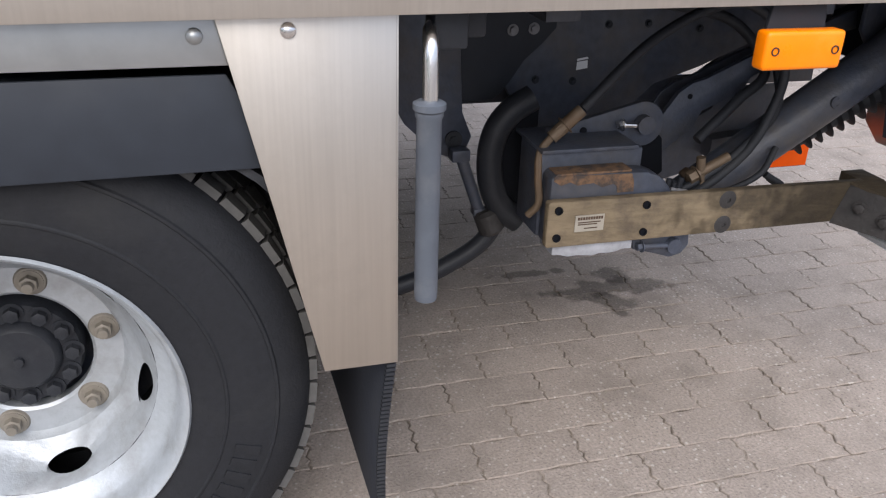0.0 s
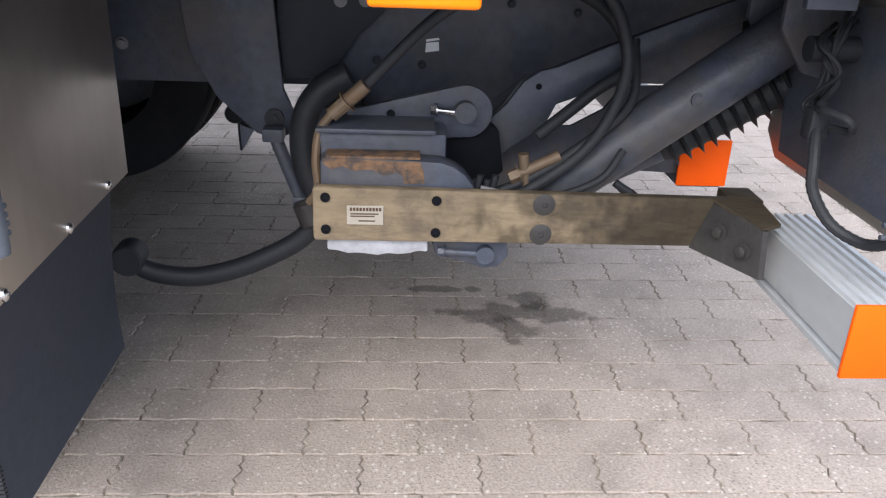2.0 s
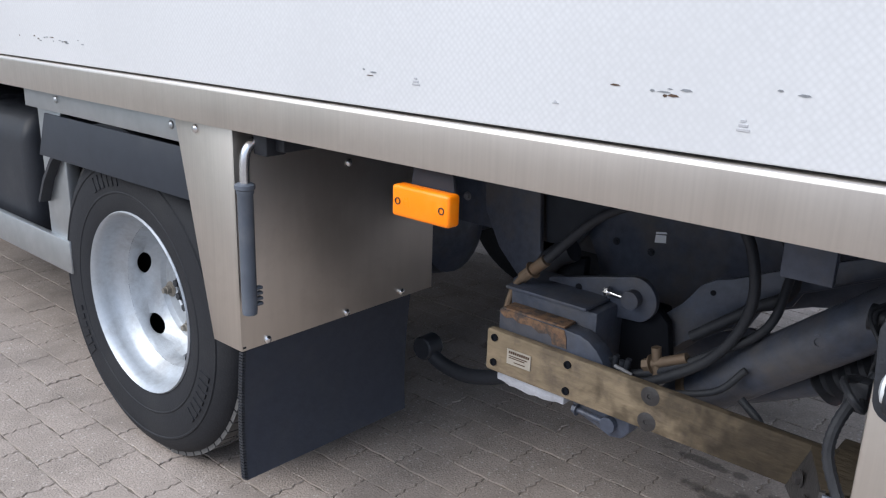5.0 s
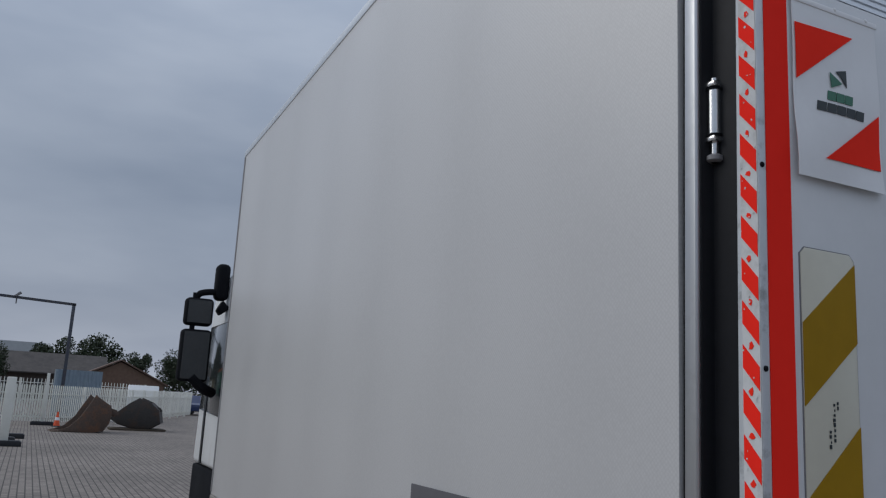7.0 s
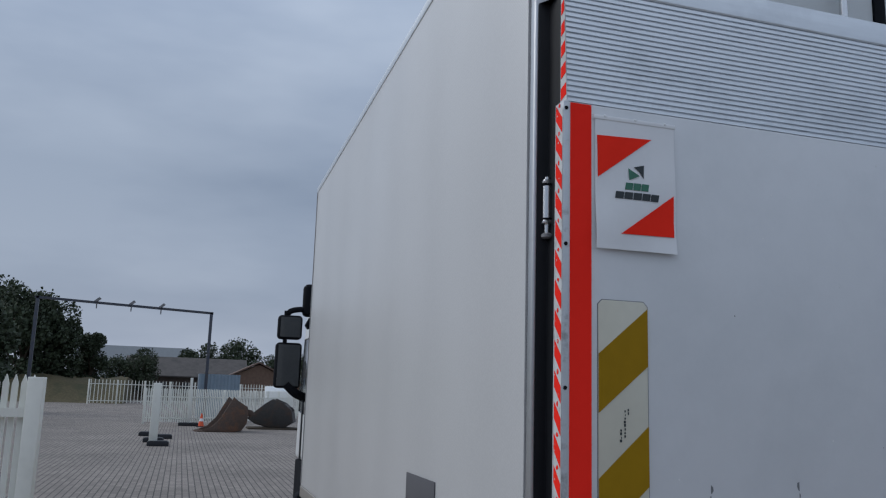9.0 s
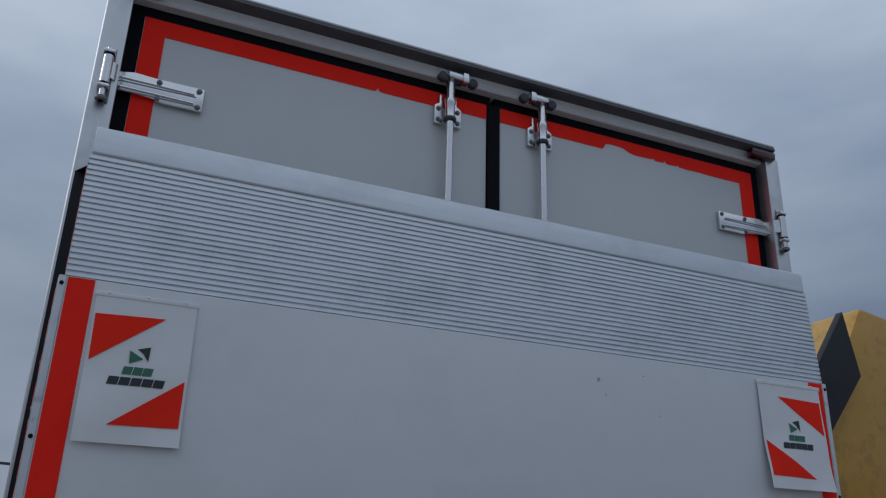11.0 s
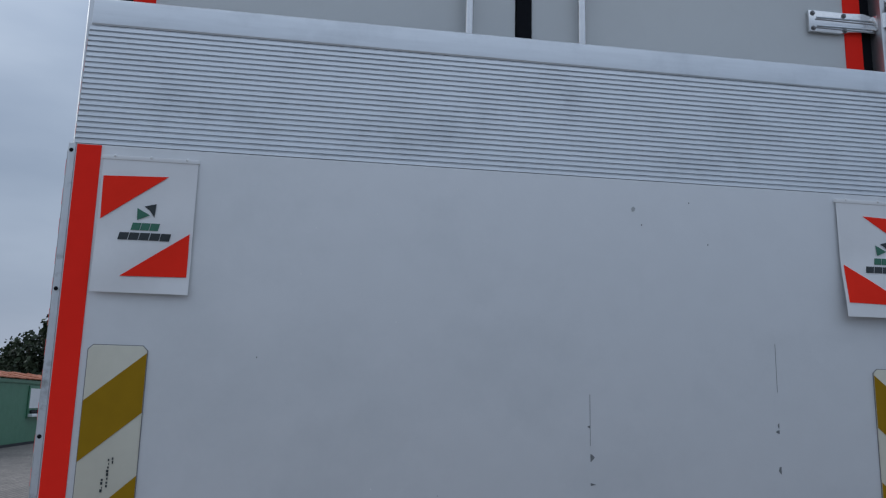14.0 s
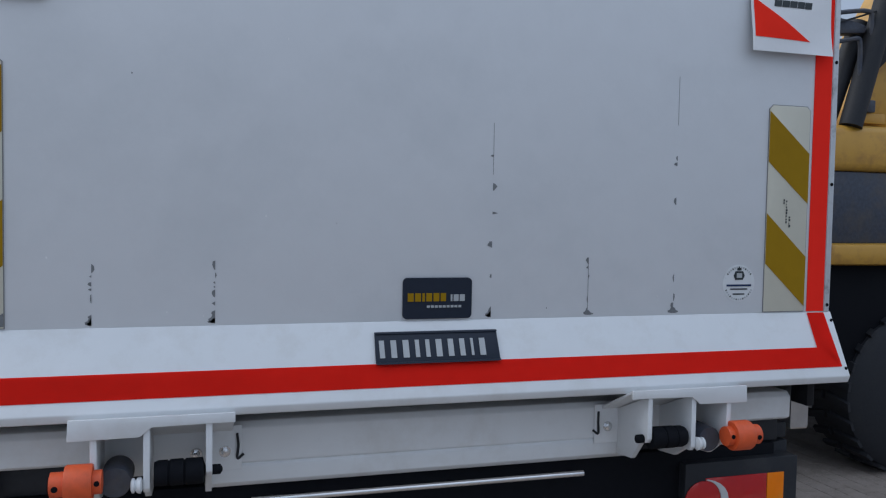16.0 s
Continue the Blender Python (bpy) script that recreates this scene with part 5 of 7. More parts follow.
for i in range(4):
    box(bm, -1.245, -1.226, 1.346, 1.360, 0.600 + i * 0.012, 0.607 + i * 0.012, 0.002)
part("grip", bm, GRIP, handle, "grey plastic grip")
bm = N()
box(bm, -1.24, -1.19, 1.30, 1.345, 0.93, 0.985, 0.004)
box(bm, -1.22, -1.10, 1.27, 1.30, 0.94, 0.985, 0.004)
part("handle_clamp", bm, PLASTIC, handle)

# ---- side marker lamp ----
bm = N()
prism(bm, [(0.785, 0.930), (0.885, 0.930), (0.877, 0.985), (0.793, 0.985)], "x", -1.262, -1.254, 0.002)
lamp = part("marker_lamp", bm, GUARD, truck, "amber side marker lamp on a grey tab")
bm = N()
box(bm, -1.291, -1.262, 0.774, 0.899, 0.898, 0.951, 0.006, 3)
part("lens", bm, AMBER, lamp, "amber plastic lens")
for y in (0.789, 0.884):
    bm = N()
    lathe(bm, [(0.006, 0), (0.006, 0.002), (0.0045, 0.002), (0.0045, -0.002)], (-1.2905, y, 0.925), (-1, 0, 0), 14)
    part("lens_screw", bm, PLASTIC, lamp)

# ---- corner light box, buffer, outline lamp ----
for s in (-1, 1):
    LAY = Matrix.Translation((0, -0.13, 0 if s < 0 else 0.03))
    bm = N()
    prism(bm, [(s * 0.71, 0.885), (s * 1.255, 0.934), (s * 1.268, 0.934), (s * 1.268, 0.592), (s * 1.25, 0.580), (s * 0.76, 0.580), (s * 0.71, 0.62)], "y", 0.046, 0.156, 0.004)
    if s < 0:
        # outer lower corner cut off
        pa, pb, pc = Vector((-1.27, 0.044, 0.685)), Vector((-1.27, 0.094, 0.576)), Vector((-1.218, 0.044, 0.576))
        nrm = (pb - pa).cross(pc - pa).normalized()
        if nrm.dot(Vector((-1.0, 0.3, 0.8)) - pa) > 0:
            nrm = -nrm
        cut = bmesh.ops.bisect_plane(bm, geom=bm.verts[:] + bm.edges[:] + bm.faces[:], plane_co=pa, plane_no=nrm, clear_outer=True)
        bmesh.ops.contextual_create(bm, geom=[g for g in cut["geom_cut"] if isinstance(g, bmesh.types.BMEdge)])
    lightbox = part("light_box", bm, STEEL if s < 0 else PLASTIC, truck, "brushed stainless steel corner light box" if s < 0 else "dark corner light box")
    # inner face coloured black for the shade and dark reflections on it
    bm = N()
    prism(bm, [(s * 0.73, 0.86), (s * 1.24, 0.905), (s * 1.24, 0.60), (s * 0.78, 0.60)], "y", 0.1575, 0.160)
    part("inner_face", bm, BLACK, lightbox, "inner face coloured dark for its shade")
    bm = N()
    box(bm, s * 1.272, s * 1.10, 0.058, 0.155, 0.938, 0.989, 0.005)
    part("buffer_block", bm, RUBBER, truck, "black rubber buffer block")
    # outline lamp: rubber boot on an oval pad, clear lens in front, red one behind
    bm = N()
    oval = [(0.128 + 0.030 * math.cos(radians(q)), 0.905 + 0.030 * math.sin(radians(q))) for q in range(-10, 191, 20)]
    oval += [(0.126 + 0.026 * math.cos(radians(q)), 0.828 + 0.026 * math.sin(radians(q))) for q in range(190, 351, 20)]
    prism(bm, oval, "x", s * 1.268, s * 1.278, 0.003)
    prism(bm, [(s * 1.274, 0.890), (s * 1.292, 0.886), (s * 1.307, 0.878), (s * 1.316, 0.861), (s * 1.316, 0.842), (s * 1.308, 0.826), (s * 1.292, 0.817), (s * 1.274, 0.818)], "y", 0.088, 0.136, 0.007, 3)
    stalk = part("outline_lamp", bm, RUBBER, lightbox, "rubber outline lamp with a white front and a red back")
    for yy, dy, m_ in ((0.1345, 1, LENS_WHITE), (0.0895, -1, LENS_RED)):
        bm = N()
        lathe(bm, [(0.019, 0), (0.018, 0.004), (0.012, 0.007), (0.002, 0.009)], (s * 1.294, yy - (0.0 if dy > 0 else -0.006), 0.852), (0, dy, 0), 24)
        part("outline_lens", bm, m_, lightbox)
    bolts("lamp_bolt", [(s * 1.278, 0.128, 0.915), (s * 1.278, 0.126, 0.816)], (s, 0, 0), 0.0058, 0.005, GALV, lightbox)
    # rear lamp cluster, set further out on the dark light box
    yl = 0.038 if s < 0 else -0.012
    xl = -0.045 if s < 0 else -0.035
    bm = N()
    box(bm, s * 0.85, s * (1.21 if s < 0 else 1.262), yl, 0.0465, 0.60, 0.862 if s < 0 else 0.90, 0.004)
    cluster = part("tail_lamp", bm, PLASTIC, truck, "rear lamp cluster in a black housing")
    for a, b, m_ in ((0.955, 1.18, LENS_RED), (1.18, 1.245, AMBER)):
        bm = N()
        box(bm, s * (a + 0.001 + xl), s * (b - 0.001 + xl), yl - 0.004, yl + 0.0005, 0.685, 0.852, 0.002)
        part("lamp_lens", bm, m_, cluster)
    bm = N()
    lathe(bm, [(0.062, 0), (0.062, 0.003), (0.050, 0.006), (0.01, 0.008)], (s * (0.945 + xl), yl - 0.002, 0.782), (0, -1, 0), 32)
    part("lamp_lens", bm, LENS_RED, cluster, "round red lamp lens")
    bm = N()
    arc_o = [(s * (0.945 + xl + 0.092 * math.cos(radians(q))), 0.782 + 0.068 * math.sin(radians(q))) for q in range(-80, 81, 16)]
    arc_i = [(s * (0.945 + xl + 0.066 * math.cos(radians(q))), 0.782 + 0.066 * math.sin(radians(q))) for q in range(80, -81, -16)]
    prism(bm, arc_o + arc_i, "y", yl - 0.008, yl + 0.0005)
    part("lamp_lens", bm, LENS_WHITE, cluster, "white crescent of the reversing lamp")
LAY = Matrix.Translation((0, -0.13, 0))
# studs, cables and plug behind the left light box
for z in (0.640, 0.620, 0.602):
    bm = N()
    tube(bm, [(-1.20, 0.156, z), (-1.20, 0.20, z)], 0.004, 8, 1)
    hexbolt(bm, (-1.20, 0.165, z), (0, 1, 0), 0.007, 0.008)
    part("stud", bm, BLACK, truck)
bm = N()
tube(bm, [(-0.98, 0.205, 0.735), (-1.02, 0.225, 0.70), (-1.05, 0.235, 0.66), (-1.06, 0.232, 0.62), (-1.08, 0.205, 0.575), (-1.12, 0.175, 0.56), (-1.16, 0.163, 0.575), (-1.18, 0.157, 0.60)], 0.0085, 10, 9, 0.10)
part("cable_conduit", bm, RUBBER, truck, "ribbed black cable conduit")
rng = random.Random(3)
for i in range(8):
    a, b = rng.uniform(-0.02, 0.02), rng.uniform(-0.03, 0.03)
    bm = N()
    tube(bm, [(-0.93 + b, 0.165 + a, 0.90 - 0.01 * i), (-0.98, 0.21 + a, 0.83 + b), (-0.99 - a, 0.205 + b * 0.4, 0.77 + a), (-0.95 + b, 0.20 + a, 0.73), (-0.99, 0.215, 0.705)], 0.0035, 8)
    part("cable", bm, RUBBER, truck, "thin black cable")
bm = N()
tube(bm, [(-1.00, 0.215, 0.73), (-1.04, 0.235, 0.74), (-1.08, 0.215, 0.735), (-1.07, 0.20, 0.715), (-1.03, 0.21, 0.71)], 0.006, 8)
part("cable", bm, RUBBER, truck)
bm = N()
box(bm, -1.022, -0.99, 0.205, 0.238, 0.685, 0.735, 0.006)
part("cable_plug", bm, PLASTIC, truck)
bm = N()
rod(bm, (-0.96, 0.15, 0.815), (-0.96, 0.235, 0.815), 0.020)
part("lamp_socket", bm, PLASTIC, truck)

# ---- under-run bars ----
def underrun(x0, x1, name_cap_at):
    bm = N()
    pr = [(0.095, 0.385), (0.095, 0.490)]
    k = 6
    for i in range(k):
        a = 0.095 + 0.112 * i / k
        b = 0.095 + 0.112 * (i + 1) / k
        pr += [(a + 0.003, 0.494), (b - 0.004, 0.496), (b - 0.002, 0.491)]
    pr += [(0.207, 0.490), (0.207, 0.408), (0.199, 0.404), (0.199, 0.398), (0.207, 0.394), (0.207, 0.385)]
    prism(bm, pr, "x", x0, x1)
    bar = part("underrun_bar", bm, BAR, truck, "ridged aluminium under-run bar with orange ends", 20)
    for xe in name_cap_at:
        bm = N()
        box(bm, xe - 0.004, xe + 0.004, 0.092, 0.210, 0.380, 0.500, 0.002)
        part("end_cap", bm, ORANGE, bar, "orange reflective end cap")


underrun(-1.205, -0.83, (-1.205,))
underrun(0.83, 1.205, (1.205,))
bm = N()
prism(bm, [(0.151, 0.440), (0.151, 0.534), (0.248, 0.534), (0.248, 0.440)], "x", -0.53, 0.53, 0.004)
mid = part("underrun_bar", bm, BLACK, truck, "dark middle under-run bar with orange ends")
for s in (-1, 1):
    bm = N()
    prism(bm, [(0.252, 0.470), (0.252, 0.545), (0.43, 0.530), (0.43, 0.478)], "x", s * 0.53, s * 0.42, 0.004)
    part("bar_bracket", bm, BLACK, mid)
for xe in (-0.536, 0.536):
    bm = N()
    box(bm, xe - 0.004, xe + 0.004, 0.144, 0.254, 0.446, 0.549, 0.002)
    part("end_cap", bm, ORANGE, mid)

# ---- lift arms and undercarriage ----
def lift_side(s):
    """Beam, pivot housing, cylinder and brackets on one side; s is -1 on the near side."""
    X = lambda v: s * v
    bm = N()
    prism(bm, [(0.262, 0.444), (1.003, 0.446), (1.007, 0.450), (1.007, 0.541), (1.003, 0.545), (0.262, 0.535)], "x", X(0.872), X(0.852), 0.003)
    beam = part("support_beam", bm, OLIVE, truck, "weathered olive steel beam with rust")
    # gusset flaring outwards from the beam to the under-run bar
    bm = N()
    quad = [(X(0.873), 0.335, 0.443), (X(0.873), 0.300, 0.536), (X(0.978), 0.255, 0.518), (X(0.992), 0.254, 0.436)]
    back = [(x, y - 0.010, z) for x, y, z in quad]
    vs, vb = [bm.verts.new(v) for v in quad], [bm.verts.new(v) for v in back]
    fs = [bm.faces.new(vs), bm.faces.new(vb[::-1])]
    fs += [bm.faces.new((vs[i], vb[i], vb[(i + 1) % 4], vs[(i + 1) % 4])) for i in range(4)]
    bmesh.ops.recalc_face_normals(bm, faces=fs)
    gus = part("end_gusset", bm, GREASE, beam, "dark greasy gusset plate")
    bm = N()
    top = [(X(0.874), 0.304, 0.537), (X(0.874), 0.222, 0.537), (X(0.955), 0.215, 0.523), (X(0.974), 0.254, 0.521)]
    low = [(x, y, z - 0.006) for x, y, z in top]
    vs, vb = [bm.verts.new(v) for v in top], [bm.verts.new(v) for v in low]
    fs = [bm.faces.new(vs), bm.faces.new(vb[::-1])]
    fs += [bm.faces.new((vs[i], vb[i], vb[(i + 1) % 4], vs[(i + 1) % 4])) for i in range(4)]
    bmesh.ops.recalc_face_normals(bm, faces=fs)
    part("top_flange", bm, OLIVE, beam, "worn top flange")
    bolts("gusset_bolt", [(X(0.915), 0.302, 0.492), (X(0.962), 0.276, 0.476)], (s * 0.55, 0.83, 0), 0.011, 0.010, GREASE, beam)
    bm = N()
    box(bm, X(0.872), X(0.80), 0.212, 0.270, 0.445, 0.534, 0.002)
    part("end_block", bm, OLIVE, beam)
    b = N()
    lathe(b, [(0.0085, 0), (0.0085, 0.004), (0.006, 0.004), (0.006, 0.001)], (0, 0, 0), (s, 0, 0), 16)
    me = mesh_of("socket_bolt", b, SEAL)
    for y, z in ((0.985, 0.527), (0.985, 0.468), (0.793, 0.524), (0.793, 0.464)):
        o = new("socket_bolt", me)
        o.parent, o.location = beam, LAY @ Vector((X(0.872), y, z))
    b = N()
    lathe(b, [(0.020, 0), (0.017, 0.0008), (0.009, 0.0030), (0.0055, 0.0030), (0.0045, 0.0004), (0.001, 0.0004)], (0, 0, 0), (s, 0, 0), 18)
    me = mesh_of("plug_weld", b, GREASE)
    for y, z in ((0.604, 0.519), (0.606, 0.463)):
        o = new("plug_weld", me)
        o.parent, o.location = beam, LAY @ Vector((X(0.872), y, z))
    if s < 0:
        bm = N()
        box(bm, -0.8745, -0.8725, 0.885, 0.948, 0.478, 0.513)
        lab = part("type_label", bm, LABEL, beam, "small faded label with reddish print bars")
        bm = N()
        lx = 0.943
        for i in range(10):
            box(bm, -0.8754, -0.8747, lx - 0.0042, lx, 0.5035, 0.5095)
            lx -= 0.0056
        for zz, a, b_ in ((0.497, 0.893, 0.942), (0.4925, 0.90, 0.942), (0.484, 0.899, 0.928)):
            box(bm, -0.8754, -0.8747, a, b_, zz, zz + 0.0022)
        part("print_bar", bm, RUST_DARK, lab)
    # black inner box with a thin lid
    bm = N()
    box(bm, X(0.80), X(0.68), 0.775, 1.000, 0.440, 0.622, 0.006)
    part("lift_box", bm, BLACK, truck, "black pivot box of the lift")
    bm = N()
    box(bm, X(0.815), X(0.66), 0.795, 1.005, 0.624, 0.632, 0.002)
    part("box_lid", bm, BLACK, truck, "thin black lid")
    # front cheek of the housing, rounded towards the rear
    bm = N()
    prism(bm, [(0.995, 0.440), (0.995, 0.584), (0.986, 0.592), (0.84, 0.588)] + [(0.80 - 0.085 * math.sin(radians(a)), 0.496 + 0.090 * math.cos(radians(a))) for a in range(10, 91, 16)] + [(0.715, 0.44)], "x", X(0.848), X(0.80), 0.005)
    hous = part("housing_cheek", bm, BLACK, truck, "black housing cheek with flaking rust")
    bm = N()
    prism(bm, [(0.990, 0.590), (0.822, 0.585), (0.816, 0.570), (0.814, 0.546), (0.850, 0.546), (0.853, 0.560), (0.862, 0.566), (0.885, 0.560), (0.905, 0.571), (0.94, 0.568), (0.955, 0.576), (0.975, 0.570), (0.990, 0.580)], "x", X(0.8500), X(0.8484))
    part("rust_patch", bm, RUST, hous, "flaking rust along the edge")
    bm = N()
    box(bm, X(0.848), X(0.805), 0.822, 0.985, 0.5885, 0.5935, 0.001)
    part("rust_edge", bm, RUST, hous)
    # pivot arm with a rounded end
    bm = N()
    arc = [(0.738 - 0.052 * math.sin(radians(a)), 0.642 + 0.050 * math.cos(radians(a))) for a in range(-6, 171, 12)]
    prism(bm, [(0.955, 0.590), (0.955, 0.640)] + arc + [(0.80, 0.590)], "x", X(0.716), X(0.700), 0.002)
    arm = part("pivot_arm", bm, BLACK, truck, "black pivot arm with a rounded end")
    bm = N()
    rod(bm, (X(0.715), 0.738, 0.645), (X(0.738), 0.738, 0.645), 0.020, 20)
    part("pivot_pin", bm, BLACK, arm)
    bm = N()
    rod(bm, (X(0.715), 0.875, 0.636), (X(0.718), 0.875, 0.636), 0.008)
    part("arm_hole", bm, SEAL, arm)
    bm = N()
    rod(bm, (X(0.728), 0.792, 0.648), (X(0.728), 0.757, 0.645), 0.006)
    hexbolt(bm, (X(0.728), 0.790, 0.648), (0, 1, 0), 0.0095, 0.012)
    part("lock_bolt", bm, CHROME, arm, "shiny locking bolt")
    # lift arm: cranked plates
    outline = [(0.775, 0.538), (0.689, 0.609), (0.653, 0.643), (0.621, 0.689), (0.590, 0.710), (0.558, 0.718), (0.459, 0.762), (0.269, 0.838), (0.20, 0.862), (0.19, 0.82), (0.264, 0.800), (0.445, 0.715), (0.462, 0.682), (0.556, 0.646), (0.575, 0.604), (0.646, 0.553), (0.70, 0.499), (0.74, 0.490)]
    bm = N()
    prism(bm, outline, "x", X(0.655), X(0.640), 0.002)
    la = part("lift_arm", bm, BLACK, truck, "black cranked lift arm plate")
    bm = N()
    prism(bm, [(y - 0.003, z - 0.018) for y, z in outline], "x", X(0.575), X(0.562), 0.002)
    part("inner_plate", bm, BLACK, la)
    bm = N()
    rod(bm, (X(0.6552), 0.593, 0.680), (X(0.6568), 0.593, 0.680), 0.006)
    part("arm_hole", bm, SEAL, la)
    # hydraulic cylinder, tilt cylinder and bellows
    a, b_ = Vector((X(0.705), 0.610, 0.451)), Vector((X(0.80), 0.155, 0.840))
    d, L = (b_ - a).normalized(), (b_ - a).length
    bm = N()
    lathe(bm, [(0.018, -0.05), (0.040, -0.032), (0.048, 0), (0.049, 0.02), (0.050, L * 0.98), (0.046, L)], a, d, 32)
    cyl = part("lift_cylinder", bm, BLACK, truck, "thick black hydraulic cylinder")
    bm = N()
    p = a + d * L * 0.60 + Vector((X(0.045), 0.0, 0.012))
    lathe(bm, [(0.013, 0), (0.013, 0.007), (0.007, 0.007), (0.007, 0.003)], p, (s, 0, 0.1), 18)
    part("cylinder_port", bm, BLACK, cyl)
    bm = N()
    lathe(bm, [(0.051, 0), (0.054, 0.003), (0.054, 0.020), (0.051, 0.023)], a + d * 0.035, d, 28)
    q = a + d * 0.046 + Vector((X(0.052), 0, 0))
    box(bm, q.x - 0.008, q.x + 0.008, q.y - 0.012, q.y + 0.012, q.z - 0.010, q.z + 0.014, 0.002)
    part("clamp_ring", bm, BRASS, cyl, "corroded clamp ring")
    a2, b2_ = Vector((X(0.69), 0.350, 0.580)), Vector((X(0.745), 0.095, 0.752))
    rings, Lb = [], (b2_ - a2).length
    for i in range(12):
        rings += [(0.034, Lb * i / 12), (0.036, Lb * (i + 0.3) / 12), (0.052, Lb * (i + 0.5) / 12), (0.036, Lb * (i + 0.7) / 12)]
    bm = N()
    lathe(bm, [(0.028, -0.01)] + rings + [(0.034, Lb)], a2, (b2_ - a2).normalized(), 28)
    part("rod_bellows", bm, RUBBER, cyl, "ribbed rubber bellows")
    bm = N()
    rod(bm, Vector((X(0.67), 0.64, 0.43)), a2, 0.030, 20)
    part("tilt_cylinder", bm, BLACK, cyl)
    # mounting plate hung from the chassis
    bm = N()
    prism(bm, [(1.0, 0.92), (0.99, 0.70), (0.955, 0.64), (0.93, 0.555), (0.70, 0.55), (0.673, 0.607), (0.60, 0.672), (0.49, 0.706), (0.312, 0.778), (0.10, 0.844), (0.10, 0.93)], "x", X(0.505), X(0.490), 0.002)
    mp_ = part("mounting_plate", bm, BLACK, truck, "large black mounting plate of the lift")
    bolts("plate_bolt", [(X(0.505), y, z) for y, z in ((0.736, 0.814), (0.636, 0.814), (0.813, 0.687), (0.906, 0.694), (0.50, 0.80))], (s, 0, 0), 0.0065, 0.008, GUARD, mp_)
    bm = N()
    prism(bm, [(0.778, 0.738), (0.806, 0.733), (0.806, 0.738), (0.781, 0.742)], "x", X(0.5065), X(0.5055))
    prism(bm, [(0.779, 0.716), (0.807, 0.712), (0.806, 0.731), (0.780, 0.734)], "x", X(0.5065), X(0.5055))
    part("paint_mark", bm, VINYL, mp_, "small white paint mark")
    bm = N()
    prism(bm, [(1.100, 0.95), (0.874, 0.95), (0.874, 0.814), (0.905, 0.780), (0.945, 0.745), (0.975, 0.700), (0.995, 0.674), (1.016, 0.659), (1.093, 0.657), (1.102, 0.77)], "x", X(0.530), X(0.518), 0.002)
    part("front_plate", bm, GUARD, mp_, "grey black plate in front of the mounting plate")
    bolts("plate_bolt", [(X(0.530), 0.977, 0.812), (X(0.530), 0.928, 0.814)], (s, 0, 0), 0.009, 0.009, GREY_PLATE, mp_)
    # dark filler added for the shade between pivot housing and lift arm
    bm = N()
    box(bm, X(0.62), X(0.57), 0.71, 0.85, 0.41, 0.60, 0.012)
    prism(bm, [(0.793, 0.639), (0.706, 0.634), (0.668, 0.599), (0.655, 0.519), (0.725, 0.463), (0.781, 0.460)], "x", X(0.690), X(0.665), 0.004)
    part("link_shade", bm, SEAL, mp_, "dark filler for the shaded gap beside the lift arm")
    # inner frame plate of the lift, with a slot between its two halves
    bm = N()
    prism(bm, [(0.79, 0.63), (0.63, 0.68), (0.48, 0.685), (0.31, 0.80), (0.15, 0.86), (0.14, 0.656), (0.39, 0.656), (0.443, 0.645), (0.548, 0.605), (0.569, 0.563), (0.68, 0.512), (0.84, 0.508)], "x", X(0.489), X(0.478), 0.001)
    part("inner_frame", bm, BLACK, mp_)
    bm = N()
    prism(bm, [(0.84, 0.506), (0.68, 0.510), (0.568, 0.560), (0.487, 0.560), (0.42, 0.598), (0.383, 0.650), (0.225, 0.653), (0.215, 0.51), (0.42, 0.476), (0.46, 0.432), (0.565, 0.408), (0.74, 0.40)], "x", X(0.489), X(0.478), 0.001)
    part("inner_frame", bm, BLACK, mp_)
    # rear end bracket holding the cylinder head
    bm = N()
    prism(bm, [(0.24, 0.99), (0.24, 0.83), (0.19, 0.76), (0.12, 0.74), (0.10, 0.80), (0.10, 0.99)], "x", X(0.87), X(0.855), 0.003)
    part("head_bracket", bm, BLACK, truck, "black bracket at the cylinder head")
    bm = N()
    prism(bm, [(0.24, 0.99), (0.24, 0.83), (0.19, 0.76), (0.12, 0.74), (0.10, 0.80), (0.10, 0.99)], "x", X(0.73), X(0.715), 0.003)
    part("head_bracket", bm, BLACK, truck, "black bracket at the cylinder head")
    # lower pivot with its bolt
    bm = N()
    prism(bm, [(0.80, 0.44), (0.79, 0.405), (0.74, 0.392), (0.70, 0.378), (0.672, 0.384), (0.655, 0.405), (0.66, 0.44)], "x", X(0.84), X(0.79), 0.007)
    lp = part("lower_pivot", bm, BLACK, truck, "black lower pivot lug")
    bm = N()
    rod(bm, (X(0.848), 0.775, 0.417), (X(0.848), 0.715, 0.414), 0.006)
    hexbolt(bm, (X(0.848), 0.775, 0.417), (0, 1, 0), 0.009, 0.012)
    rod(bm, (X(0.84), 0.700, 0.412), (X(0.855), 0.700, 0.412), 0.017)
    part("pivot_bolt", bm, BLACK, lp)
    bm = N()
    prism(bm, [(0.325, 0.99), (0.255, 0.99), (0.255, 0.890), (0.325, 0.890)], "x", X(1.11), X(1.095), 0.002)
    part("hanging_bracket", bm, BLACK, truck, "dark hanging bracket")
    # chassis rail
    bm = N()
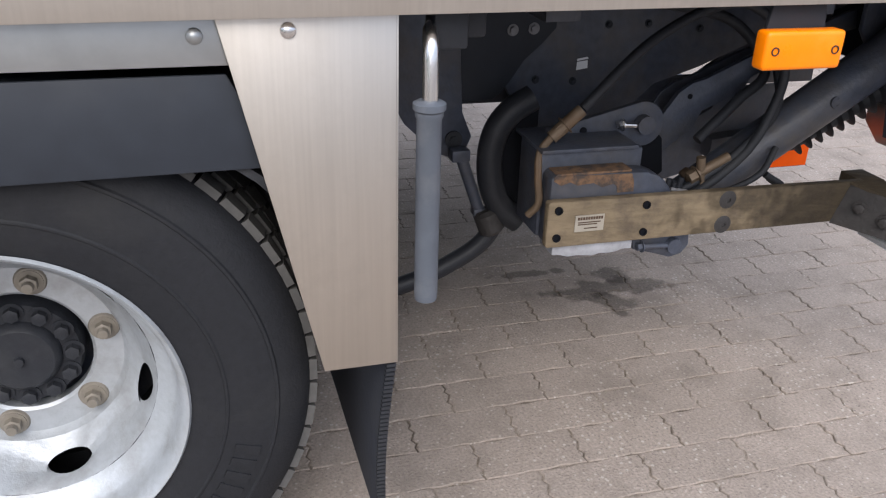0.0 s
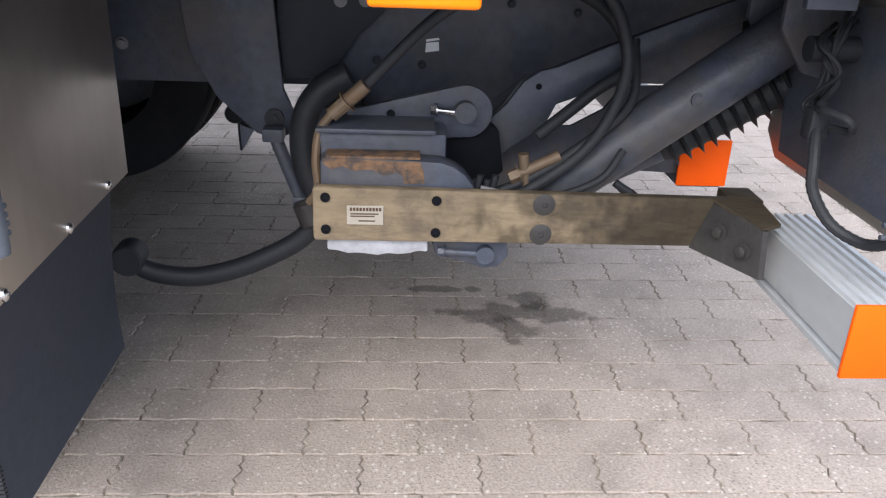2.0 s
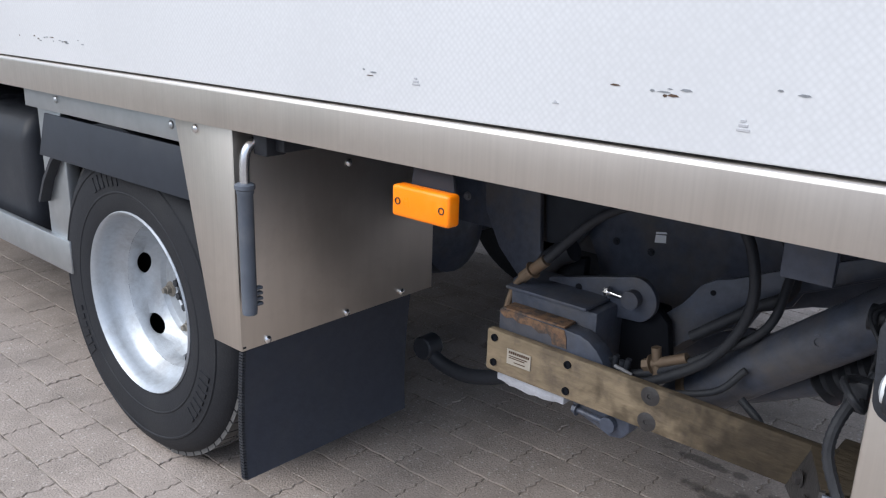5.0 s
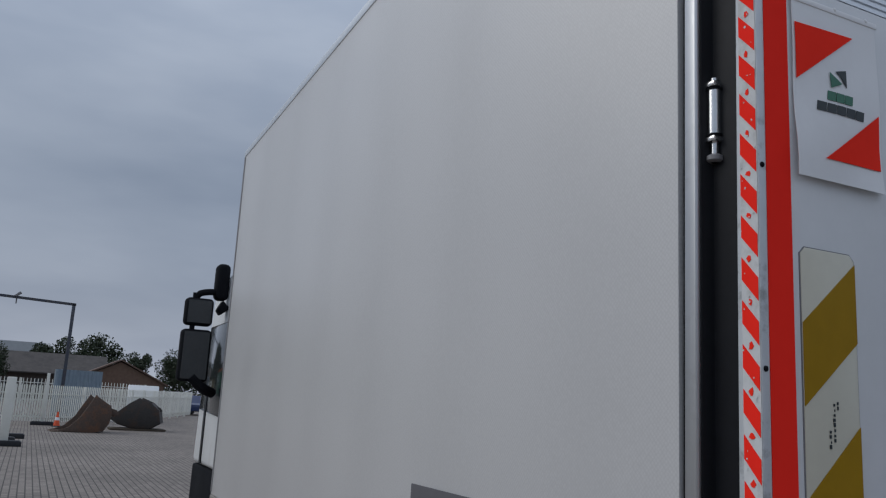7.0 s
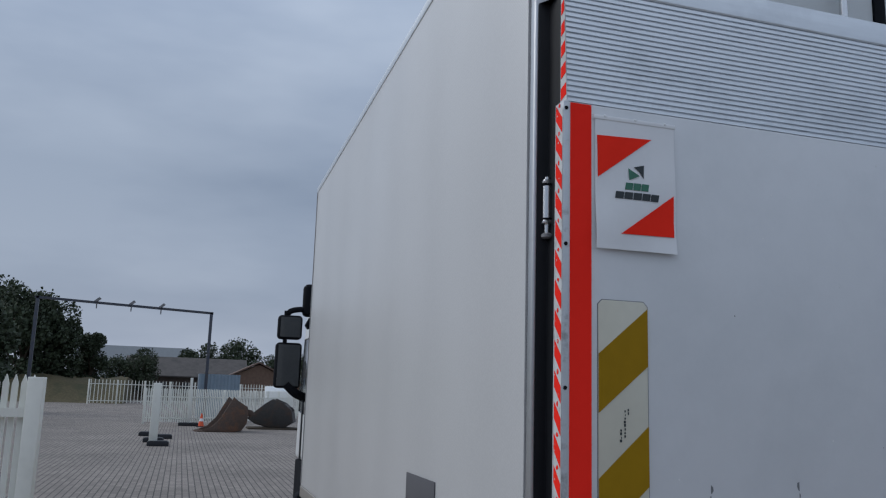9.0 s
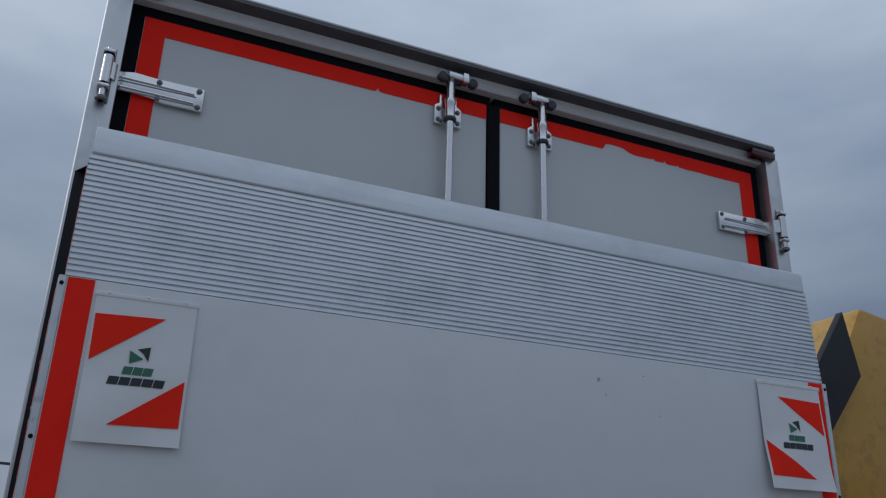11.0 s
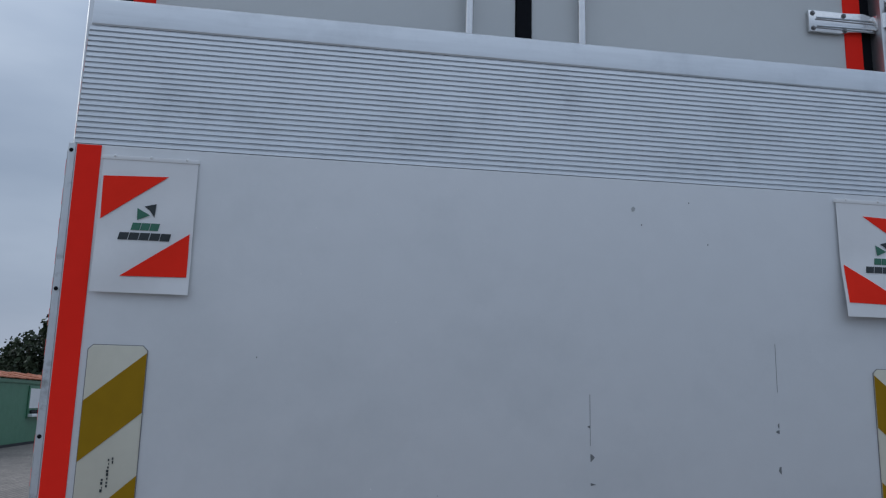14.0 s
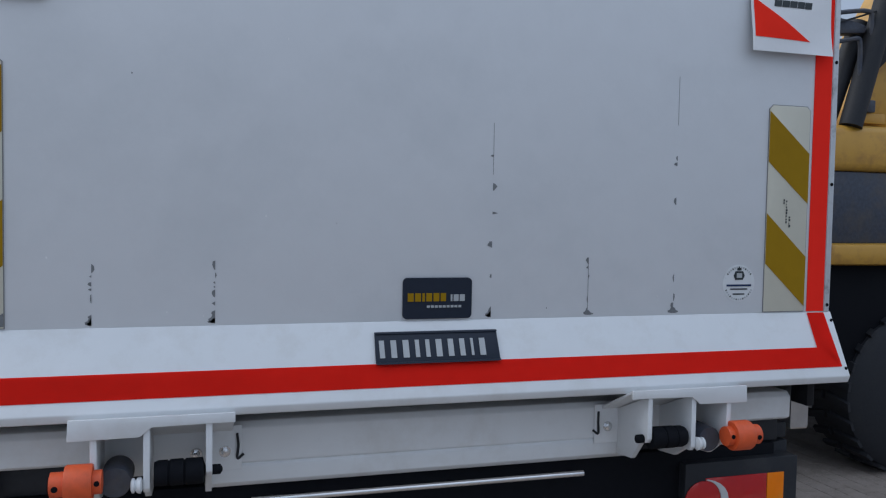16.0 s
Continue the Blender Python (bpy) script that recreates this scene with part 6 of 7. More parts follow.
    prism(bm, [(X(0.43), 0.623), (X(0.43), 0.90), (X(0.36), 0.90), (X(0.36), 0.89), (X(0.42), 0.89), (X(0.42), 0.633), (X(0.36), 0.633), (X(0.36), 0.623)], "y", 0.72, 6.3)
    rail = part("chassis_rail", bm, BLACK, truck, "black steel chassis rail")
    bolts("rail_bolt", [(X(0.43), 1.0 + 0.11 * i, 0.70 + 0.13 * (i % 2)) for i in range(8)], (s, 0, 0), 0.009, 0.009, GREY_PLATE, rail)
    # spring hanger, drop link, stabiliser bar
    bm = N()
    prism(bm, [(1.285, 0.99), (1.285, 0.833), (1.272, 0.712), (1.224, 0.620), (1.15, 0.548), (1.115, 0.536), (1.085, 0.545), (1.069, 0.584), (1.092, 0.640), (1.106, 0.838), (1.106, 0.99)], "x", X(0.556), X(0.540), 0.003)
    sh = part("spring_hanger", bm, BLACK, truck, "black spring hanger plate")
    bm = N()
    rod(bm, (X(0.556), 1.112, 0.580), (X(0.562), 1.112, 0.580), 0.020)
    rod(bm, (X(0.562), 1.112, 0.580), (X(0.566), 1.112, 0.580), 0.009)
    part("hanger_eye", bm, PLASTIC, sh)
    bm = N()
    rod(bm, (X(0.60), 1.110, 0.565), (X(0.60), 1.058, 0.420), 0.0135, 14)
    box(bm, X(0.615), X(0.575), 1.088, 1.130, 0.545, 0.572, 0.004)
    box(bm, X(0.615), X(0.585), 1.045, 1.075, 0.412, 0.430, 0.004)
    part("drop_link", bm, BLACK, truck)
    bm = N()
    tube(bm, [(X(0.61), 1.015, 0.43), (X(0.61), 1.030, 0.375), (X(0.61), 1.064, 0.335), (X(0.61), 1.122, 0.300), (X(0.61), 1.199, 0.266), (X(0.61), 1.287, 0.246), (X(0.61), 1.373, 0.256), (X(0.61), 1.425, 0.290)], 0.021, 14)
    lathe(bm, [(0.030, -0.03), (0.034, -0.025), (0.034, 0.025), (0.030, 0.03)], (X(0.61), 1.418, 0.290), (1, 0, 0), 20)
    part("stabiliser_bar", bm, PLASTIC, truck, "bent black stabiliser bar")
    # hoses, unions, pipes
    for line, r in (([(X(0.79), 0.915, 0.707), (X(0.79), 0.81, 0.813), (X(0.78), 0.729, 0.862), (X(0.77), 0.649, 0.892), (X(0.77), 0.570, 0.900), (X(0.78), 0.498, 0.853), (X(0.79), 0.465, 0.762), (X(0.79), 0.478, 0.677), (X(0.80), 0.527, 0.598), (X(0.81), 0.62, 0.528), (X(0.81), 0.70, 0.490)], 0.0105),
                    ([(X(0.80), 0.72, 0.500), (X(0.80), 0.62, 0.545), (X(0.79), 0.52, 0.612), (X(0.76), 0.44, 0.68), (X(0.70), 0.43, 0.78)], 0.0090),
                    ([(X(0.82), 0.72, 0.490), (X(0.825), 0.60, 0.512), (X(0.82), 0.50, 0.548), (X(0.80), 0.455, 0.60)], 0.0070),
                    ([(X(0.79), 0.46, 0.535), (X(0.80), 0.415, 0.500), (X(0.79), 0.47, 0.462), (X(0.77), 0.58, 0.445)], 0.0080),
                    ([(X(0.79), 0.45, 0.525), (X(0.80), 0.40, 0.485), (X(0.79), 0.46, 0.450), (X(0.77), 0.56, 0.438)], 0.0065),
                    ([(X(0.72), 0.60, 0.60), (X(0.70), 0.50, 0.68), (X(0.68), 0.43, 0.74), (X(0.62), 0.50, 0.84), (X(0.58), 0.70, 0.88)], 0.0120)):
        bm = N()
        tube(bm, line, r, 12, 8)
        part("hydraulic_hose", bm, RUBBER, truck, "black hydraulic hose looping over the cylinder")
    bm = N()
    rod(bm, (X(0.79), 0.918, 0.704), (X(0.79), 0.978, 0.650), 0.0135)
    hexbolt(bm, (X(0.79), 0.950, 0.675), (0, 0.75, -0.66), 0.014, 0.02)
    part("brass_union", bm, BRASS, truck, "worn brass hose union")
    bm = N()
    rod(bm, (X(0.80), 0.655, 0.545), (X(0.80), 0.570, 0.588), 0.0105)
    hexbolt(bm, (X(0.80), 0.640, 0.552), (0, 0.9, -0.42), 0.014, 0.02)
    rod(bm, (X(0.80), 0.628, 0.530), (X(0.80), 0.636, 0.590), 0.010)
    part("brass_union", bm, BRASS, truck, "worn brass tee union")
    bm = N()
    tube(bm, [(X(0.79), 0.975, 0.655), (X(0.79), 1.000, 0.620), (X(0.805), 1.006, 0.57), (X(0.81), 1.003, 0.52), (X(0.80), 1.02, 0.49)], 0.008, 10)
    part("steel_pipe", bm, BRASS, truck, "corroded bent pipe")
    bm = N()
    tube(bm, [(X(0.62), 0.955, 0.685), (X(0.62), 1.0, 0.659), (X(0.62), 1.032, 0.62), (X(0.62), 1.045, 0.572), (X(0.62), 1.045, 0.524), (X(0.62), 1.035, 0.478), (X(0.62), 1.009, 0.43), (X(0.63), 0.97, 0.40)], 0.029, 18, 6)
    part("rubber_elbow", bm, PLASTIC, truck, "thick greasy rubber elbow")
    # dark block added to close the view between elbow and pivot box
    bm = N()
    prism(bm, [(0.93, 0.42), (0.93, 0.665), (0.985, 0.655), (1.020, 0.615), (1.030, 0.55), (1.020, 0.48), (0.995, 0.42)], "x", X(0.605), X(0.575), 0.006)
    part("dark_block", bm, SEAL, truck, "dark block beside the elbow")
    bm = N()
    lathe(bm, [(0.022, -0.03), (0.031, -0.022), (0.031, 0.022), (0.022, 0.03)], (X(0.615), 1.038, 0.400), (0.1, 0.35, 0.93), 20)
    part("stabiliser_joint", bm, GREASE, truck, "dark rubber joint of the stabiliser bar")
    for i in range(4):
        bm = N()
        c0 = Vector((X(0.815), 0.735 - 0.014 * i, 0.500 + 0.008 * (i % 2)))
        rod(bm, c0, c0 + Vector((0, -0.008, 0.045)), 0.0065)
        part("wire_connector", bm, PLASTIC, truck)
    bm = N()
    rod(bm, (X(0.822), 0.712, 0.532), (X(0.822), 0.672, 0.524), 0.004)
    part("cable_tail", bm, GREY_PLATE, truck)
    if s < 0:
        bm = N()
        k = 10
        prism(bm, [(0.985 - 0.180 * i / k, 0.421 - 0.008 * math.sin(3.14 * i / k) + 0.002 * math.sin(i * 2.3)) for i in range(k + 1)] + [(0.805, 0.446), (0.985, 0.446)], "x", -0.858, -0.79, 0.004)
        part("plastic_wrap", bm, BAG, truck, "crumpled white plastic wrap under the housing")


lift_side(-1)
lift_side(1)
# axle and dark parts further in
bm = N()
rod(bm, (-0.75, WY, WR), (0.75, WY, WR), 0.07)
lathe(bm, [(0.05, -0.16), (0.16, -0.1), (0.19, 0), (0.16, 0.1), (0.05, 0.16)], (0, WY, WR), (0, 1, 0), 24)
part("rear_axle", bm, BLACK, truck, "black rear axle")
bm = N()
box(bm, -0.36, 0.36, 1.10, 1.20, 0.68, 0.88, 0.01)
rod(bm, (-0.34, 0.60, 0.76), (0.34, 0.60, 0.76), 0.06)
part("chassis_cross_member", bm, BLACK, truck)

LAY = BOX

# ---- cab, tank, mirrors ----
bm = N()
prism(bm, [(4.75, 1.14), (4.72, 2.10), (4.85, 2.62), (5.20, 2.75), (6.05, 2.62), (6.30, 1.70), (6.36, 1.14)], "x", -1.12, 1.12, 0.05, 3)
cab = part("cab", bm, WHITE_STEEL, truck, "white truck cab")
bm = N()
prism(bm, [(5.25, 1.55), (5.25, 2.30), (6.05, 2.30), (6.22, 1.60)], "x", -1.126, -1.118, 0.01)
part("side_window", bm, GLASS_DARK, cab)
bm = N()
prism(bm, [(4.76, 0.45), (4.76, 1.135), (6.36, 1.135), (6.38, 0.45)], "x", -1.115, 1.115, 0.02)
part("cab_step", bm, SEAL, cab, "black plastic step and wing")
for s in (-1, 1):
    bm = N()
    prism(bm, [(s * 1.20, 0.56), (s * 1.315, 0.60), (s * 1.33, 0.70), (s * 1.33, 0.88), (s * 1.305, 0.98), (s * 1.26, 1.00), (s * 0.80, 1.00), (s * 0.80, 0.56)], "y", 4.58, 4.75, 0.02)
    part("wheel_guard", bm, SEAL, cab, "black guard behind the front wheel")
    bm = N()
    box(bm, s * 1.120, s * 1.130, 5.92, 5.99, 1.16, 1.72, 0.003)
    part("door_edge", bm, PLASTIC, cab)
bm = N()
lathe(bm, [(0.25, -0.26), (0.42, -0.25), (0.432, -0.20), (0.432, -0.03), (0.41, 0.0), (0.25, 0.0)], (-1.15, 5.45, 0.432), (-1, 0, 0), 48)
part("front_wheel", bm, RUBBER, truck, "black front tyre")
bm = N()
lathe(bm, [(0.25, -0.26), (0.42, -0.25), (0.432, -0.20), (0.432, -0.03), (0.41, 0.0), (0.25, 0.0)], (1.20, 5.45, 0.432), (1, 0, 0), 48)
part("front_wheel", bm, RUBBER, truck, "black front tyre")
# mirrors on their arm
LAY = BOX @ Matrix.Translation((-0.045, 0, 0.115))
bm = N()
box(bm, -1.19, -1.08, 5.42, 5.56, 2.36, 2.66, 0.04, 3)
prism(bm, [(-1.12, 2.36), (-1.16, 2.28), (-1.13, 2.24), (-1.06, 2.30)], "y", 5.42, 5.54, 0.01)
tube(bm, [(-1.13, 5.48, 2.42), (-1.22, 5.46, 2.42), (-1.30, 5.46, 2.40), (-1.33, 5.46, 2.36)], 0.026, 10)
tube(bm, [(-1.12, 5.50, 1.62), (-1.22, 5.43, 1.66), (-1.31, 5.42, 1.74)], 0.04, 10)
tube(bm, [(-1.34, 5.44, 2.40), (-1.34, 5.44, 2.1), (-1.33, 5.44, 1.7)], 0.02, 10)
mir = part("mirror_arm", bm, SEAL, cab, "black double mirror on arms")
for (z0, z1, w) in ((2.14, 2.36, 0.22), (1.70, 2.11, 0.235)):
    bm = N()
    box(bm, -1.30 - w / 2, -1.30 + w / 2, 5.40, 5.52, z0, z1, 0.035, 4)
    part("mirror_housing", bm, SEAL, cab)
    # dark glass colour stands in for the dark view the mirror reflects
    bm = N()
    box(bm, -1.30 - w / 2 + 0.02, -1.30 + w / 2 - 0.02, 5.394, 5.399, z0 + 0.02, z1 - 0.02, 0.0)
    part("mirror_glass", bm, GLASS_DARK, cab)
LAY = BOX
# fuel tank and side gear between the axles
bm = N()
prism(bm, [(-1.20, 0.42), (-1.20, 0.82), (-1.15, 0.89), (-0.60, 0.89), (-0.55, 0.78), (-0.55, 0.42)], "y", 2.50, 4.15, 0.04, 3)
tank = part("fuel_tank", bm, PLASTIC, truck, "black plastic tank under the box")
for y in (2.85, 3.4, 3.95):
    bm = N()
    prism(bm, [(-1.212, 0.44), (-1.212, 0.825), (-1.155, 0.903), (-0.6, 0.903), (-0.6, 0.891), (-1.15, 0.891), (-1.201, 0.82), (-1.201, 0.44)], "y", y, y + 0.05)
    part("tank_strap", bm, PLASTIC, tank)
bm = N()
box(bm, -1.23, -1.19, 2.15, 2.30, 0.45, 0.99, 0.004)
box(bm, -1.245, -1.225, 2.15, 4.1, 0.45, 0.55, 0.004)
part("side_guard", bm, GALV, truck, "side guard rail under the sill")
for y in (4.30, 4.05):
    bm = N()
    lathe(bm, [(0.024, 0), (0.024, 0.035), (0.014, 0.045)], (-1.19, y, 0.88), (-1, 0, 0.2), 16)
    part("air_coupling", bm, CONE, truck, "orange coupling cap")

LAY = Matrix.Identity(4)

# ---- yard behind: fences, gantry, buckets, buildings, trees ----
def fence_run(p, q, height, pitch=0.11, w=0.03, drop=0.36):
    """A white steel picket fence with posts and two rails."""
    f = thing("picket_fence", "white steel picket fence on the yard", "fence", (p[0], p[1], 0), "yard fence")
    d = Vector((q[0] - p[0], q[1] - p[1], 0))
    L = d.length
    rz = math.atan2(d.y, d.x)
    f.rotation_euler = (0, 0, rz)
    b = N()
    prism(b, [(-w, 0.12), (w, 0.12), (w, height - 0.06), (0, height), (-w, height - 0.06)], "y", -0.012, 0.012)
    me = mesh_of("picket", b, FENCE_WHITE)
    for i in range(int(L / pitch)):
        o = new("picket", me)
        o.parent, o.location = f, ((i + 0.5) * pitch, -0.03, 0)
    b = N()
    box(b, 0, L, -0.015, 0.03, 0.28, 0.34)
    box(b, 0, L, -0.015, 0.03, height - drop - 0.06, height - drop)
    part("rail", b, FENCE_WHITE, f)
    for i in range(int(L / 2.6) + 1):
        b = N()
        box(b, i * 2.6 - 0.05, i * 2.6 + 0.05, -0.04, 0.06, 0, height - 0.015, 0.005)
        part("post", b, FENCE_WHITE, f)
    return f


fence_run((-3.125, 4.1), (-6.6, 4.35), 1.815, 0.058, 0.019, 0.225)
fence_run((-3.7, 38.4), (-1.7, 38.0), 1.66, 0.10)
fence_run((-1.7, 38.0), (2.3, 43.0), 1.66, 0.135)
fence_run((2.3, 43.0), (8.1, 60.0), 1.66, 0.22)
fence_run((-9.7, 75.0), (8.0, 86.0), 2.15, 0.34)
gp = thing("gate_post", "thick white gate end post on dark rubber feet", "post", (-2.85, 24.3, 0))
bm = N()
box(bm, -0.12, 0.12, -0.10, 0.10, 0.12, 1.84, 0.02)
part("post", bm, FENCE_WHITE, gp)
for x_, y_ in ((-0.16, -0.25), (-0.34, 1.4), (-0.10, 3.3), (-0.62, 4.8)):
    bm = N()
    prism(bm, [(x_, 0.0), (x_, 0.11), (x_ + 0.06, 0.15), (x_ + 0.56, 0.15), (x_ + 0.62, 0.11), (x_ + 0.62, 0.0)], "y", y_, y_ + 0.4, 0.015)
    part("rubber_foot", bm, RUBBER, gp)
fp = thing("fence_post", "tall white fence post on a dark rubber foot", "post", (-1.72, 37.6, 0))
bm = N()
box(bm, -0.06, 0.06, -0.06, 0.06, 0.10, 2.15, 0.01)
part("post", bm, FENCE_WHITE, fp)
bm = N()
prism(bm, [(-0.45, 0.0), (-0.45, 0.11), (-0.38, 0.15), (0.38, 0.15), (0.45, 0.11), (0.45, 0.0)], "y", -0.3, 0.2, 0.015)
part("rubber_foot", bm, RUBBER, fp)

# black gantry with lights
gan = thing("gantry", "black steel gantry with flood lights", "gantry", (-0.92, 44.0, 0))
bm = N()
box(bm, -0.08, 0.08, -0.08, 0.08, 0, 5.72, 0.01)
part("gantry_post", bm, BLACK, gan)
bm = N()
box(bm, -8.70, -8.54, -0.08, 0.08, 0, 6.1, 0.01)
part("gantry_post", bm, BLACK, gan)
bm = N()
prism(bm, [(0.10, 5.64), (0.10, 5.76), (-8.75, 6.10), (-8.75, 5.98)], "y", -0.08, 0.10)
part("gantry_beam", bm, BLACK, gan)
for x in (-2.7, -4.2, -5.9):
    bm = N()
    z = 5.72 - x * 0.041
    prism(bm, [(x - 0.05, z + 0.02), (x + 0.22, z + 0.26), (x + 0.30, z + 0.18), (x + 0.08, z)], "y", -0.15, 0.15)
    rod(bm, (x + 0.1, 0, z - 0.34), (x + 0.1, 0, z), 0.03)
    part("flood_light", bm, GREY_PLATE, gan)


def digger_bucket(at, rz, w, outline, shell, steel, label):
    """An excavator bucket lying on its back: two cheeks, a thick curved shell, teeth and mounting ears."""
    t = thing("digger_bucket", label, "bucket", at)
    t.rotation_euler = (0, 0, radians(rz))
    for y in (-w / 2, w / 2 - 0.05):
        bm = N()
        prism(bm, outline, "y", y, y + 0.05, 0.01)
        part("cheek", bm, steel, t)
    run = [Vector((p[0], 0, p[1])) for p in shell]
    mid = sum(run, Vector()) / len(run)
    inner = [p + (mid - p).normalized() * 0.06 for p in run]
    bm = N()
    prism(bm, [(p.x, p.z) for p in run] + [(p.x, p.z) for p in inner[::-1]], "y", -w / 2 + 0.051, w / 2 - 0.051)
    part("shell", bm, steel, t)
    x0, z0 = shell[0]
    for i in range(5):
        y = -w / 2 + w * (i + 0.5) / 5
        bm = N()
        prism(bm, [(x0 - 0.16, z0), (x0 + 0.06, z0 - 0.02), (x0 + 0.06, z0 + 0.07)], "y", y - 0.06, y + 0.06)
        part("tooth", bm, steel, t)
    x1, z1 = shell[-1]
    for y in (-0.22, 0.16):
        bm = N()
        prism(bm, [(x1 - 0.02, z1 - 0.10), (x1 + 0.30, z1 - 0.18), (x1 + 0.40, z1 - 0.32), (x1 + 0.22, z1 - 0.46)], "y", y, y + 0.06, 0.01)
        part("mounting_ear", bm, steel, t)
    return t


digger_bucket((-0.42, 33.2, 0), 6, 1.3, [(-0.99, 0.03), (-0.55, 0.20), (-0.20, 0.56), (0.02, 0.96), (0.27, 1.40), (0.38, 1.30), (0.82, 1.02), (0.88, 0.72), (0.82, 0.36), (0.66, 0.08), (0.25, 0.0)],
              [(-0.99, 0.0), (0.25, -0.004), (0.66, 0.06), (0.84, 0.34), (0.90, 0.72), (0.84, 1.04)], BUCKET, "rusty excavator bucket lying on the paving")
digger_bucket((1.86, 36.0, 0.085), -14, 1.2, [(-1.03, 0.38), (-0.66, 0.72), (-0.30, 1.02), (0.06, 1.25), (0.50, 1.08), (0.86, 0.78), (0.96, 0.26), (0.56, 0.02), (-0.20, 0.03), (-0.70, 0.18)],
              [(-1.03, 0.36), (-0.70, 0.15), (-0.20, 0.01), (0.56, 0.0), (0.98, 0.25), (0.88, 0.78), (0.55, 1.06)], BUCKET_DARK, "dark worn excavator bucket on a pallet")
bm = N()
box(bm, 0.75, 2.95, 35.3, 36.6, 0.0, 0.08, 0.01)
solo("pallet", bm, BARK, "flat dark timber pallet under a bucket", "pallet")
cone = thing("traffic_cone", "orange traffic cone with a white band", "cone", (-1.19, 36.8, 0))
bm = N()
lathe(bm, [(0.13, 0.03), (0.025, 0.60)], (0, 0, 0), (0, 0, 1), 20)
part("cone_body", bm, CONE, cone)
bm = N()
lathe(bm, [(0.094, 0.25), (0.072, 0.37)], (0, 0, 0), (0, 0, 1), 20, False)
part("white_band", bm, VINYL, cone)
bm = N()
box(bm, -0.2, 0.2, -0.2, 0.2, 0, 0.035, 0.01)
part("cone_foot", bm, RUBBER, cone)
# corrugated container behind the fence
bm = N()
pts = []
for i in range(24):
    x = -1.30 + 2.15 * i / 23
    pts.append((x, 44.0 - (0.05 if i % 2 else 0)))
prism(bm, pts + [(0.85, 46.5), (-1.30, 46.5)], "z", 0.1, 2.45)
solo("site_container", bm, BLUEGREY, "blue-grey corrugated site container behind the fence", "container")
# vehicles far off
def small_vehicle(name, at, rz, size, body, label):
    L, W, H = size
    v = thing(name, label, "vehicle", at)
    v.rotation_euler = (0, 0, radians(rz))
    bm = N()
    prism(bm, [(-L / 2, 0.3), (-L / 2, H * 0.55), (-L * 0.40, H * 0.62), (-L * 0.28, H), (L * 0.25, H), (L * 0.36, H * 0.62), (L / 2, H * 0.52), (L / 2, 0.3)], "y", -W / 2, W / 2, 0.06, 3)
    part("body", bm, body, v)
    bm = N()
    prism(bm, [(-L * 0.36, H * 0.64), (-L * 0.26, H * 0.95), (L * 0.23, H * 0.95), (L * 0.31, H * 0.64)], "y", -W / 2 - 0.01, W / 2 + 0.01)
    part("window", bm, GLASS_DARK, v)
    for a in (-L * 0.3, L * 0.3):
        for b in (-W / 2, W / 2):
            bm = N()
            lathe(bm, [(0.2, -0.1), (0.32, -0.1), (0.32, 0.1), (0.2, 0.1)], (a, b, 0.32), (0, 1, 0), 20)
            part("wheel", bm, RUBBER, v)


small_vehicle("parked_car", (9.3, 64.0, 0), 60, (4.2, 1.8, 1.45), CAR_BLUE, "dark blue parked car on the yard")
small_vehicle("parked_van", (4.75, 60.0, 0), 84, (4.6, 2.0, 1.95), WHITE_STEEL, "white parked van behind the buckets")

# far houses
def house(at, rz, L, W, eave, ridge, wall, roof, label, windows=4):
    h = thing("far_house", label, "house", at)
    h.rotation_euler = (0, 0, radians(rz))
    bm = N()
    prism(bm, [(-W / 2, 0), (-W / 2, eave), (0, ridge - 0.15), (W / 2, eave), (W / 2, 0)], "x", -L / 2, L / 2)
    part("wall", bm, wall, h)
    for s in (-1, 1):
        bm = N()
        prism(bm, [(s * (W / 2 + 0.4), eave - 0.2), (0, ridge), (0, ridge + 0.15), (s * (W / 2 + 0.4), eave - 0.05)], "x", -L / 2 - 0.3, L / 2 + 0.3)
        part("roof", bm, roof, h)
    for i in range(windows):
        bm = N()
        x = -L / 2 + L * (i + 0.5) / windows
        box(bm, x - 0.5, x + 0.5, -W / 2 - 0.05, -W / 2 + 0.05, 0.9, min(2.2, eave - 0.3))
        part("window", bm, GLASS_DARK, h)


house((5.9, 95.0, 0), 90, 8, 9, 2.3, 4.5, BRICK_WALL, ROOF, "brown brick house with a tiled gable roof", 2)
house((-1.6, 108.0, 0), 0, 14, 9, 3.0, 5.2, BRICK_DARK, ROOF_DARK, "long low brown brick building with a tiled roof", 5)
bm = N()
box(bm, -20, -1, 150, 170, 0, 8.3)
solo("far_hall", bm, HALL, "pale grey industrial hall far off", "hall")
# strip of dry verge
bm = N()
prism(bm, [(79.0, -0.05), (80.0, 0.3), (82.5, 1.6), (84.5, 2.3), (96.0, 2.4), (98.0, -0.05)], "x", -60, -7.2)
bank_rng = random.Random(9)
bmesh.ops.subdivide_edges(bm, edges=[e for e in bm.edges if abs(e.verts[0].co.x - e.verts[1].co.x) > 10], cuts=40)
for v in bm.verts:
    if v.co.z > 0.2:
        v.co.z += bank_rng.uniform(-0.25, 0.25)
solo("verge", bm, GRASS, "low bank of dry yellow grass", "grass", "structure")


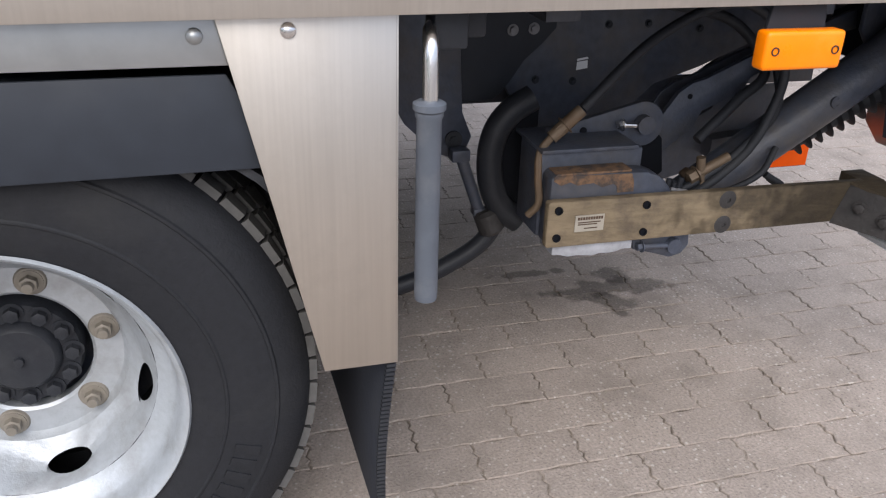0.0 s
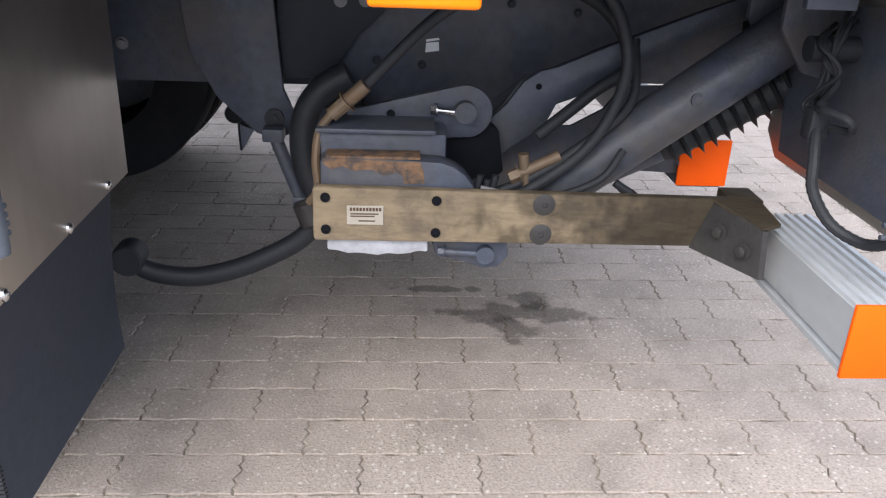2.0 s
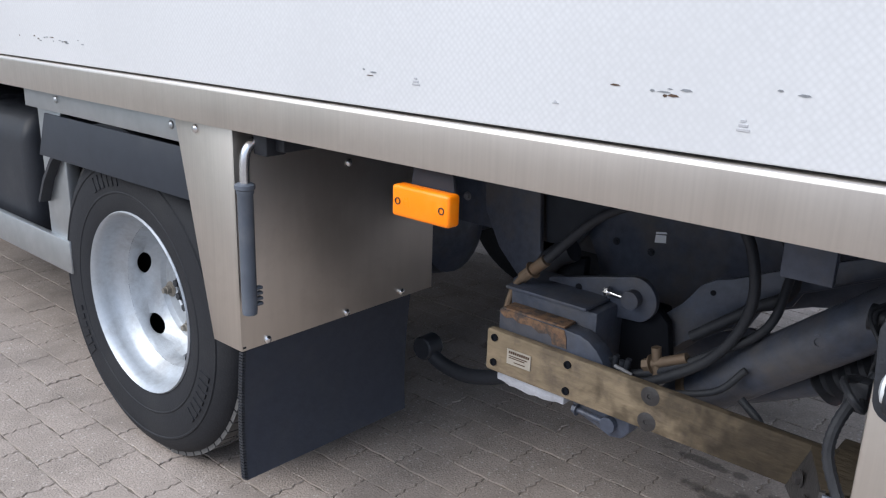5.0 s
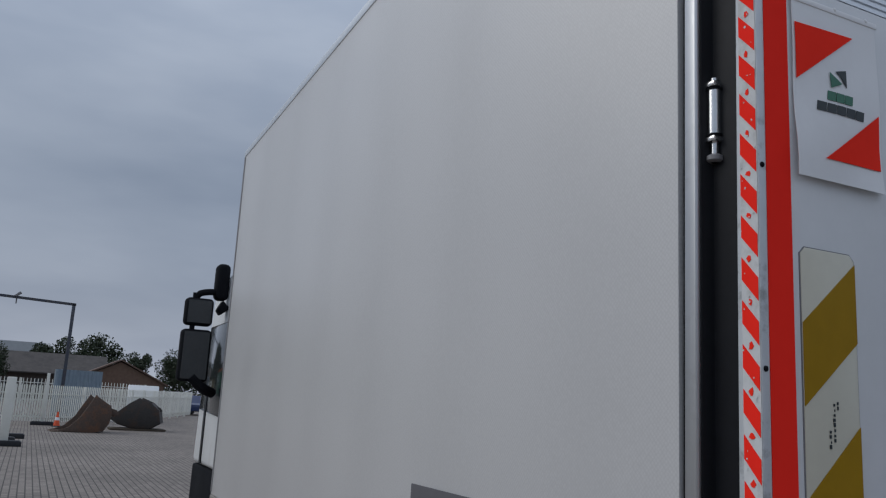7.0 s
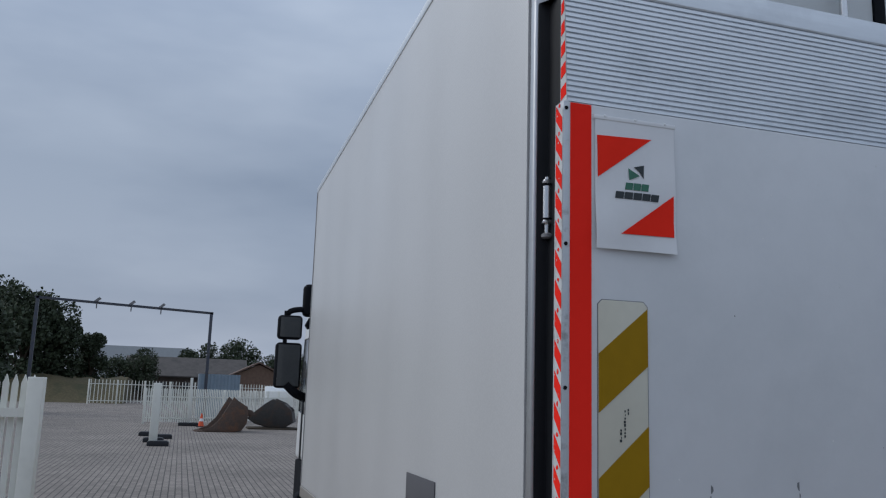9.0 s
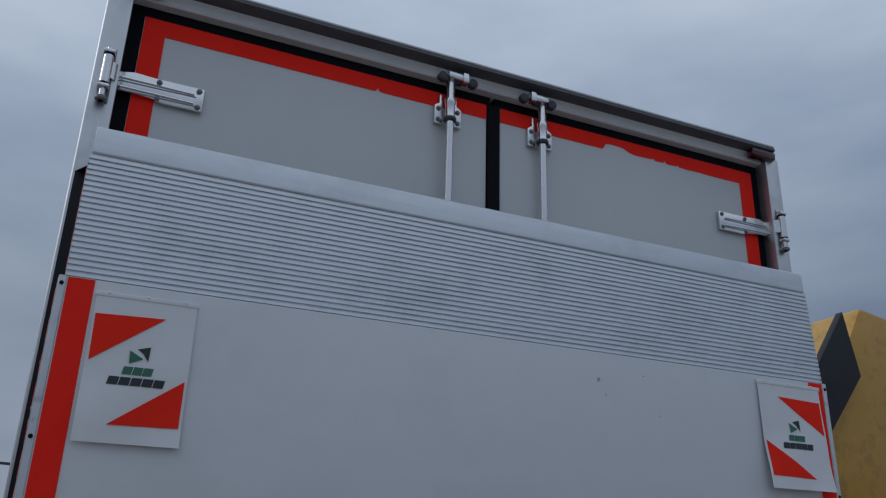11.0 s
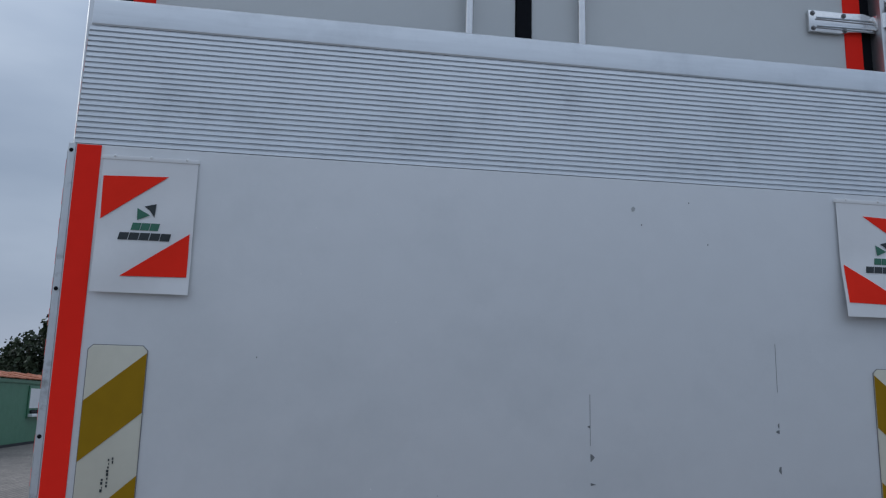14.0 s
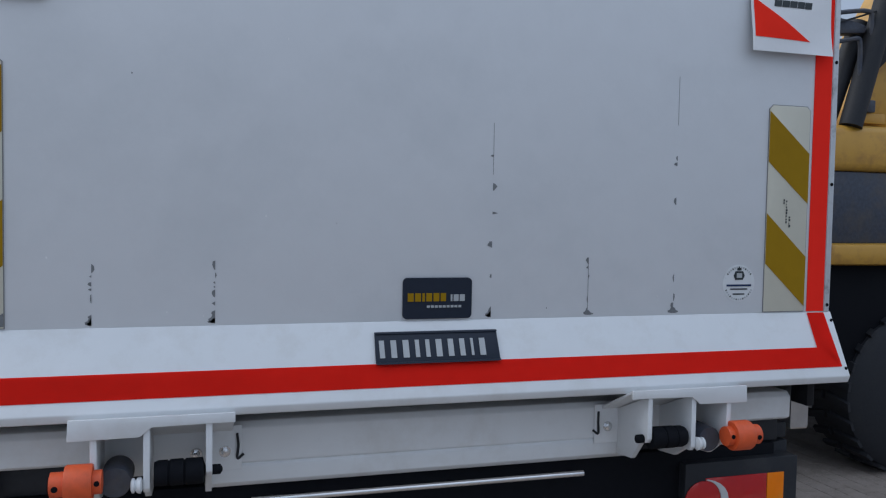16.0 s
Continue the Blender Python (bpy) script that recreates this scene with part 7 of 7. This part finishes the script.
def tree(at, height, spread, seed, n_leaf=5200, label="broad dark green tree with a dense crown", low=0.12, leaf=1.25):
    """A tapered trunk, forked limbs and a crown of many small leaf clumps, thinner at the rim."""
    r = random.Random(seed)
    t = thing("tree", label, "tree", at)
    bm = N()
    tube(bm, [(0, 0, 0), (0.03 * spread, 0.02, height * 0.2), (0, 0.05, height * 0.4), (0.1, 0, height * 0.7)], height * 0.022, 8)
    tips = []
    for i in range(14):
        a = r.uniform(0, 6.28)
        h = r.uniform(low + 0.08, 0.86)
        rad = spread * r.uniform(0.35, 0.78) * math.sqrt(max(0.1, 1 - (2 * h - 0.9) ** 2))
        tip = Vector((rad * math.cos(a), rad * math.sin(a), height * h))
        tube(bm, [(0, 0, height * h * 0.45), tip * 0.5 + Vector((0, 0, height * h * 0.3)), tip], height * 0.008, 5, 3)
        tips.append((tip, spread * r.uniform(0.30, 0.48)))
    for i in range(10):
        tips.append((Vector((r.uniform(-0.4, 0.4) * spread, r.uniform(-0.4, 0.4) * spread, height * r.uniform(low + 0.15, 0.88))), spread * r.uniform(0.3, 0.5)))
    part("trunk", bm, BARK, t)
    vs, fs = [], []
    for tip, cr in tips:
        for _ in range(n_leaf // len(tips)):
            d = Vector((r.gauss(0, 1), r.gauss(0, 1), r.gauss(0, 1))).normalized() * r.uniform(0.25, 1.0) ** 0.5
            p = tip + d * cr * Vector((1, 1, 0.8)).length / 1.62
            p.z = max(0.1, p.z)
            s = leaf * height * r.uniform(0.010, 0.026)
            u = Vector((r.uniform(-1, 1), r.uniform(-1, 1), r.uniform(-0.4, 1))).normalized()
            v = u.orthogonal().normalized()
            w = u.cross(v)
            k = len(vs)
            vs += [p + v * s, p + w * s * 0.75, p - v * s * 0.9, p - w * s * 0.7]
            fs.append((k, k + 1, k + 2, k + 3))
    me = bpy.data.meshes.new("crown")
    me.from_pydata([tuple(v) for v in vs], [], fs)
    me.materials.append(LEAF)
    c = new("crown", me)
    c.parent = t
    return t


for x, y, h, sp, sd in ((-17.0, 86, 11.2, 4.4, 1), (-22.0, 90, 12.0, 5, 2), (-14.6, 87, 9.6, 3.0, 6), (-11.4, 92, 7.6, 1.9, 3)):
    tree((x, y, 0), h, sp, sd, 11000, leaf=0.85)
for i, (x, y, h, sp) in enumerate(((-9.0, 98, 5.6, 2.6), (-6.4, 98, 5.9, 2.4), (-12.8, 94, 4.9, 2.6), (-16.4, 92, 4.9, 2.8), (-0.8, 122, 7.2, 2.6), (2.2, 124, 8.4, 3.2), (5.6, 122, 9.6, 3.8), (10.5, 116, 7.2, 2.2), (14.5, 112, 7.0, 3.0), (19, 112, 8, 4))):
    tree((x, y, 0), h, sp, 20 + i, 5200, "distant green tree above the roofs", leaf=0.95)

# low green shed across the yard, its long side towards the truck
shed = thing("green_shed", "low green shed with a loose orange tiled roof", "shed", (-11.75, 31.0, 0))
bm = N()
box(bm, -3.2, 0.0, -9.0, 9.0, 0.10, 2.46)
part("wall", bm, GREEN, shed)
bm = N()
box(bm, 0.0, 0.06, -9.1, 9.1, 2.38, 2.52, 0.01)
part("edge_board", bm, mat("pale green board", (0.11, 0.24, 0.16), 0.5), shed)
bm = N()
box(bm, -3.1, 0.03, -9.0, 9.0, 0.0, 0.10)
part("plinth", bm, PLASTIC, shed)
tile_rng = random.Random(4)
for i in range(58):
    for row in range(3):
        bm = N()
        y_, x_ = -9.1 + i * 0.315 + tile_rng.uniform(-0.02, 0.02), 0.16 - row * 0.62
        z_, up = 2.53 + row * 0.10 + tile_rng.uniform(0, 0.03), tile_rng.uniform(0.08, 0.14)
        prism(bm, [(x_, z_), (x_, z_ + 0.05), (x_ - 0.70, z_ + up + 0.05), (x_ - 0.70, z_ + up)], "y", y_, y_ + 0.28, 0.02)
        part("roof_tile", bm, ORANGE_ROOF, shed)
for y_ in (2.0, 6.4):
    bm = N()
    box(bm, 0.0, 0.05, y_ - 0.12, y_ + 1.62, 1.02, 2.30, 0.01)
    win = part("window", bm, GREEN, shed)
    bm = N()
    box(bm, 0.051, 0.058, y_, y_ + 1.5, 1.42, 2.20)
    part("pane", bm, VINYL, win)
    bm = N()
    box(bm, 0.051, 0.22, y_ - 0.05, y_ + 1.55, 1.08, 1.20, 0.01)
    ledge = part("flower_box", bm, VINYL, win)
    for q in range(5):
        bm = N()
        lathe(bm, [(0.05, 0), (0.09, 0.08), (0.04, 0.16)], (0.13, y_ + 0.12 + 0.31 * q, 1.20), (0, 0, 1), 10)
        part("plant", bm, PLASTIC, ledge)
tree((-14.3, 50.0, 0), 7.3, 3.3, 40, 12000, low=0.05, leaf=1.1)
tree((-17.6, 52.0, 0), 5.6, 3.0, 41, 9000, low=0.05, leaf=1.3)
tree((-21.5, 54.0, 0), 4.6, 3.0, 42, 8000, low=0.05, leaf=1.5)

# yellow excavator on the other side of the truck
ex = thing("wheeled_excavator", "yellow wheeled excavator parked beside the truck", "excavator", (4.4, 3.1, 0))
LAY = Matrix.Translation((0.12, 0, 0.205))
bm = N()
prism(bm, [(-2.2, 1.78), (-2.2, 1.98), (-2.1, 2.06), (2.2, 2.10), (2.35, 1.95), (2.35, 1.78)], "y", -1.2, 1.2, 0.05, 3)
part("upper_body", bm, YELLOW, ex, "yellow engine cover with rust")
bm = N()
prism(bm, [(-2.2, 1.19), (-2.2, 1.32), (2.3, 1.34), (2.3, 1.17)], "y", -1.2, 1.2, 0.03)
part("lower_skirt", bm, YELLOW, ex, "thin yellow skirt")
bm = N()
box(bm, -2.15, 2.25, -1.17, 1.17, 1.32, 1.78, 0.02)
part("engine_panel", bm, BLACK, ex, "dark engine panel")
bm = N()
LAY = Matrix.Identity(4)
box(bm, -0.6, 2.0, -0.8, 0.8, 0.55, 1.17, 0.05)
part("undercarriage", bm, BLACK, ex)
for x, y in ((-0.42, -0.95), (-0.42, 0.95), (1.75, -0.95), (1.75, 0.95)):
    bm = N()
    lathe(bm, [(0.22, -0.22), (0.46, -0.21), (0.53, -0.17), (0.54, -0.10), (0.54, 0.10), (0.53, 0.17), (0.46, 0.21), (0.22, 0.22)], (x, y, 0.54), (0, 1, 0), 40)
    w = part("wheel", bm, RUBBER, ex)
    bm = N()
    lathe(bm, [(0.22, -0.14), (0.20, 0.0), (0.05, 0.02)], (x, y, 0.52), (0, -1 if y < 0 else 1, 0), 24)
    part("rim", bm, GUARD, w)
    bm = N()
    for q in range(26):
        t_ = 6.283185 * q / 26
        c_, s_ = math.cos(t_), math.sin(t_)
        for side in (-1, 1):
            v0 = [(x + r_ * math.cos(t_ + d_), y + side * h_, 0.54 + r_ * math.sin(t_ + d_)) for r_, h_, d_ in ((0.535, 0.02, 0.0), (0.535, 0.20, 0.08), (0.535, 0.20, 0.19), (0.535, 0.02, 0.11), (0.565, 0.02, 0.01), (0.555, 0.20, 0.09), (0.555, 0.20, 0.18), (0.565, 0.02, 0.10))]
            q_ = [bm.verts.new(v) for v in v0]
            for f_ in ((4, 5, 6, 7), (0, 1, 5, 4), (1, 2, 6, 5), (2, 3, 7, 6), (3, 0, 4, 7)):
                bm.faces.new([q_[i] for i in f_])
    bmesh.ops.recalc_face_normals(bm, faces=bm.faces[:])
    part("tread", bm, RUBBER, w)
LAY = Matrix.Translation((0.12, 0, 0.225))
bm = N()
prism(bm, [(-1.02, 2.06), (-0.95, 2.30), (-0.84, 2.56), (-0.62, 2.85), (-0.1, 3.7), (0.5, 3.6), (0.2, 2.6), (0.2, 2.06)], "y", -1.02, -0.5, 0.04)
part("boom", bm, YELLOW, ex)
bm = N()
rod(bm, (-1.17, -1.16, 2.04), (-0.86, -1.16, 3.10), 0.070, 24)
part("boom_cylinder", bm, RUBBER, ex, "black hydraulic boom cylinder")
bm = N()
rod(bm, (-1.27, -1.04, 2.04), (-1.02, -1.04, 2.72), 0.062, 20)
part("boom_cylinder", bm, RUBBER, ex)
bm = N()
prism(bm, [(-1.05, 2.52), (-1.00, 2.60), (-0.88, 2.95), (-0.40, 3.6), (-0.30, 3.1), (-0.80, 2.52), (-0.93, 2.40)], "y", -1.10, -1.03, 0.01)
part("boom_guard", bm, RUBBER, ex)
for x_, z, w_ in ((-1.24, 2.76, 0.18), (-1.24, 2.585, 0.10)):
    bm = N()
    tube(bm, [(x_ - 0.30, -1.18, z - 0.07), (x_, -1.18, z - 0.015), (x_ + w_ * 0.8, -1.18, z), (x_ + w_, -1.18, z - 0.03), (x_ + w_ + 0.005, -1.18, z - 0.16), (x_ + w_ + 0.01, -1.18, z - 0.26)], 0.015, 8)
    part("handrail", bm, BLACK, ex)
bm = N()
prism(bm, [(-1.40, 2.60), (-1.08, 2.63), (-1.07, 2.675), (-1.12, 2.69), (-1.40, 2.73)], "y", -1.16, -1.06, 0.01)
part("lamp_bracket", bm, BLACK, ex)
bm = N()
tube(bm, [(-1.35, -1.18, 2.66), (-1.1, -1.18, 2.74), (-0.85, -1.18, 2.83)], 0.006, 6)
part("cable", bm, RUBBER, ex)
bm = N()
lathe(bm, [(0.046, 0), (0.046, 0.03), (0.022, 0.038)], (-0.945, -1.03, 2.34), (0, -1, 0), 24)
part("pivot_boss", bm, CREAM, ex)
bm = N()
tube(bm, [(-1.01, -1.05, 2.34), (-1.03, -1.06, 2.24), (-0.99, -1.06, 2.20), (-0.94, -1.05, 2.22)], 0.014, 8)
part("hose", bm, BLACK, ex)
bm = N()
box(bm, -0.985, -0.90, -1.08, -1.02, 2.15, 2.23, 0.008)
part("hose_block", bm, BLACK, ex)
bm = N()
box(bm, -0.99, -0.80, -1.06, -1.02, 2.08, 2.145, 0.006)
part("hose_bracket", bm, YELLOW, ex)
LAY = Matrix.Identity(4)
bm = N()
box(bm, -2.02, 1.9, -1.10, 1.1, 0.62, 1.41, 0.05)
part("chassis", bm, SEAL, ex)

# corrugated container beyond the right rear corner
bm = N()
pts = []
for i in range(20):
    y = -2.09 - 0.19 * i
    pts += [(3.605, y), (3.605, y - 0.035), (3.645, y - 0.065), (3.645, y - 0.160)]
prism(bm, pts + [(6.0, pts[-1][1] - 0.6), (6.0, -3.5)], "z", 0.04, 2.55)
ctr = solo("steel_container", bm, BLUEGREY, "pale blue-grey corrugated steel container on the paving", "container")
bm = N()
box(bm, 3.585, 3.65, -2.09, -5.9, 0.0, 0.045)
part("bottom_rail", bm, GALV, ctr)

bm = N()
prism(bm, [(-2.72, 0.0), (-2.72, 0.13), (-2.69, 0.17), (-2.62, 0.17), (-2.62, 0.0)], "x", 3.42, 3.52, 0.01)
solo("wheel_chock", bm, LENS_RED, "small red chock on the paving beside the container", "chock")
# white lattice pallets and dark bits far across the yard
for x_, y_, w_ in ((16.0, -5.0, 1.6), (17.5, -6.9, 1.8)):
    crate = thing("white_crate", "white slatted crate far across the yard", "crate", (x_, y_, 0))
    for i in range(6):
        bm = N()
        box(bm, -0.04, 0.04, -w_ / 2 + i * w_ / 5.5, -w_ / 2 + i * w_ / 5.5 + 0.14, 0.1, 1.25)
        part("slat", bm, FENCE_WHITE, crate)
    bm = N()
    box(bm, -0.07, 0.07, -w_ / 2, w_ / 2, 1.15, 1.3)
    part("rail", bm, FENCE_WHITE, crate)
    bm = N()
    box(bm, -0.07, 0.07, -w_ / 2, w_ / 2, 0.0, 0.15)
    part("rail", bm, RUBBER, crate)

# ---- paving blocks ----
ZIG = [(-1, 0), (-0.70, 0.45), (-0.50, -0.35), (-0.24, 0.85), (0.0, 0.0), (0.24, -0.85), (0.50, 0.35), (0.70, -0.45), (1, 0)]
WAV = [(-0.66, 0.2), (-0.5, 0.9), (-0.16, -0.5), (0.16, 0.5), (0.5, -0.9), (0.66, -0.2)]


def paver_ring(inset, z):
    hx, hy, a = BW / 2 - inset * 0.75, BL / 2 - inset * 1.1, 0.0070
    pts = [(u * hx, -hy + v * a) for u, v in ZIG] + [(hx + v * a * 0.5, u * hy) for u, v in WAV]
    pts += [(u * hx, hy + v * a) for u, v in ZIG[::-1]] + [(-hx + v * a * 0.5, u * hy) for u, v in WAV[::-1]]
    return [(x, y, z) for x, y in pts]


RINGS = paver_ring(0.0016, -0.012) + paver_ring(0.0019, -0.0016) + paver_ring(0.0042, 0.0)
K = len(RINGS) // 3
PFACES = [tuple(range(2 * K, 3 * K))]
for q in range(2):
    PFACES += [(q * K + i, q * K + (i + 1) % K, (q + 1) * K + (i + 1) % K, (q + 1) * K + i) for i in range(K)]
paver_me = bpy.data.meshes.new("paving_block")
paver_me.from_pydata(RINGS, [], PFACES)
paver_me.materials.append(PAVER)
rng = random.Random(11)
jv, jf = [], []
for i in range(-25, 42):
    cx = -0.262 + i * BW
    for j in range(-13, 23):
        cy, sy = 0.336 + BL * (j + 0.5), 1.0
        if i % 2 == 0 and j == 22:
            continue
        if i % 2:
            cy -= BL / 2
            if j == -13:
                cy, sy = cy + BL / 4, 0.5
            if j == 22:
                cy, sy = cy - BL / 4, 0.5
        dz, tx, ty = rng.uniform(-0.0014, 0.0006), rng.gauss(0, 0.005), rng.gauss(0, 0.004)
        if -1.95 < cx < 0.35 and -0.65 < cy < 2.2:
            o = new("paving_block", paver_me)
            o.parent = ground
            o.location, o.rotation_euler = (cx, cy, dz), (tx, ty, rng.gauss(0, 0.004))
        else:
            k = len(jv)
            jv += [(x + cx, y * sy + cy, z + dz + y * tx - x * ty) for x, y, z in RINGS]
            jf += [tuple(v + k for v in f_) for f_ in PFACES]
me = bpy.data.meshes.new("paving_blocks")
me.from_pydata(jv, [], jf)
me.materials.append(PAVER)
o = new("paving_blocks", me)
o.parent = ground
tagged(o, "grey-brown interlocking concrete paving blocks", "", "", "stuff")
